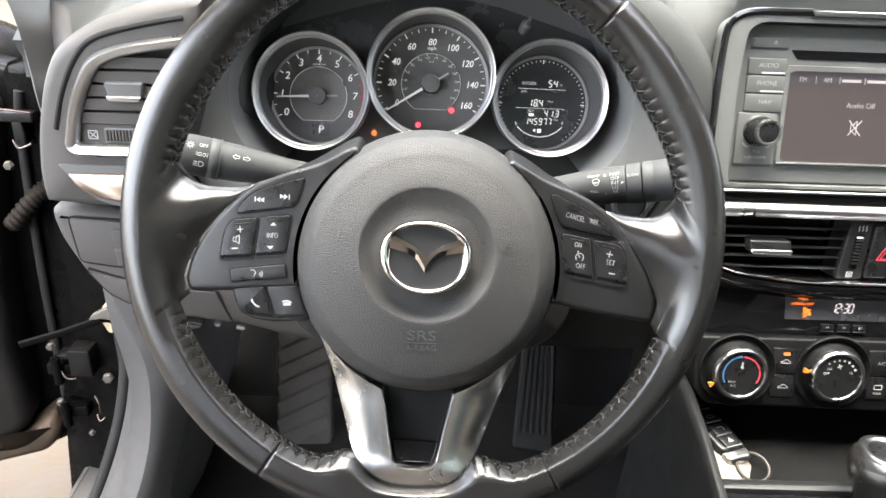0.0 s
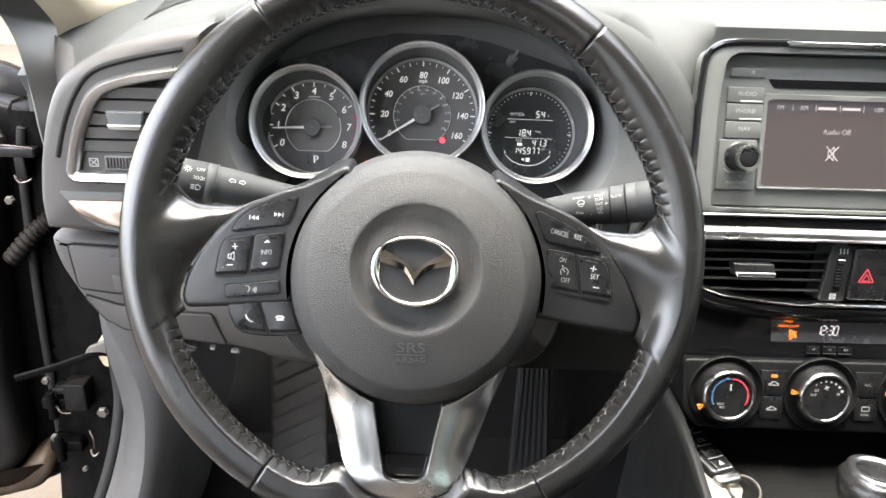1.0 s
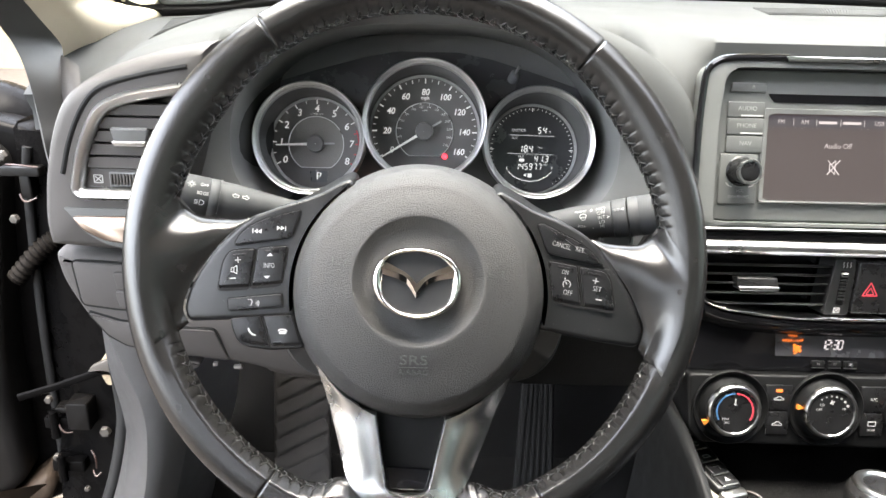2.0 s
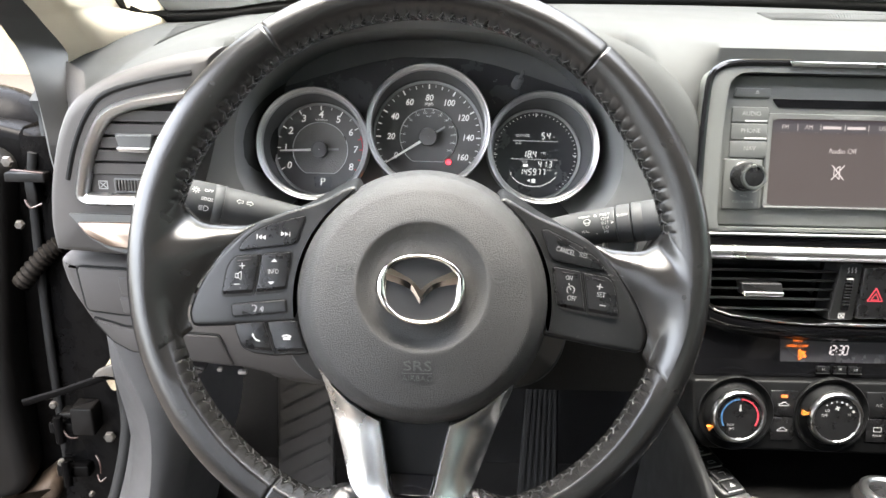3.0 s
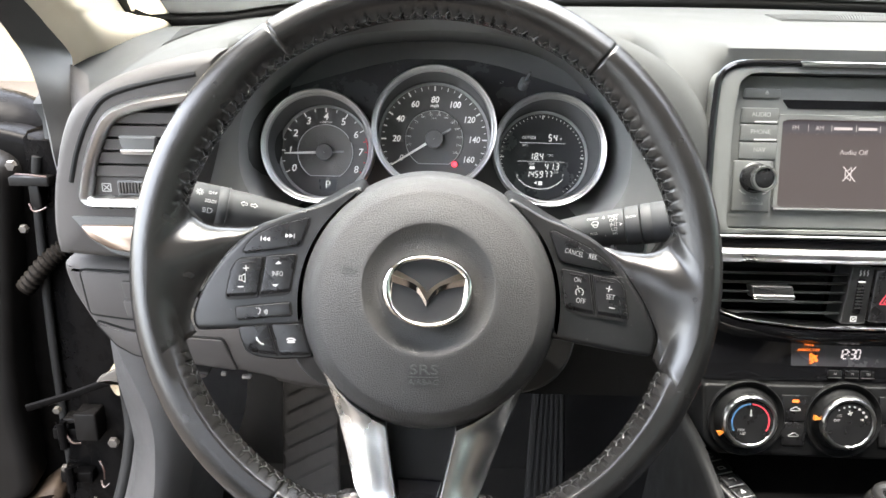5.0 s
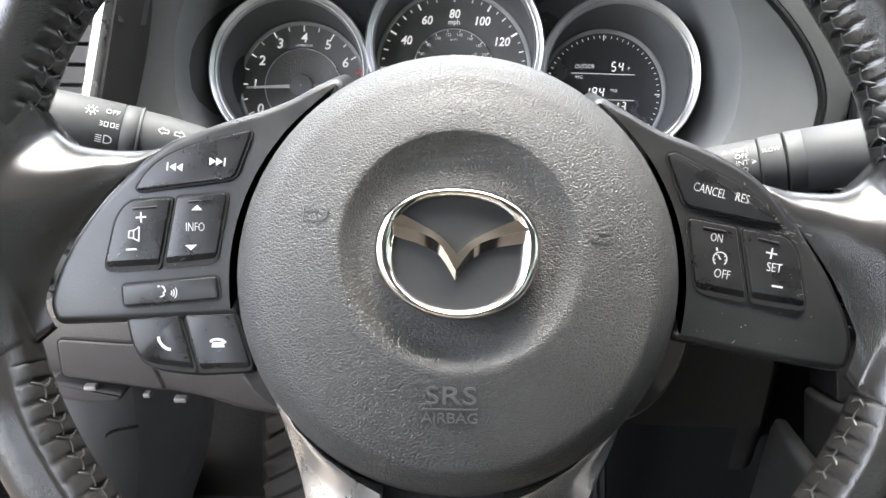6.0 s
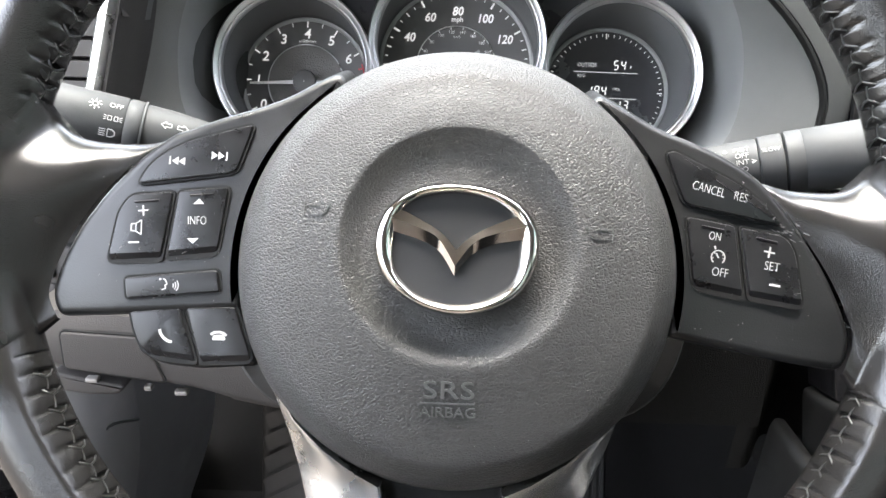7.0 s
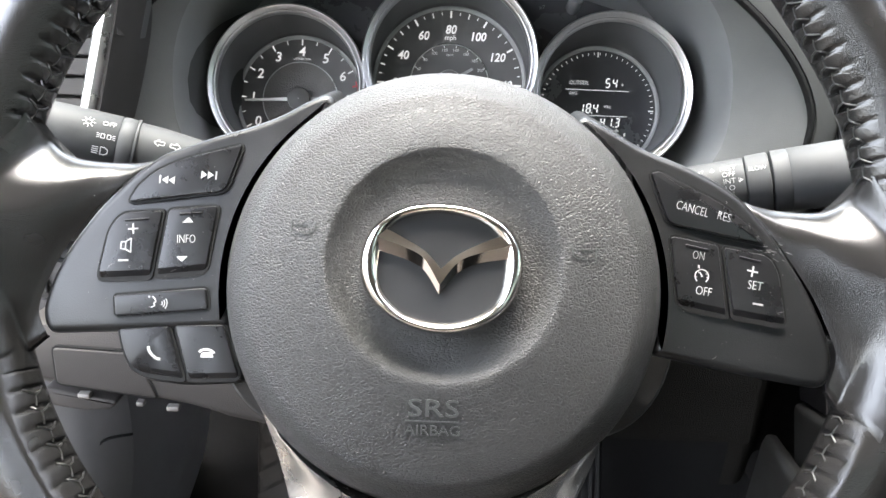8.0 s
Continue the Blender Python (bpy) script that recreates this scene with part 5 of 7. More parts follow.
# key-ring shaped lever end below the wiper stalk
lever = thing("column_switch", pose(0.150, 0.115, 0.868, 68), "small bright ignition trim below the wiper stalk", "switch")
bm = B()
lathe(bm, [(0.0, 0.006), (0.010, 0.006), (0.0125, 0.003), (0.013, -0.02), (0.0, -0.02)], 28)
part("barrel", bm, DASH_DARK, lever)
bm = B()
tube(bm, [(0.0125 * math.cos(a), 0.0125 * math.sin(a), 0.004) for a in np.linspace(0, 2 * math.pi, 33)[:-1]], 0.0012, 6, closed=True)
part("ring", bm, SILVER, lever)

# ---- instrument cluster: local x right, y up, z to the driver ----
CLUSTER = pose(0, 0.298, 0.898, 90 - 16)
PX = 0.000551


def ring_thing(name, c, r_dial, rc, r_ring, label):
    """A deep round gauge: dial, cone wall and bright outer ring."""
    g = thing(name, CLUSTER @ pose(c[0], c[1], 0), label, "gauge", "instrument gauges")
    bm = B()
    disc(bm, r_dial + 0.002, 0.0, 72)
    part("dial", bm, DIAL if name != "trip_display" else LCDFACE, g, "dark printed dial")
    bm = B()
    off = (rc[0] - c[0], rc[1] - c[1])
    lathe(bm, [(r_dial + 0.0002, 0.0008), (r_dial + 0.0016, 0.003), (r_dial + 0.002, 0.006), (r_ring - 0.004, 0.046), (r_ring - 0.0025, 0.051)], 72, shift=lambda z: (off[0] * z / 0.053, off[1] * z / 0.053))
    part("cone", bm, HOODIN, g, "dark cone wall", 60)
    bm = B()
    lathe(bm, [(r_ring - 0.0046, 0.0470), (r_ring - 0.0038, 0.0512), (r_ring - 0.0030, 0.0516), (r_ring - 0.0026, 0.0508), (r_ring - 0.0008, 0.0530), (r_ring + 0.0002, 0.0536), (r_ring + 0.0013, 0.052), (r_ring + 0.0014, 0.045), (r_ring + 0.001, 0.030)], 96, shift=lambda z: off)
    part("outer_ring", bm, GAUGE_RING, g, "satin silver ring", 60)
    bm = B()
    lathe(bm, [(r_dial - 0.0016, 0.0004), (r_dial - 0.0010, 0.0018), (r_dial + 0.0006, 0.0022), (r_dial + 0.0016, 0.0012)], 72)
    part("dial_bezel", bm, GREYPRINT, g, "thin grey dial edge", 60)
    return g


def ticks(g, angles, r0, r1, w, material, z=0.0004, name="scale_mark"):
    bm = B()
    for a in angles:
        c, s = math.cos(radians(a)), math.sin(radians(a))
        bar2(bm, (r0 * c, r0 * s), (r1 * c, r1 * s), w, z, z + 0.0004)
    return tagged(part(name, bm, material, g), kind="stuff")


def needle(g, ang, length, tail, hub):
    bm = B()
    d = Vector((math.cos(radians(ang)), math.sin(radians(ang))))
    nrm = Vector((-d.y, d.x))
    slab(bm, [d * length - nrm * 0.0006, d * length + nrm * 0.0006, nrm * 0.0014, -nrm * 0.0014], 0.0050, 0.0066)
    part("needle", bm, NEEDLE, g, "thin white needle")
    bm = B()
    slab(bm, [nrm * 0.0011, -nrm * 0.0011, -d * tail - nrm * 0.0008, -d * tail + nrm * 0.0008], 0.0050, 0.0066)
    part("needle_tail", bm, GREYPRINT, g)
    bm = B()
    lathe(bm, [(hub, 0.001), (hub, 0.007), (hub * 0.94, 0.0085), (0.0003, 0.009)], 32)
    part("needle_hub", bm, DIAL, g, "grey domed needle hub")


tach = ring_thing("rev_counter", (-0.1078, -0.0036), 0.0445, (-0.107, -0.001), 0.0505, "rev counter reading about one with silver ring")
bm = B()
inner = arc(0, 0, 0.0268, -58, 238, 60)
slab(bm, inner, 0.0002, 0.0006)
part("centre_field", bm, DIAL_IN, tach, "honeycomb-textured centre")
bm = B()
tube(bm, [(*p, 0.0008) for p in inner], 0.0004, 6, closed=True)
part("centre_line", bm, SILVER, tach)
for n in range(9):
    a = 207.5 - 29.5 * n
    letters(str(n), 0.0342 * math.cos(radians(a)), 0.0342 * math.sin(radians(a)), 0.0004, 0.0068, tach, NUM_GLOW, shear=0.12, name="numeral", bold=0.012)
ticks(tach, [207.5 - 29.5 * n for n in range(7)], 0.0388, 0.0430, 0.0008, NUM_GLOW)
ticks(tach, [207.5 - 14.75 * n for n in range(13)], 0.0400, 0.0426, 0.0006, SMALL_GLOW)
ticks(tach, [207.5 - 14.75 * n for n in range(13, 17)], 0.0382, 0.0425, 0.0011, RED_PRINT)
bm = B()
ra = arc(0, 0, 0.0416, -29, 20, 20)
stroke(bm, ra, 0.0010, 0.0004, 0.0008)
part("red_zone", bm, RED_PRINT, tach)
letters("x1000r/min", 0.0005, 0.0292, 0.0004, 0.0019, tach, SMALL_GLOW)
bm = B()
slab(bm, rounded([(-0.006, -0.026), (0.012, -0.026), (0.011, -0.037), (-0.005, -0.037)], 0.0015), 0.0002, 0.0006)
box = part("gear_window", bm, LCDFACE, tach)
letters("P", 0.0028, -0.0315, 0.0008, 0.0080, box, LCD_GLOW, name="gear_letter")
needle(tach, 182.5, 0.0385, 0.0185, 0.0082)

speed = ring_thing("speedometer", (-0.0022, 0.0110), 0.0535, (-0.0015, 0.0170), 0.0560, "speedometer at zero in a silver ring")
bm = B()
inner = arc(0, 0, 0.0278, -58, 238, 60)
tube(bm, [(*p, 0.0008) for p in inner], 0.0004, 6, closed=True)
part("centre_line", bm, SILVER, speed)
for n in range(0, 161, 20):
    a = 210 - 1.5 * n
    r = 0.0368 if n in (0, 20) else 0.0385
    letters(str(n), r * math.cos(radians(a)), r * math.sin(radians(a)) - (0.0005 if n == 80 else 0), 0.0004, 0.0060, speed, NUM_GLOW, shear=0.18, name="numeral", sx=0.92, bold=0.022)
ticks(speed, [210 - 1.5 * n for n in range(0, 161, 20)], 0.0465, 0.0512, 0.0012, NUM_GLOW)
ticks(speed, [210 - 1.5 * n for n in range(10, 160, 20)], 0.0475, 0.0508, 0.0008, NUM_GLOW)
ticks(speed, [210 - 1.5 * n for n in range(5, 160, 10)], 0.0485, 0.0505, 0.0006, SMALL_GLOW)
letters("mph", 0, 0.0325, 0.0004, 0.0034, speed, NUM_GLOW, bold=0.01)
letters("km/h", 0, 0.0205, 0.0004, 0.0018, speed, SMALL_GLOW)
for n in range(20, 261, 20):
    a = 90 - (n - 130) * 0.93
    letters(str(n), 0.0240 * math.cos(radians(a)), 0.0240 * math.sin(radians(a)), 0.0004, 0.0021, speed, SMALL_GLOW, name="small_numeral")
ticks(speed, [90 - (n - 130) * 0.93 for n in range(0, 261, 20)], 0.0258, 0.0276, 0.0005, SMALL_GLOW)
needle(speed, 212.0, 0.0480, 0.0190, 0.0088)
bm = B()
slab(bm, arc(0.0202, -0.0238, 0.0026, 0, 360, 14)[:-1], 0.0004, 0.0009)
part("warning_lamp", bm, RED_GLOW, speed, "lit red warning lamp")
bm = B()
slab(bm, arc(-0.0110, -0.0384, 0.0024, 0, 360, 14)[:-1], 0.0004, 0.0009)
part("belt_lamp", bm, RED_GLOW, speed, "lit red belt lamp")
bm = B()
stroke(bm, arc(-0.0522, -0.0470, 0.0019, -60, 240, 10), 0.0009, 0.0060, 0.0066)
bar2(bm, (-0.0522, -0.0475), (-0.0522, -0.0459), 0.0009, 0.0060, 0.0066)
bar2(bm, (-0.0538, -0.0493), (-0.0506, -0.0493), 0.0009, 0.0060, 0.0066)
part("tyre_lamp", bm, AMBER_GLOW, speed, "lit amber tyre lamp")

trip = ring_thing("trip_display", (0.1027, -0.0042), 0.0435, (0.1040, 0.0), 0.0505, "round trip display with white segment figures")
tx = lambda px, py: ((px - 948) * PX, (275 - py) * PX)
bm = B()
for x0, x1, y in ((908, 989, 249.5), (905, 989, 282)):
    bar2(bm, tx(x0, y), tx(x1, y + 1), 0.0004, 0.0003, 0.0006)
part("divider_line", bm, DIM_GLOW, trip)
letters("OUTSIDE", *tx(925, 241), 0.0003, 0.0030, trip, DIM_GLOW, sx=0.8)
letters("AVG", *tx(918, 254.5), 0.0003, 0.0026, trip, DIM_GLOW, sx=0.8)
letters("mpg", *tx(963, 270), 0.0003, 0.0024, trip, DIM_GLOW, sx=0.9)
letters("TRIP", *tx(930, 287.5), 0.0003, 0.0026, trip, DIM_GLOW, sx=0.9)
letters("mile", *tx(974, 301), 0.0003, 0.0024, trip, DIM_GLOW, sx=0.9)
letters("F", *tx(981, 243), 0.0003, 0.0022, trip, LCD_GLOW)
bm = B()
digits(bm, "54", *tx(959, 246), 0.0003, 0.0060, 0.0050)
digits(bm, "18.4", *tx(926, 279), 0.0003, 0.0062, 0.0050)
digits(bm, "41.3", *tx(954, 296), 0.0003, 0.0058, 0.0052)
digits(bm, "145977", *tx(921, 310), 0.0003, 0.0058, 0.0044)
part("figures", bm, LCD_GLOW, trip, "white segment figures")
bm = B()
stroke(bm, [tx(*p) for p in ((908, 314), (918, 323), (932, 329), (947, 331), (962, 329), (976, 322), (986, 313))], 0.0006, 0.0003, 0.0006)
block(bm, (*tx(943, 324), 0.0003), (*tx(950, 317), 0.0006))
slab(bm, [tx(935, 320), tx(940, 317), tx(940, 323)], 0.0003, 0.0006)
block(bm, (*tx(927, 296), 0.0003), (*tx(936, 291), 0.0006))
part("fuel_scale", bm, LCD_GLOW, trip)
letters("E", *tx(906, 309), 0.0003, 0.0030, trip, LCD_GLOW)
letters("F", *tx(986, 307), 0.0003, 0.0030, trip, LCD_GLOW)
ticks(trip, [a for a in np.arange(-56, 237, 6)], 0.0385, 0.0402, 0.0005, SMALL_GLOW)
ticks(trip, [0, 90, 180], 0.0370, 0.0405, 0.0008, NUM_GLOW)

# plate behind the gauges, with the trip-reset stalk
plate = thing("cluster_plate", CLUSTER, "black plate between the gauges", "instrument panel")
bm = B()
pts = [(x, z) for x, z in [(p[0], p[2] - 0.898) for p in arch(0.168, 0.106, 0, drop=0.05)]]
slab(bm, pts, -0.006, -0.004)
part("backing", bm, HOODIN, plate)
bm = B()
slab(bm, rounded(mm([(-160, 52), (-110, 68), (-60, 82), (-30, 88), (30, 88), (62, 82), (110, 68), (160, 52), (160, 0), (-160, 0)]), 0.004), -0.0035, -0.0015, 0.0005)
part("gloss_plate", bm, LCDFACE, plate, "glossy black upper plate")
reset = thing("trip_reset_stalk", CLUSTER @ pose(0.082, 0.064, 0.03, -20, 10), "thin black trip reset stalk", "knob")
bm = B()
lathe(bm, [(0.0, 0.017), (0.0012, 0.0166), (0.0015, 0.014), (0.0013, 0.003), (0.0040, 0.002), (0.0050, 0.0), (0.0050, -0.01), (0.0, -0.01)], 20)
part("stem", bm, HOODIN, reset)
letters("x7", 0.062, 0.067, -0.0013, 0.003, plate, GREYPRINT, name="faint_mark")

# ---- centre stack: local x right, y up along the face, z to the driver ----
STACK = pose(0.30, 0.22, 0.90, 90 - 13)

radio = thing("infotainment_unit", STACK, "grey infotainment unit with keys, knob and a colour screen", "car radio")
FACE = surface("grey_radio_plastic", (0.070, 0.0725, 0.070), 0.5, grain=1800, bump=0.08, vary=0.08)
BEZ_OUT = rounded(mm([(-63, -53), (-61, 40), (-59, 86), (-37, 96), (190, 96), (214, 86), (216, 40), (218, -53)]), [0.004, 0.05, 0.018, 0.02, 0.02, 0.018, 0.05, 0.004], 6)
BEZ_IN = rounded(mm([(-44, -48), (-44, 40), (-40, 80), (-30, 87), (184, 87), (196, 80), (200, 40), (200, -48)]), [0.006, 0.03, 0.012, 0.012, 0.012, 0.012, 0.03, 0.006], 6)
bm = B()
plate_with_hole(bm, BEZ_OUT, BEZ_IN, (0.077, 0.02), 0.006, n=160, depth=0.018, edge=0.004, back=0.05)
part("bezel", bm, FACE, radio, "dark grey bezel", 45)
bm = B()
o = inset(BEZ_OUT, 0.0012)
tube(bm, [(p[0], p[1], 0.0056) for p in spline([(*q, 0) for q in mm([(-61.5, -20), (-61, 30), (-59.5, 62), (-57, 82), (-49, 91), (-36, 94.5), (-10, 95.3), (12, 95.5)])], 6)], 0.0032, 8)
part("gloss_edge", bm, PIANO, radio, "gloss black outer edge")
bm = B()
slab(bm, rounded(mm([(9, 96.5), (145, 96.5), (145, 92.5), (12, 92.5)]), 0.001), 0.002, 0.010, 0.001)
part("top_strip", bm, SILVER, radio, "thin satin silver strip")
bm = B()
slab(bm, rounded(mm([(-42.5, -47.5), (-42.5, 40), (-39, 79), (-30, 86), (184, 86), (195, 79), (199, 40), (199, -47.5)]), 0.004), -0.03, -0.006, 0.002)
part("face", bm, FACE, radio, "matt grey face")
bm = B()
slab(bm, rounded(mm([(2, 65.5), (152, 65.5), (152, 58), (8, 58)]), 0.002), -0.02, -0.0052)
part("disc_slot", bm, PIANO, radio, "black disc slot")


def key(pts, words, size=0.0040, z=-0.0040, light=True):
    bm = B()
    slab(bm, rounded(mm(pts), 0.0012), -0.012, z, 0.0008, 2)
    k = part("key", bm, FACE, radio, "grey oblong key")
    cx, cy = sum(p[0] for p in pts) / 4000, sum(p[1] for p in pts) / 4000
    if words:
        letters(words, cx + 0.001, cy + 0.0008, z, size, k, PAINTWHITE, sx=0.95)
    if light:
        bm = B()
        block(bm, (pts[2][0] / 1000 - 0.021, pts[2][1] / 1000 + 0.0003, z - 0.002), (pts[2][0] / 1000 - 0.0012, pts[2][1] / 1000 + 0.0021, z + 0.0004), 0.0004)
        part("bright_edge", bm, PAINTWHITE, k)
    return k


k = key([(-31, 74.5), (0, 74.5), (0, 66.5), (-32, 66.5)], "", light=False)
bm = B()
slab(bm, mm([(-13.6, 70.8), (-10.4, 70.8), (-12, 73)]), -0.0041, -0.0037)
bar2(bm, (-0.0136, 0.0700), (-0.0104, 0.0700), 0.0006, -0.0041, -0.0037)
part("eject_mark", bm, PAINTWHITE, k)
key([(-33, 58), (-0.5, 58), (-0.3, 44.6), (-33, 44.6)], "AUDIO")
key([(-33, 43.6), (-0.3, 43.6), (0, 29.2), (-33, 29.2)], "PHONE")
key([(-33, 28.2), (0, 28.2), (-0.4, 13.4), (-33, 13.4)], "NAV", light=False)
bm = B()
slab(bm, rounded(mm([(-37, 12.4), (-2.6, 12.4), (-2.6, -32.5), (-37, -32.5)]), 0.002), -0.012, -0.0045, 0.001)
vp = part("volume_panel", bm, FACE, radio)
letters("VOL", -0.0175, -0.0205, -0.0045, 0.0026, vp, GREYPRINT)
letters("PUSH POWER", -0.0182, -0.0258, -0.0045, 0.0026, vp, GREYPRINT, sx=0.85)
bm = B()
for s in (-1, 1):
    stroke(bm, mm([(-17.5 + s * 13, -13.5), (-17.5 + s * 10.5, -16), (-17.5 + s * 7.5, -17)]), 0.001, -0.0046, -0.0042)
part("turn_mark", bm, PAINTWHITE, vp)
bm = B()
lathe(bm, [(0.0135, -0.006), (0.0135, -0.004), (0.0122, -0.003), (0.0115, 0.004), (0.0108, 0.016)], 48, (-0.0178, -0.0028, 0))
knob = part("volume_knob", bm, BUTTON, radio, "black turning knob")
bm = B()
lathe(bm, [(0.0109, 0.0140), (0.0112, 0.0165), (0.0103, 0.0185), (0.0088, 0.0185), (0.0082, 0.0172)], 48, (-0.0178, -0.0028, 0))
part("knob_ring", bm, SILVER, knob, "satin chrome ring")
bm = B()
lathe(bm, [(0.0084, 0.0172), (0.0070, 0.0178), (0.0003, 0.0180)], 40, (-0.0178, -0.0028, 0))
part("knob_cap", bm, BUTTON, knob)
bm = B()
plate_with_hole(bm, rounded(mm([(-1, 53), (150, 53), (150, -32), (-1, -32)]), 0.002), rounded(mm([(3, 48.5), (146, 48.5), (146, -28.5), (3, -28.5)]), 0.001), (0.0745, 0.010), -0.0035, n=120, depth=0.006, edge=0.001, back=0.01)
part("screen_frame", bm, FACE, radio, "", 30)
bm = B()
block(bm, (0.0, -0.0305, -0.0040), (0.150, -0.0290, -0.0022), 0.0004)
part("screen_edge", bm, SILVER, radio, "thin bright lower edge")
bm = B()
slab(bm, mm([(2, 49.5), (147, 49.5), (147, -29.5), (2, -29.5)]), -0.012, -0.0056)
scr = part("screen", bm, SCREEN, radio, "lit greyish pink screen")
bm = B()
slab(bm, mm([(4, 47.5), (146, 47.5), (146, 36.5), (4, 36.5)]), -0.009, -0.0054)
part("menu_bar", bm, SCREEN_BAR, scr)
for s, x in (("FM", 15.5), ("AM", 36.5), ("USB", 103)):
    letters(s, x / 1000, 0.0414, -0.0053, 0.0040, scr, SCREEN_TXT, sx=0.9)
# two names of products, as plain bars
for x in (57.0, 78.5):
    bm = B()
    block(bm, ((x - 8.0) / 1000, 0.0402, -0.0054), ((x + 8.0) / 1000, 0.0426, -0.0052))
    part("bar_mark", bm, SCREEN_TXT, scr)
for x in (26.5, 47.0, 68.5, 89.5):
    bm = B()
    bar2(bm, (x / 1000, 0.0385), (x / 1000, 0.0445), 0.0004, -0.0054, -0.0052)
    part("menu_divider", bm, SCREEN_TXT, scr)
letters("Audio Off", 0.0680, 0.0208, -0.0055, 0.0048, scr, SCREEN_TXT, sx=0.92)
bm = B()
stroke(bm, mm([(62, 5.0), (64, 5.0), (67, 8.0), (67, -4.0), (64, -1.2), (62, -1.2), (62, 5.0)]), 0.0007, -0.0057, -0.0053)
stroke(bm, mm([(60, 8.5), (71, -4.5)]), 0.0009, -0.0057, -0.0053)
stroke(bm, mm([(71, 8.5), (60, -4.5)]), 0.0009, -0.0057, -0.0053)
part("mute_mark", bm, SCREEN_TXT, scr)

# shelf and bright bar between the radio and the vent
shelf = thing("stack_shelf_trim", STACK, "gloss black and silver trim bands below the radio", "trim")
bm = B()
slab(bm, rounded(mm([(-58, -52.5), (330, -52.5), (330, -55.5), (-58, -55.0)]), 0.0008), -0.03, 0.0065, 0.0012)
part("upper_line", bm, SILVER, shelf)
bm = B()
slab(bm, mm([(-58, -56), (330, -56), (330, -64), (-58, -64)]), -0.03, 0.002, 0.001)
part("gloss_band", bm, PIANO, shelf, "gloss black band")
bm = B()
rows = []
for i in range(9):
    t = i / 8
    y = -0.0640 - 0.0125 * t
    rows.append([(x, y - 0.002 * (x + 0.06) * 2, 0.001 + 0.0075 * math.sin(math.pi * (0.12 + 0.80 * t))) for x in (-0.058, 0.05, 0.15, 0.33)])
sheet(bm, rows)
part("silver_bar", bm, SILVER, shelf, "broad satin silver bar", 60)

cv = thing("centre_air_vent", STACK, "black slatted centre air vent with chrome lip", "air vent")
bm = B()
slab(bm, rounded(mm([(-54, -77), (75, -77), (66, -134), (30, -133), (-22, -128), (-44, -121)]), 0.004), -0.05, -0.034)
part("backing", bm, PIANO, cv)
for i, y in enumerate((-86.8, -95.4, -104.0, -112.8, -122.4)):
    bm = B()
    x0, x1 = -0.052 + 0.002 * i, 0.0735 - 0.0018 * i
    sec = [(-0.030, -0.0035), (-0.006, 0.0008), (-0.0042, 0.0002), (-0.0050, -0.0012), (-0.030, -0.0055)]
    slab(bm, [(s[0], s[1]) for s in sec], 0, x1 - x0, m=Matrix(((0, 0, 1, x0), (0, 1, 0, y / 1000), (1, 0, 0, 0), (0, 0, 0, 1))))
    part("slat", bm, SPOKE, cv)
bm = B()
slab(bm, rounded(mm([(-17, -97.5), (20, -97.5), (22, -109), (-15, -109)]), 0.002), -0.010, 0.0035, 0.002)
tab = part("slider_tab", bm, SPOKE, cv)
bm = B()
slab(bm, rounded(mm([(-15.5, -105.5), (21.5, -105.5), (20.5, -109.6), (-14, -109.6)]), 0.0015), -0.004, 0.006, 0.001)
part("lip", bm, SILVER, tab, "bright lip")
bm = B()
slab(bm, rounded(mm([(73.5, -79.5), (93, -79.5), (88, -131), (65.5, -131)]), 0.002), -0.03, -0.001, 0.001)
side = part("wheel_panel", bm, SPOKE, cv)
bm = B()
slab(bm, rounded(mm([(78.5, -90), (85.5, -90), (82.5, -122), (75.5, -122)]), 0.002), -0.01, -0.0005)
part("wheel_slot", bm, PIANO, side)
for i in range(9):
    y = -93 - i * 2.9
    bm = B()
    block(bm, ((78.8 + (y + 93) * 0.085) / 1000, (y - 0.8) / 1000, -0.003), ((84.6 + (y + 93) * 0.085) / 1000, (y + 0.8) / 1000, 0.0018), 0.0004)
    part("rib", bm, SPOKE if i else PAINTWHITE, side)
bm = B()
for k in range(3):
    stroke(bm, mm([(81 + k * 3.2, -82.5), (80 + k * 3.2, -84.2), (81 + k * 3.2, -85.8), (80 + k * 3.2, -87.5)]), 0.0006, -0.0012, -0.0006)
part("open_mark", bm, GREYPRINT, side)
bm = B()
stroke(bm, mm([(75, -124.5), (80, -124.5), (79.5, -129), (74.5, -129), (75, -124.5), (79.5, -129)]), 0.0005, -0.0012, -0.0006)
bar2(bm, (0.080, -0.1245), (0.0745, -0.129), 0.0005, -0.0012, -0.0006)
part("closed_mark", bm, GREYPRINT, side)
bm = B()
lipc = spline([(*p, 0) for p in mm([(-53, -108), (-50, -114), (-43.5, -119.5), (-34, -123.2), (-22, -126.6), (4, -130), (28, -132.4), (55, -133.4), (80, -133.8), (150, -133.5), (330, -133)])], 5)
sheet(bm, [[Vector((p.x, p.y + d, z)) for p in lipc] for d, z in ((0.0015, -0.02), (0.0012, 0.004), (0.0, 0.0058), (-0.0016, 0.0052), (-0.0026, 0.003), (-0.003, -0.02))])
part("chrome_lip", bm, CHROME, cv, "bright chrome lower lip", 60)

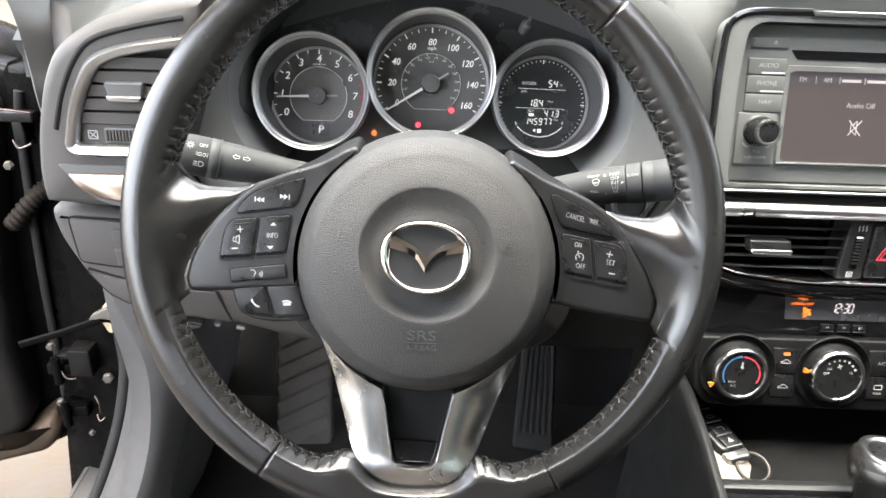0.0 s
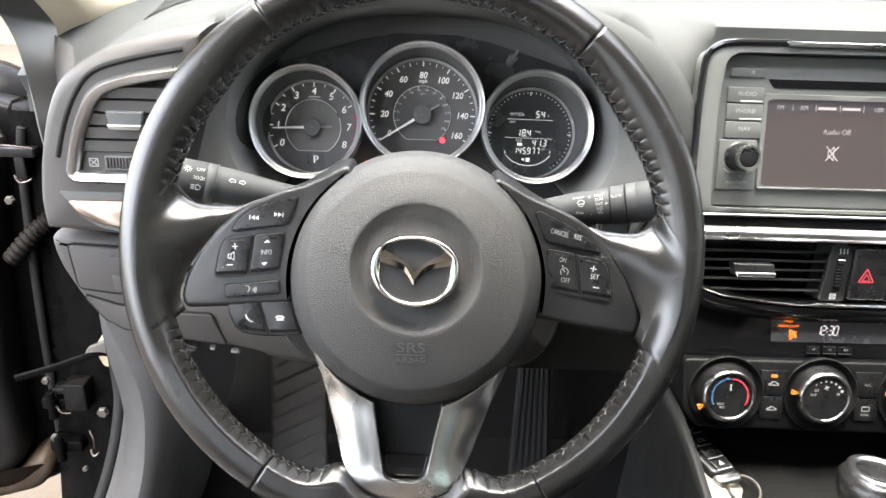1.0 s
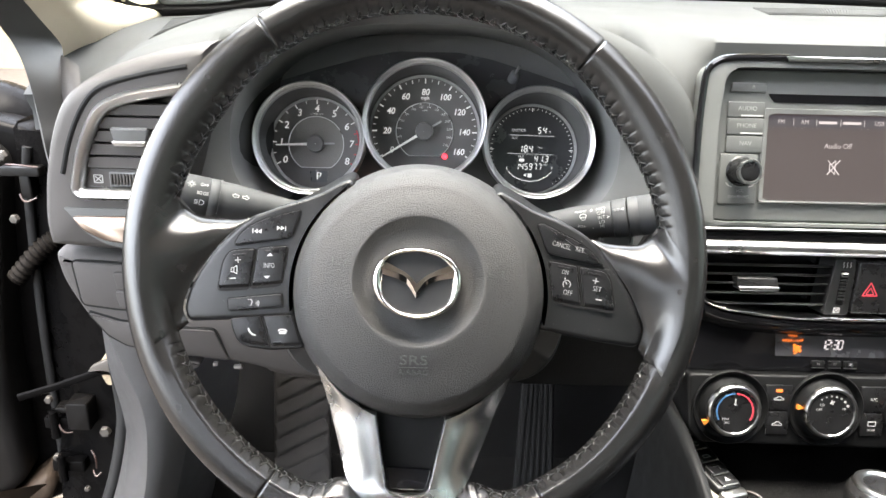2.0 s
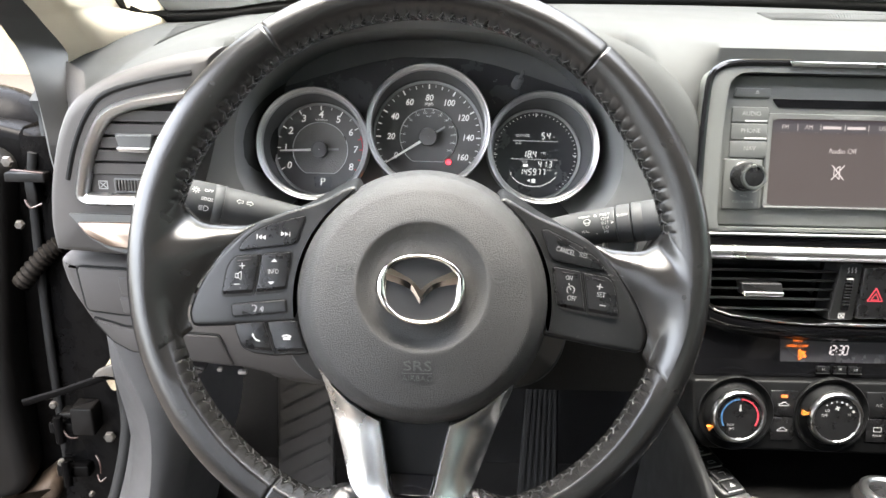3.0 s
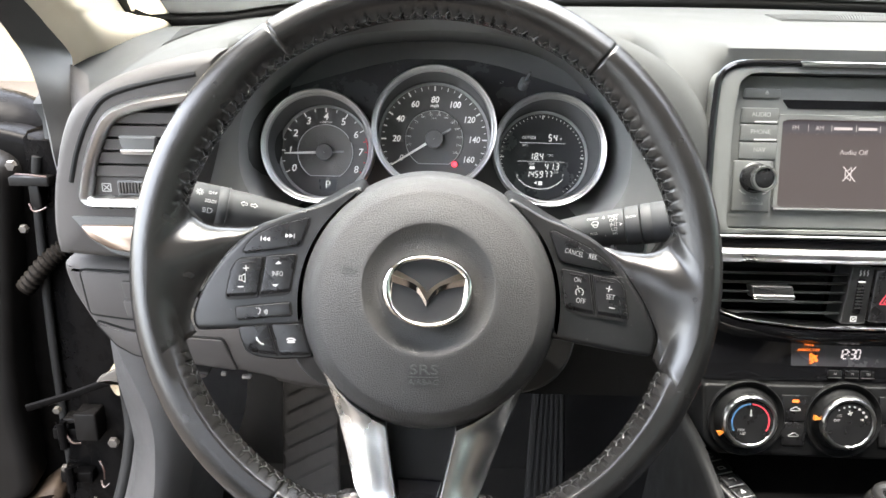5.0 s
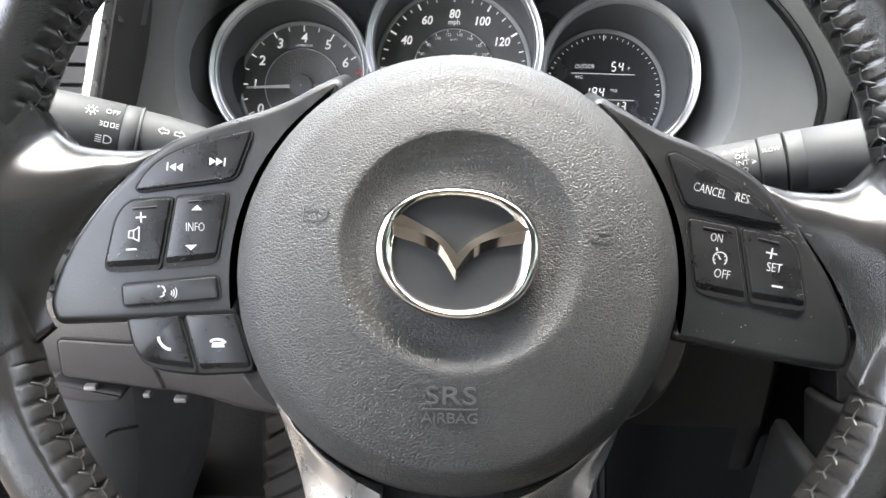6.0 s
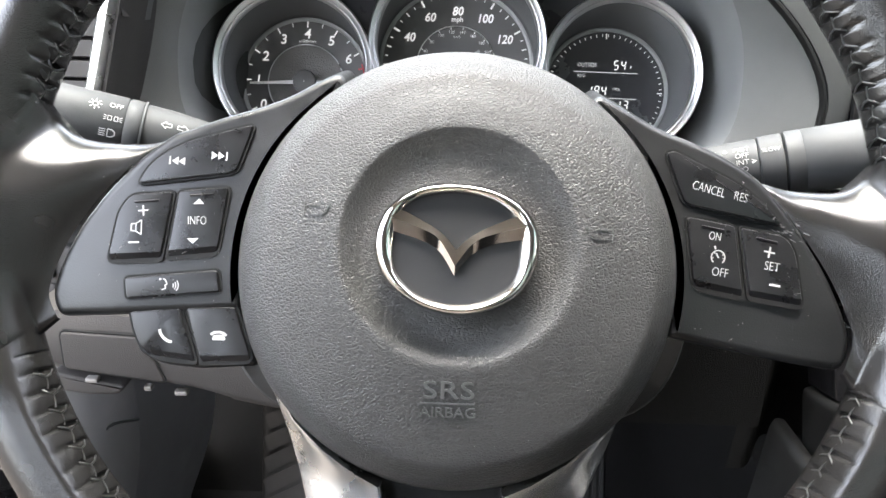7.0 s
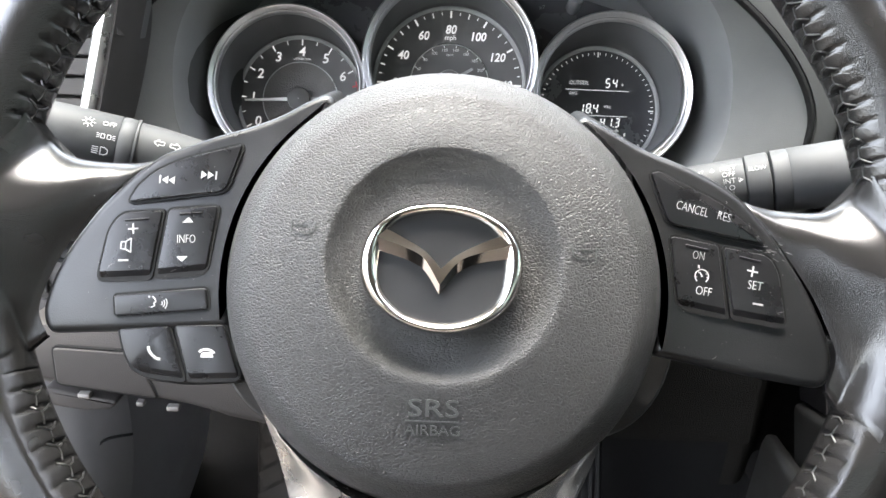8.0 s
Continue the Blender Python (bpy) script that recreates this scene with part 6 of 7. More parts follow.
haz = thing("hazard_switch", STACK, "black hazard switch with a red triangle", "switch")
bm = B()
slab(bm, rounded(mm([(94, -82), (128, -82), (123, -129), (89.5, -129)]), 0.003), -0.02, 0.0015, 0.0015)
hk = part("key", bm, BUTTON, haz)
bm = B()
for s, w in ((0.80, 0.0009), (0.42, 0.0006)):
    pts = [(105 - 8.5 * s, -113 + 3 * (1 - s)), (105 + 8.5 * s, -113 + 3 * (1 - s)), (105.6, -113 + 15 * s + (0.5 - s * 0.5) * 5)]
    stroke(bm, mm(pts + pts[:1]), w, 0.0013, 0.0018)
part("triangle", bm, RED_PRINT, hk, "red triangle")
bm = B()
slab(bm, rounded(mm([(130, -80), (330, -80), (330, -131), (125, -131)]), 0.003), -0.04, -0.004, 0.001)
part("blank", bm, PIANO, haz)

# gloss panel with the clock
clock = thing("clock_panel", STACK, "gloss black panel with clock and airbag light", "clock")
bm = B()
rows = []
for d, z in ((0.0, 0.0035), (-0.006, 0.0030), (-0.012, -0.004), (-0.016, -0.0105)):
    rows.append([Vector((p.x, p.y - 0.004 + d, z)) for p in lipc])
sheet(bm, rows)
part("brow", bm, PIANO, clock, "gloss black brow", 60)
bm = B()
slab(bm, rounded(mm([(-56, -136), (330, -136), (330, -188), (-50, -188)]), 0.003), -0.05, -0.0105, 0.001)
part("panel", bm, PIANO, clock, "gloss black panel")
bm = B()
slab(bm, rounded(mm([(28, -151), (180, -151), (180, -173), (29, -173)]), 0.001), -0.012, -0.0100)
win = part("window", bm, LCDFACE, clock, "dark display window")
letters("PASS", 0.0440, -0.1533, -0.0099, 0.0030, win, AMBER_GLOW, shear=0.1, bold=-0.03)
letters("AIRBAG OFF", 0.0440, -0.1581, -0.0099, 0.0028, win, AMBER_GLOW, shear=0.1, sx=0.95, bold=-0.03)
bm = B()
for x, y, r in ((46.5, -162.5, 1.5), (49.5, -164.5, 1.9), (51.5, -167.5, 1.6)):
    slab(bm, mm(arc(x, y, r, 0, 360, 10)[:-1]), -0.0101, -0.0097)
stroke(bm, mm([(45.5, -164.5), (49.0, -168.8), (46.0, -170.8)]), 0.0013, -0.0101, -0.0097)
stroke(bm, mm([(45, -168.5), (52.5, -163)]), 0.0007, -0.0101, -0.0097)
part("belt_mark", bm, AMBER_GLOW, win, "amber passenger airbag mark")
bm = B()
digits(bm, "12:30", 0.0705, -0.1655, -0.0100, 0.0084, 0.0047, w=0.13, slant=0.14)
part("time", bm, CLOCK_GLOW, win, "white clock figures")
for s, x in (("H", 69), ("M", 84.5), (":00", 99)):
    bm = B()
    slab(bm, rounded(mm([(x - 6, -176.5), (x + 6, -176.5), (x + 6, -183), (x - 6, -183)]), 0.0008), -0.012, -0.0082, 0.0006)
    k = part("key", bm, BUTTON, clock)
    letters(s, x / 1000, -0.1795, -0.0082, 0.0026, k, GREYPRINT)
    bm = B()
    block(bm, ((x - 6) / 1000, -0.1834, -0.0090), ((x + 6) / 1000, -0.1828, -0.0080))
    part("edge_line", bm, SILVER, k)

# climate controls
hv = thing("climate_panel", STACK, "dark grey climate panel with three turning knobs", "climate control")
HV = rounded(mm([(-54, -188.5), (330, -188.5), (330, -256), (127, -257.5), (-39, -254.5), (-50, -243)]), 0.006)
bm = B()
slab(bm, HV, -0.05, 0.0, 0.003)
part("panel", bm, PANEL, hv, "dark grey panel")
for i, cx in enumerate((-0.0135, 0.0745, 0.1625)):
    at = (cx, -0.2195, 0)
    bm = B()
    lathe(bm, [(0.0350, -0.002), (0.0350, 0.0022), (0.0342, 0.0034), (0.0328, 0.0030), (0.0315, 0.0005), (0.0290, -0.0005), (0.0275, 0.0015), (0.0262, 0.0060), (0.0250, 0.0085)], 72, at)
    collar = part("knob_collar", bm, PANEL, hv, "black round collar", 50)
    bm = B()
    n = 96
    rows = []
    for r, z in ((0.0252, 0.004), (0.0249, 0.0095), (0.0241, 0.0128), (0.0228, 0.0138), (0.0212, 0.0137), (0.0204, 0.0122)):
        rows.append([(at[0] + (r - (0.0005 if j % 12 < 2 and 0.009 < z < 0.0135 else 0)) * math.cos(2 * math.pi * j / n), at[1] + (r - (0.0005 if j % 12 < 2 and 0.009 < z < 0.0135 else 0)) * math.sin(2 * math.pi * j / n), z) for j in range(n)])
    sheet(bm, rows, close_u=True)
    part("knob_ring", bm, KNOBRING, collar, "knurled satin chrome ring", 40)
    bm = B()
    disc(bm, 0.0208, 0.0124, 48, at)
    part("knob_face", bm, BUTTON, collar)
    bm = B()
    if i == 0:
        stroke(bm, arc(*at[:2], 0.0165, 92, 210, 24), 0.0014, 0.0124, 0.0129)
        part("cold_scale", bm, BLUE_PRINT, collar)
        bm = B()
        stroke(bm, arc(*at[:2], 0.0165, 88, -30, 24), 0.0014, 0.0124, 0.0129)
        part("warm_scale", bm, RED_PRINT, collar)
        letters("MAX", at[0] - 0.008, at[1] - 0.0075, 0.0125, 0.0022, collar, GREYPRINT)
        letters("A/C", at[0] - 0.0065, at[1] - 0.0110, 0.0125, 0.0022, collar, GREYPRINT)
        bm = B()
        block(bm, (at[0] - 0.0006, at[1] + 0.0065, 0.0124), (at[0] + 0.0006, at[1] + 0.0115, 0.0129))
        slab(bm, arc(at[0], at[1] + 0.0065, 0.0012, 0, 360, 10)[:-1], 0.0124, 0.0129)
        part("heat_mark", bm, PAINTWHITE, collar)
    elif i == 1:
        for a, s in ((165, "OFF"), (140, "LO"), (20, "HI")):
            letters(s, at[0] + 0.0118 * math.cos(radians(a)), at[1] + 0.0118 * math.sin(radians(a)), 0.0125, 0.0026, collar, PAINTWHITE, sx=0.9)
        for k, a in enumerate(range(128, 24, -17)):
            slab(bm, arc(at[0] + 0.0160 * math.cos(radians(a)), at[1] + 0.0160 * math.sin(radians(a)), 0.0007 + 0.0001 * k, 0, 360, 8)[:-1], 0.0124, 0.0128)
        for k in range(4):
            a = k * math.pi / 2 + 0.4
            bar2(bm, (at[0], at[1] + 0.010), (at[0] + 0.0022 * math.cos(a), at[1] + 0.010 + 0.0022 * math.sin(a)), 0.0011, 0.0124, 0.0128)
        part("fan_mark", bm, PAINTWHITE, collar)
    else:
        for a in (30, 90, 150, 210):
            stroke(bm, arc(at[0] + 0.013 * math.cos(radians(a)), at[1] + 0.013 * math.sin(radians(a)), 0.0018, 0, 360, 8), 0.0005, 0.0124, 0.0128)
        part("air_mark", bm, PAINTWHITE, collar)
    a = 205 if i == 0 else 172
    bm = B()
    p = Vector((at[0] + 0.0268 * math.cos(radians(a)), at[1] + 0.0268 * math.sin(radians(a))))
    d = Vector((math.cos(radians(a)), math.sin(radians(a))))
    nn = Vector((-d.y, d.x))
    slab(bm, [p - d * 0.004, p + d * 0.003 + nn * 0.0022, p + d * 0.003 - nn * 0.0022], 0.0060, 0.0102)
    part("pointer", bm, ORANGE_PRINT, collar, "orange pointer")
for cx in (0.0305, 0.1185):
    for y0, y1 in ((-0.1975, -0.2215), (-0.2228, -0.2445)):
        bm = B()
        slab(bm, [(cx - 0.0125, y0), (cx + 0.0125, y0), (cx + 0.0100, y1), (cx - 0.0100, y1)], -0.004, 0.0016, 0.0008)
        k = part("key", bm, BUTTON, hv, "black wedge key")
        bm = B()
        if cx < 0.05:
            c = (cx * 1000, (y0 + y1) * 500 - 1)
            stroke(bm, mm([(c[0] - 4.5, c[1] - 1), (c[0] - 4, c[1] + 0.6), (c[0] - 2.2, c[1] + 0.8), (c[0] - 1, c[1] + 2.2), (c[0] + 1.6, c[1] + 2.2), (c[0] + 2.8, c[1] + 0.8), (c[0] + 4.4, c[1] + 0.3), (c[0] + 4.5, c[1] - 1), (c[0] - 4.5, c[1] - 1)]), 0.0006, 0.0014, 0.0019)
            part("car_mark", bm, GREYPRINT, k)
            if y0 > -0.21:
                bm = B()
                slab(bm, rounded(mm([(c[0] - 3, c[1] + 9.2), (c[0] + 3, c[1] + 9.2), (c[0] + 3, c[1] + 6.4), (c[0] - 3, c[1] + 6.4)]), 0.0008), 0.0012, 0.0020)
                part("lit_bar", bm, AMBER_GLOW, k, "lit amber bar")
        elif y0 > -0.21:
            letters("A/C", cx, (y0 + y1) / 2, 0.0016, 0.0030, k, PAINTWHITE)
            bm.free()
        else:
            letters("REAR", cx, (y0 + y1) / 2 - 0.005, 0.0016, 0.0024, k, PAINTWHITE)
            c = (cx * 1000, (y0 + y1) * 500 + 1)
            stroke(bm, mm([(c[0] - 3.5, c[1] - 2), (c[0] + 3.5, c[1] - 2), (c[0] + 3.5, c[1] + 2), (c[0] - 3.5, c[1] + 2), (c[0] - 3.5, c[1] - 2)]), 0.0006, 0.0014, 0.0019)
            part("defrost_mark", bm, GREYPRINT, k)

# passenger side of the dash: a plain fascia that carries on from the stack
bm = B()
block(bm, (0.520, 0.215, 0.62), (1.08, 0.29, 0.985), 0.012)
tagged(part("passenger_fascia", bm, DASH, None), "plain grey fascia on the passenger side", "fascia", "", "structure")

# ---- centre console, cubby, keys and shifter ----
console = thing("centre_console", I, "dark grey centre console with an open cubby", "console")
bm = B()
prof = [(0.245, 0.668), (0.16, 0.669), (0.104, 0.660), (0.05, 0.645), (-0.10, 0.615), (-0.60, 0.60)]
rows = [[(0.228 + 0.010 * t ** 2 - 0.02 * (1 - t), y, 0.30 + (z - 0.30) * t) for t in (0, 0.2, 0.4, 0.6, 0.8, 0.93, 0.98)] + [(0.2395, y, z - 0.001), (0.2425, y, z), (0.247, y, z - 0.001), (0.248, y, z - 0.006), (0.248, y, 0.585)] for y, z in prof]
sheet(bm, rows)
part("side_panel", bm, PANEL, console, "dark grey side panel", 60)
bm = B()
slab(bm, [(0.245, -0.60), (0.52, -0.60), (0.52, 0.095), (0.245, 0.095)], 0.56, lambda x, y: 0.612 + 0.0 * y, 0.004)
part("top_plate", bm, PIANO, console, "gloss black top plate")
bm = B()
block(bm, (0.247, 0.090, 0.604), (0.52, 0.104, 0.618), 0.004)
part("cubby_lip", bm, SPOKE, console)
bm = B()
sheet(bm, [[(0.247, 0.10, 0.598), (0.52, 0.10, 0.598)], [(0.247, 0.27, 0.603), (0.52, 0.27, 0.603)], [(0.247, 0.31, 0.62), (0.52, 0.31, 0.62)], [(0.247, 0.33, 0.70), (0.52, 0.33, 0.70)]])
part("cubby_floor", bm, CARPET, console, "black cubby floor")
bm = B()
block(bm, (0.515, -0.60, 0.30), (0.54, 0.33, 0.668), 0.004)
part("far_wall", bm, PANEL, console)

shift = thing("gear_lever", pose(0.380, 0.062, 0.615, -8, 0, 0), "black leather gear lever with a chrome ring on top", "gear lever")
bm = B()
lathe(bm, [(0.024, 0.0), (0.020, 0.010), (0.021, 0.022), (0.0265, 0.036), (0.0285, 0.046), (0.0275, 0.055), (0.0235, 0.0605), (0.0205, 0.0620), (0.0003, 0.0622)], 40, sy=1.15)
part("knob", bm, LEATHER, shift, "black leather knob", 60)
bm = B()
lathe(bm, [(0.0235, 0.0600), (0.0228, 0.0632), (0.0200, 0.0645), (0.0172, 0.0640), (0.0160, 0.0622)], 48, sy=1.15)
part("ring", bm, KNOBRING, shift, "satin chrome ring", 60)
bm = B()
lathe(bm, [(0.0163, 0.0622), (0.012, 0.0638), (0.0003, 0.0642)], 40, sy=1.15)
part("cap", bm, BUTTON, shift, "gloss black cap")

keys = thing("car_keys", pose(0.280, 0.165, 0.606, 12, 4, 24), "black car key fob with steel ring and paper tag", "keys")
bm = B()
slab(bm, rounded(mm([(-17, 44), (-12, 50), (12, 50), (17, 44), (15, -22), (-15, -22)]), 0.008, 4), 0.0, lambda x, y: 0.013 + 0.003 * math.cos(x * 80), 0.004)
fob = part("fob", bm, BUTTON, keys, "black plastic key fob")
bm = B()
slab(bm, rounded(mm([(-15, -20), (15, -20), (13, -31), (-13, -31)]), 0.004), 0.002, 0.014, 0.003)
part("fob_end", bm, SILVER, keys, "bright metal fob end")
for y in (34, 18, 2, -12):
    bm = B()
    slab(bm, rounded(mm([(-10, y + 6), (10, y + 6), (9, y - 6), (-9, y - 6)]), 0.003), 0.012, 0.0172, 0.0012)
    k = part("fob_key", bm, SPOKE, fob)
    bm = B()
    if y == 34:
        stroke(bm, mm(arc(0, y, 2.6, 30, 330, 10)), 0.0007, 0.0171, 0.0176)
    elif y == 18:
        stroke(bm, mm([(-4, y - 2), (-4, y + 1), (2, y + 1), (4, y - 2), (-4, y - 2)]), 0.0007, 0.0171, 0.0176)
    elif y == 2:
        stroke(bm, mm([(-3, y + 2), (3, y + 2), (3, y - 2)]), 0.0007, 0.0171, 0.0176)
    else:
        slab(bm, mm([(-3, y - 2), (3, y - 2), (0, y + 3)]), 0.0171, 0.0175)
    bar2(bm, (-0.009, y / 1000 - 0.0062), (0.009, y / 1000 - 0.0062), 0.0006, 0.0155, 0.0168)
    part("mark", bm, GREYPRINT, k)
bm = B()
tube(bm, [(0.008 + 0.0145 * math.cos(a), -0.040 + 0.0145 * math.sin(a), 0.010 + 0.003 * math.sin(a + 1)) for a in np.linspace(0, 2 * math.pi, 41)[:-1]], 0.0014, 8, closed=True)
part("ring", bm, STEEL, keys, "steel split ring")
bm = B()
sheet(bm, [[(-0.034 + 0.05 * u, -0.010 - 0.052 * v, 0.004 + 0.004 * math.sin(3 * u + 2 * v)) for u in np.linspace(0, 1, 8)] for v in np.linspace(0, 1, 8)])
tag_ = part("paper_tag", bm, PAPER, keys, "crumpled cream paper tag")
sol = tag_.modifiers.new("thickness", "SOLIDIFY")
sol.thickness = 0.0006
for k, (x, y) in enumerate(((-0.004, -0.062), (0.018, -0.070))):
    bm = B()
    slab(bm, rounded([(x - 0.008, y + 0.010), (x + 0.008, y + 0.010), (x + 0.004, y - 0.014), (x - 0.004, y - 0.014)], 0.004), 0.002 + k * 0.003, 0.0042 + k * 0.003, 0.0006)
    part("key_blade", bm, STEEL, keys, "steel key")

# ---- footwell: foot rest and accelerator ----
rest = thing("foot_rest", pose(-0.188, 0.56, 0.395, 62, 0, 4), "grey rubber foot rest with slanting ribs", "foot rest")
bm = B()
slab(bm, rounded(mm([(-44, 115), (40, 118), (46, -112), (-38, -112)]), 0.016, 5), -0.015, 0.0, 0.005)
part("pad", bm, PEDAL, rest)
for i in range(8):
    bm = B()
    y = -95 + i * 26
    bar2(bm, (-0.036, (y - 12) / 1000), (0.038, (y + 22) / 1000), 0.0185, -0.002, 0.002)
    part("rib", bm, PEDAL, rest)
acc = thing("accelerator_pedal", pose(0.170, 0.56, 0.400, 62, 0, -6), "black accelerator pedal with upright ribs", "pedal")
bm = B()
slab(bm, rounded(mm([(-24, 115), (22, 115), (31, -112), (-31, -112)]), 0.012, 5), -0.012, 0.0, 0.004)
part("pad", bm, PEDALDARK, acc)
for i in range(6):
    bm = B()
    x = -20 + 8 * i
    bar2(bm, (x * 0.85 / 1000, 0.100), (x * 1.2 / 1000, -0.085), 0.004, -0.002, 0.0035)
    part("rib", bm, PEDALDARK, acc)
hinge_ = thing("pedal_bracket", I, "black bracket above the pedals", "bracket")
bm = B()
tube(bm, [(0.15, 0.60, 0.50), (0.14, 0.66, 0.60), (0.12, 0.70, 0.70)], 0.012, 8)
part("arm", bm, RUBBER, hinge_)

# ---- door opening: kick trim, seal, body pillar, open door ----
trim_ = thing("kick_trim", I, "dark grey kick trim beside the footwell", "trim panel")
c0 = [(-0.372, 0.40, 0.70), (-0.380, 0.40, 0.62), (-0.378, 0.40, 0.55), (-0.376, 0.39, 0.50), (-0.392, 0.37, 0.42), (-0.425, 0.34, 0.33), (-0.45, 0.28, 0.29), (-0.455, -0.6, 0.285)]
c1 = [(-0.318, 0.25, 0.71), (-0.306, 0.25, 0.67), (-0.292, 0.25, 0.62), (-0.292, 0.25, 0.57), (-0.304, 0.25, 0.50), (-0.330, 0.24, 0.42), (-0.37, 0.20, 0.33), (-0.38, -0.6, 0.32)]
c2 = [(-0.280, 0.30, 0.71), (-0.262, 0.30, 0.67), (-0.258, 0.30, 0.62), (-0.262, 0.30, 0.57), (-0.278, 0.30, 0.50), (-0.300, 0.29, 0.42), (-0.335, 0.26, 0.30), (-0.35, -0.6, 0.30)]
c3 = [(-0.255, 0.46, 0.71), (-0.242, 0.46, 0.67), (-0.240, 0.46, 0.62), (-0.245, 0.46, 0.57), (-0.255, 0.46, 0.50), (-0.280, 0.44, 0.42), (-0.32, 0.40, 0.29), (-0.33, -0.6, 0.29)]
bm = B()
mid = [(Vector(a) + Vector(b)) / 2 + Vector((0.004, -0.035, 0.0)) for a, b in zip(c0, c1)]
sheet(bm, [spline(c, 5) for c in (c0, mid, c1)])
part("outer_panel", bm, KICK, trim_, "", 60)
bm = B()
sheet(bm, [spline(c, 5) for c in (c1, [Vector(p) + Vector((0.006, 0.004, 0)) for p in c1], [(Vector(a) + Vector(b)) / 2 + Vector((0, -0.012, 0)) for a, b in zip(c1, c2)], c2)])
part("inner_panel", bm, KICKIN, trim_, "", 60)
bm = B()
sheet(bm, [spline(c, 5) for c in (c2, c3, [Vector(p) + Vector((-0.05, 0.2, 0)) for p in c3])])
part("carpet_edge", bm, KICKIN, trim_, "dark grey inner edge", 60)
mid_ = [Vector(a).lerp(Vector(b), 0.55) + Vector((0, -0.007, 0)) for a, b in zip(c1, c2)]
bm = B()
tube(bm, spline([mid_[2] + Vector((0.02, 0.02, 0)), mid_[2], *mid_[3:6], mid_[5] + Vector((0.03, 0.0, -0.01))], 6), 0.0012, 6)
part("panel_seam", bm, RUBBER, trim_, "dark seam of an access panel")
bm = B()
tube(bm, spline([(-0.356, 0.37, 0.86), (-0.353, 0.37, 0.82), (-0.352, 0.40, 0.76)] + [Vector(p) + Vector((-0.006, 0.004, 0)) for p in c0[:7]], 6), 0.0085, 10)
tagged(part("door_seal", bm, RUBBER, None), "black rubber door seal round the opening", "seal", "", "structure")

pillar = thing("front_pillar", I, "black painted body pillar with hinges and bolts", "body pillar", kind="structure")
bm = B()
f = [(-0.335, 0.445), (-0.375, 0.452), (-0.40, 0.46), (-0.43, 0.468), (-0.47, 0.478), (-0.51, 0.49), (-0.53, 0.54), (-0.53, 0.66)]
sheet(bm, [[(x - 0.02 * max(0, (0.5 - z)) * 3, y - 0.10 * max(0, 0.5 - z), z) for x, y in f] for z in (0.20, 0.26, 0.32, 0.40, 0.48, 0.56, 0.66, 0.78, 0.82, 0.86)])
part("skin", bm, PAINT, pillar, "", 60)
for x, y, z, r in ((-0.436, 0.458, 0.450, 0.008), (-0.501, 0.450, 0.504, 0.0055), (-0.501, 0.446, 0.416, 0.0055), (-0.515, 0.470, 0.751, 0.006), (-0.516, 0.468, 0.832, 0.007), (-0.470, 0.452, 0.360, 0.004)):
    bm = B()
    lathe(bm, [(r, 0.0), (r, 0.004), (r * 0.8, 0.006), (0.0003, 0.0065)], 6)
    bolt = part("bolt", bm, STEEL, pillar, "dull bolt head")
    bolt.matrix_local = pose(x, y, z, 90)
for z in (0.47, 0.40):
    bm = B()
    block(bm, (-0.515, 0.450, z - 0.012), (-0.470, 0.478, z + 0.004), 0.004)
    h = part("hinge", bm, PAINT, pillar, "black door hinge")
    bm = B()
    lathe(bm, [(0.0003, -0.022), (0.006, -0.022), (0.006, 0.018), (0.0003, 0.019)], 14, (-0.497, 0.444, z))
    part("pin", bm, PAINT, h)
# upper hinge leaf, lower bracket and the wires that run past them
LEAF = surface("waxed_black_steel", (0.0022, 0.0020, 0.0019), 0.4, grain=300, bump=0.3, vary=0.4, patch=60, spec=0.08)
for lo, hi in (((-0.522, 0.462, 0.808), (-0.472, 0.480, 0.819)), ((-0.500, 0.464, 0.780), (-0.486, 0.482, 0.808)), ((-0.480, 0.444, 0.460), (-0.450, 0.474, 0.500)), ((-0.497, 0.448, 0.484), (-0.476, 0.470, 0.491))):
    bm = B()
    block(bm, lo, hi, 0.003)
    part("hinge_leaf", bm, LEAF, pillar, "waxed black steel hinge leaf")
WIRE = surface("red_brown_wire", (0.016, 0.0055, 0.0035), 0.5, bump=0.0, vary=0.3, patch=200)
for pts in ([(-0.512, 0.464, 0.822), (-0.495, 0.458, 0.823), (-0.474, 0.464, 0.819)], [(-0.499, 0.460, 0.786), (-0.492, 0.457, 0.777), (-0.481, 0.464, 0.780)], [(-0.494, 0.446, 0.470), (-0.484, 0.440, 0.459), (-0.474, 0.444, 0.456)], [(-0.456, 0.450, 0.424), (-0.449, 0.444, 0.414), (-0.452, 0.448, 0.396)], [(-0.458, 0.450, 0.392), (-0.452, 0.443, 0.386), (-0.446, 0.448, 0.389)]):
    bm = B()
    tube(bm, spline(pts, 5), 0.0012, 6)
    part("wire", bm, WIRE, pillar, "thin red-brown wire")
bm = B()
slab(bm, rounded([(-0.425, 0.520), (-0.400, 0.528), (-0.392, 0.560), (-0.418, 0.575), (-0.436, 0.548)], 0.006), -0.462, -0.459, m=Matrix(((1, 0, 0, 0), (0, 0, -1, 0), (0, 1, 0, 0), (0, 0, 0, 1))))
part("wax_patch", bm, surface("dusty_tan_grime", (0.30, 0.24, 0.16), 0.9, grain=200, bump=0.3, vary=0.4, patch=60), pillar, "dusty tan patch of grime")

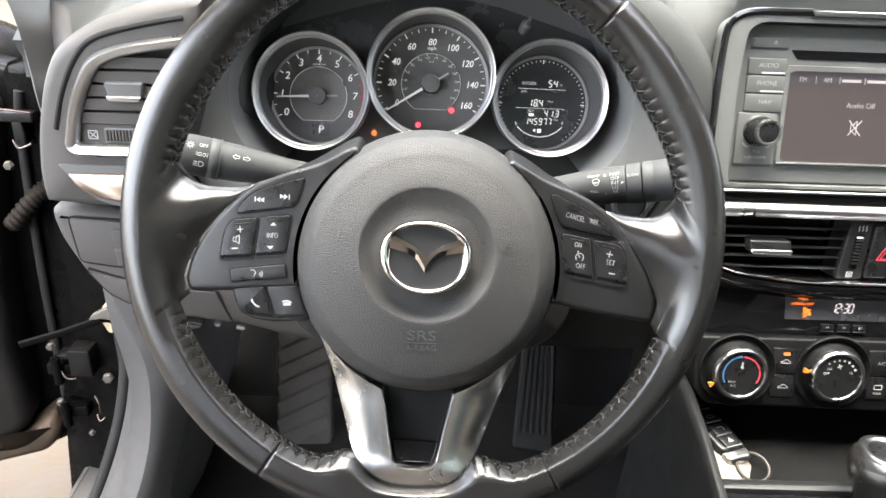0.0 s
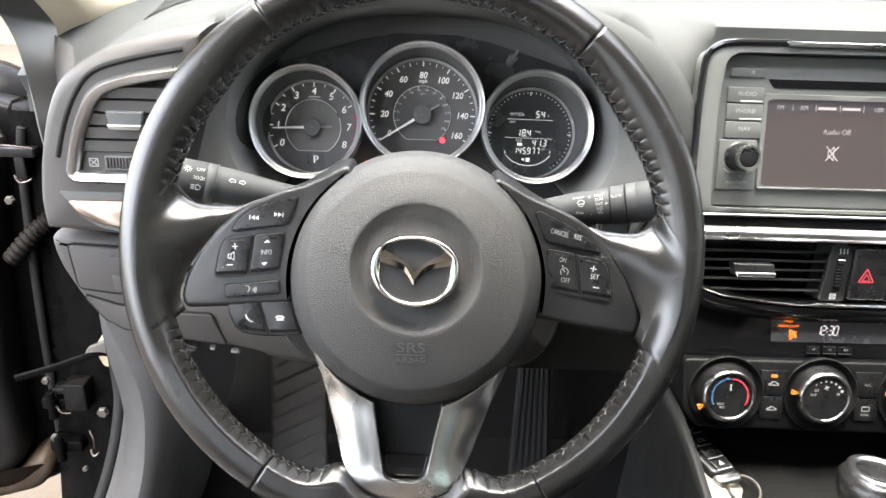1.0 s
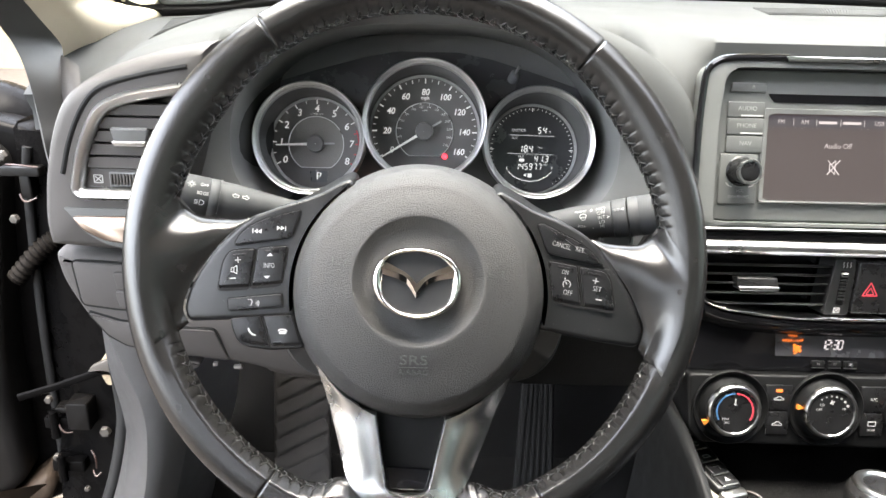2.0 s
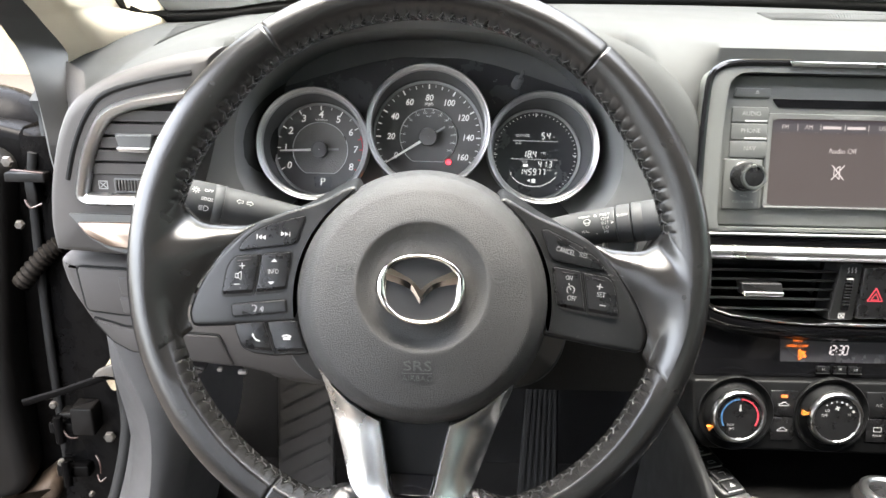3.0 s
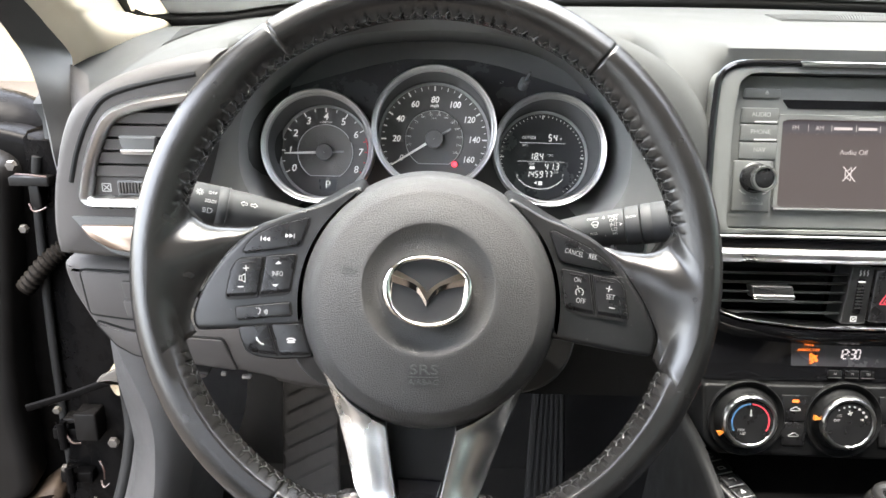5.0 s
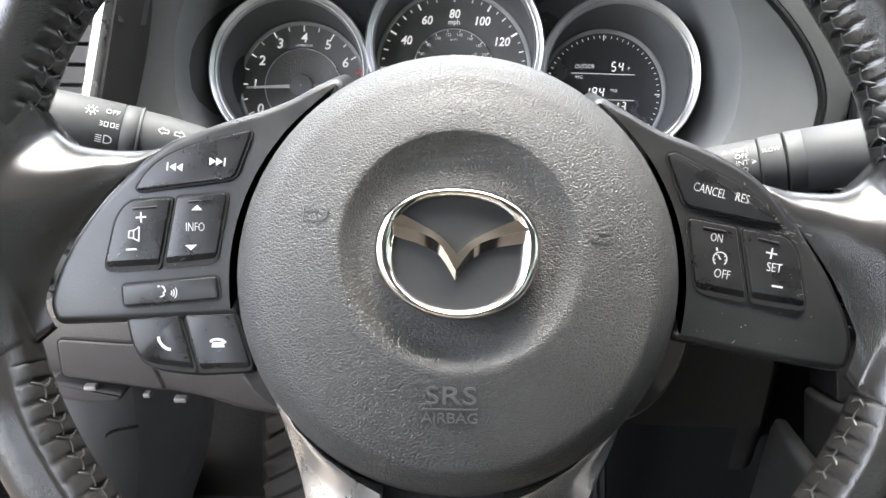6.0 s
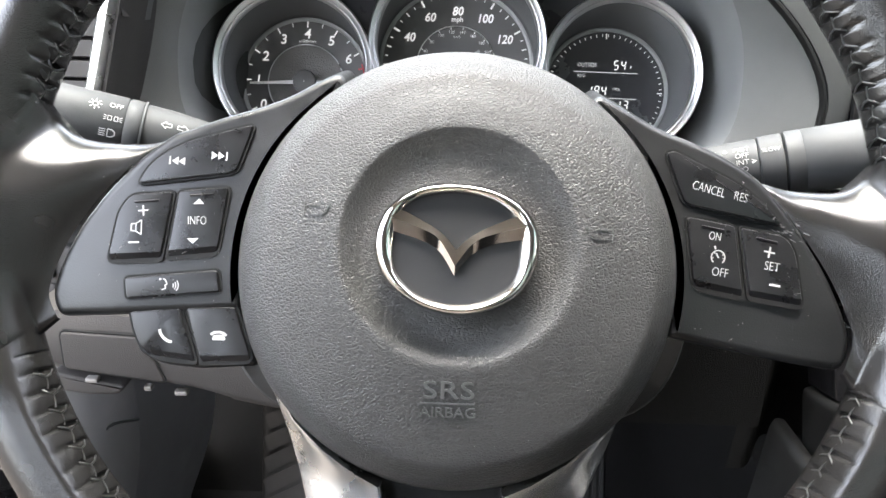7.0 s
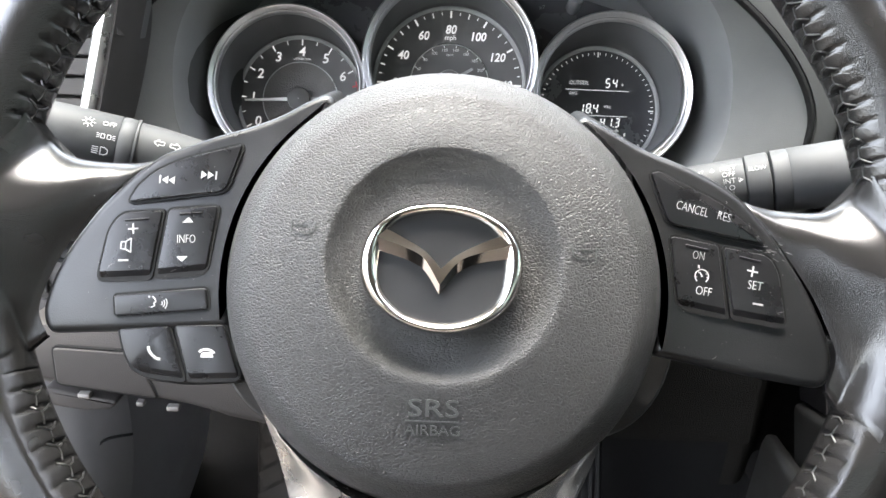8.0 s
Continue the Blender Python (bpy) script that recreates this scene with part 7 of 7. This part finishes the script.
check = thing("door_check_strap", I, "black steel door check strap with a bright bracket", "check strap")
bm = B()
tube(bm, [(-0.410, 0.452, 0.553), (-0.44, 0.448, 0.543), (-0.48, 0.440, 0.530), (-0.53, 0.43, 0.517)], 0.0036, 8, flat=1.5)
part("strap", bm, PAINT, check)
bm = B()
slab(bm, rounded(mm([(-418, 566), (-396, 572), (-394, 540), (-405, 545), (-424, 549), (-444, 546), (-438, 556)]), 0.004), -0.452, -0.446, 0.002, m=Matrix(((1, 0, 0, 0), (0, 0, -1, 0), (0, 1, 0, 0), (0, 0, 0, 1))))
part("bracket", bm, STEEL, check, "bright steel bracket")
boot = thing("wiring_boot", I, "ribbed black rubber wiring boot to the door", "wiring boot")
bm = B()
path = spline([(-0.435, 0.495, 0.742), (-0.462, 0.482, 0.730), (-0.492, 0.470, 0.708), (-0.524, 0.463, 0.672)], 60)
tube(bm, path, lambda t: 0.0112 + 0.0017 * math.sin(t * 120), 14)
part("bellows", bm, surface("dusty_boot_rubber", (0.0035, 0.0028, 0.0022), 0.7, spec=0.06, grain=400, bump=0.2, vary=0.3, patch=60), boot)

door = thing("open_front_door", pose(-0.515, 0.470, 0.0, 0, 0, 8), "open black front door with dark inner trim", "car door")
DM = Matrix(((1, 0, 0, 0), (0, 0, -1, 0), (0, 1, 0, 0), (0, 0, 0, 1)))
bm = B()
slab(bm, rounded(mm([(0, 300), (8, 330), (10, 560), (18, 760), (26, 846), (-40, 868), (-1000, 900), (-1000, 300), (-60, 272)]), 0.03, 5), -0.11, -0.055, 0.012, m=DM)
part("shell", bm, PAINT, door, "black painted shell")
bm = B()
slab(bm, rounded(mm([(-48, 345), (-40, 560), (-20, 760), (-10, 828), (-60, 850), (-980, 880), (-980, 330), (-120, 318)]), 0.05, 6), -0.06, lambda x, y: 0.012 + 0.012 * math.sin(y * 14), 0.02, m=DM)
part("inner_trim", bm, DOORIN, door, "dark moulded inner trim")
bm = B()
slab(bm, rounded(mm([(-70, 330), (-20, 370), (-8, 345), (-30, 310), (-120, 290), (-300, 300), (-300, 325)]), 0.02, 5), -0.058, 0.002, 0.012, m=DM)
part("lower_edge", bm, surface("dusty_brown_door_edge", (0.022, 0.016, 0.0115), 0.55, spec=0.08, grain=300, bump=0.2, vary=0.4, patch=30), door, "dusty lower edge")
bm = B()
tube(bm, spline([(-0.002, 0.02, 0.32), (0.002, 0.015, 0.45), (0.006, 0.012, 0.6), (0.016, 0.01, 0.78), (0.024, 0.01, 0.84)], 5), 0.006, 10)
part("seal", bm, RUBBER, door)
mir = thing("door_mirror", pose(-0.63, 0.62, 0.832), "black door mirror housing on the open door", "mirror")
bm = B()
rows = [[(0.11 * k * math.cos(a), 0.07 * math.sin(b), 0.07 * k * math.sin(a)) for a in np.linspace(0, 2 * math.pi, 29)[:-1]] for b, k in ((b, max(0.02, math.cos(b)) ** 0.7) for b in np.linspace(-1.5, 1.5, 13))]
sheet(bm, rows, close_u=True)
part("housing", bm, PAINT, mir)

# front pillar trim in cream, up to the roof, with the dark seal band outside it
ptrim = thing("pillar_trim", I, "cream fabric-textured windscreen pillar trim", "pillar trim", kind="structure")
bm = B()
foot_ = [(-0.401, 0.400, 0.963), (-0.386, 0.420, 0.961), (-0.379, 0.445, 0.960), (-0.373, 0.490, 0.968), (-0.360, 0.530, 0.982), (-0.347, 0.578, 0.996)]
row2 = [(-0.399, 0.350, 1.003), (-0.374, 0.350, 1.011), (-0.364, 0.360, 1.013), (-0.375, 0.430, 1.010), (-0.382, 0.500, 1.011), (-0.388, 0.565, 1.006)]
row3 = [(-0.397, 0.310, 1.029), (-0.366, 0.300, 1.036), (-0.354, 0.305, 1.038), (-0.380, 0.400, 1.032), (-0.388, 0.480, 1.029), (-0.396, 0.550, 1.020)]
row4 = [(-0.397, 0.155, 1.130), (-0.372, 0.150, 1.138), (-0.356, 0.155, 1.140), (-0.372, 0.250, 1.135), (-0.378, 0.330, 1.132), (-0.384, 0.400, 1.125)]
row5 = [(-0.385, -0.12, 1.35), (-0.362, -0.12, 1.355), (-0.345, -0.11, 1.355), (-0.345, -0.03, 1.355), (-0.340, 0.03, 1.355), (-0.330, 0.09, 1.350)]
bm = B()
hid_ = [(x, y + 0.012, z - 0.03) for x, y, z in foot_]
cols = [spline(c, 6) for c in zip(hid_, foot_, row2, row3, row4, row5)]
rows = []
for r in zip(*cols):
    a, c, b = r[0], r[2] * 0.6 + (r[0] + r[5]) * 0.2, r[5]
    rows.append(spline([a, a.lerp(c, 0.65), c, c.lerp(b, 0.35), c.lerp(b, 0.7), b], 5))
sheet(bm, rows)
part("cover", bm, CREAM, ptrim, "", 70)
bm = B()
tube(bm, spline([Vector(r[-1]) + Vector((0.002, 0.006, 0.002)) for r in (foot_, row2, row3, row4, row5)], 6), 0.0085, 8)
part("glass_border", bm, RUBBER, ptrim, "black glass border")
bm = B()
sheet(bm, [spline(r, 6) for r in ([(-0.381, 0.33, 0.80), (-0.381, 0.31, 0.872), (-0.386, 0.315, 0.908), (-0.392, 0.32, 0.953), (-0.408, 0.33, 0.982), (-0.415, 0.33, 0.995), (-0.417, 0.32, 1.007), (-0.417, 0.29, 1.029), (-0.417, 0.135, 1.130), (-0.405, -0.14, 1.36)],
                                  [(-0.368, 0.31, 0.80), (-0.369, 0.29, 0.876), (-0.374, 0.295, 0.911), (-0.382, 0.30, 0.955), (-0.397, 0.315, 0.979), (-0.407, 0.318, 0.993), (-0.408, 0.305, 1.009), (-0.407, 0.278, 1.031), (-0.407, 0.125, 1.132), (-0.395, -0.15, 1.36)],
                                  [(-0.351, 0.33, 0.80), (-0.351, 0.31, 0.878), (-0.355, 0.315, 0.908), (-0.364, 0.335, 0.941), (-0.378, 0.37, 0.964), (-0.387, 0.385, 0.976), (-0.391, 0.355, 1.004), (-0.388, 0.315, 1.029), (-0.388, 0.16, 1.131), (-0.376, -0.11, 1.355)])])
part("seal_band", bm, DOORTRIM, ptrim, "dark seal band", 60)
bm = B()
edge_a = spline([(-0.368, 0.335, 0.860), (-0.368, 0.333, 0.885), (-0.372, 0.337, 0.910), (-0.380, 0.352, 0.941), (-0.390, 0.380, 0.966)], 5)
edge_b = spline([(-0.316, 0.240, 0.860), (-0.316, 0.240, 0.885), (-0.314, 0.244, 0.910), (-0.316, 0.262, 0.934), (-0.352, 0.345, 0.958)], 5)
sheet(bm, [[p.lerp(q, u) + Vector((0.002, -0.005, 0.002)) * math.sin(math.pi * u) for p, q in zip(edge_a, edge_b)] for u in np.linspace(0, 1, 8)])
part("corner_gusset", bm, FASCIA, ptrim, "warm grey corner gusset", 60)
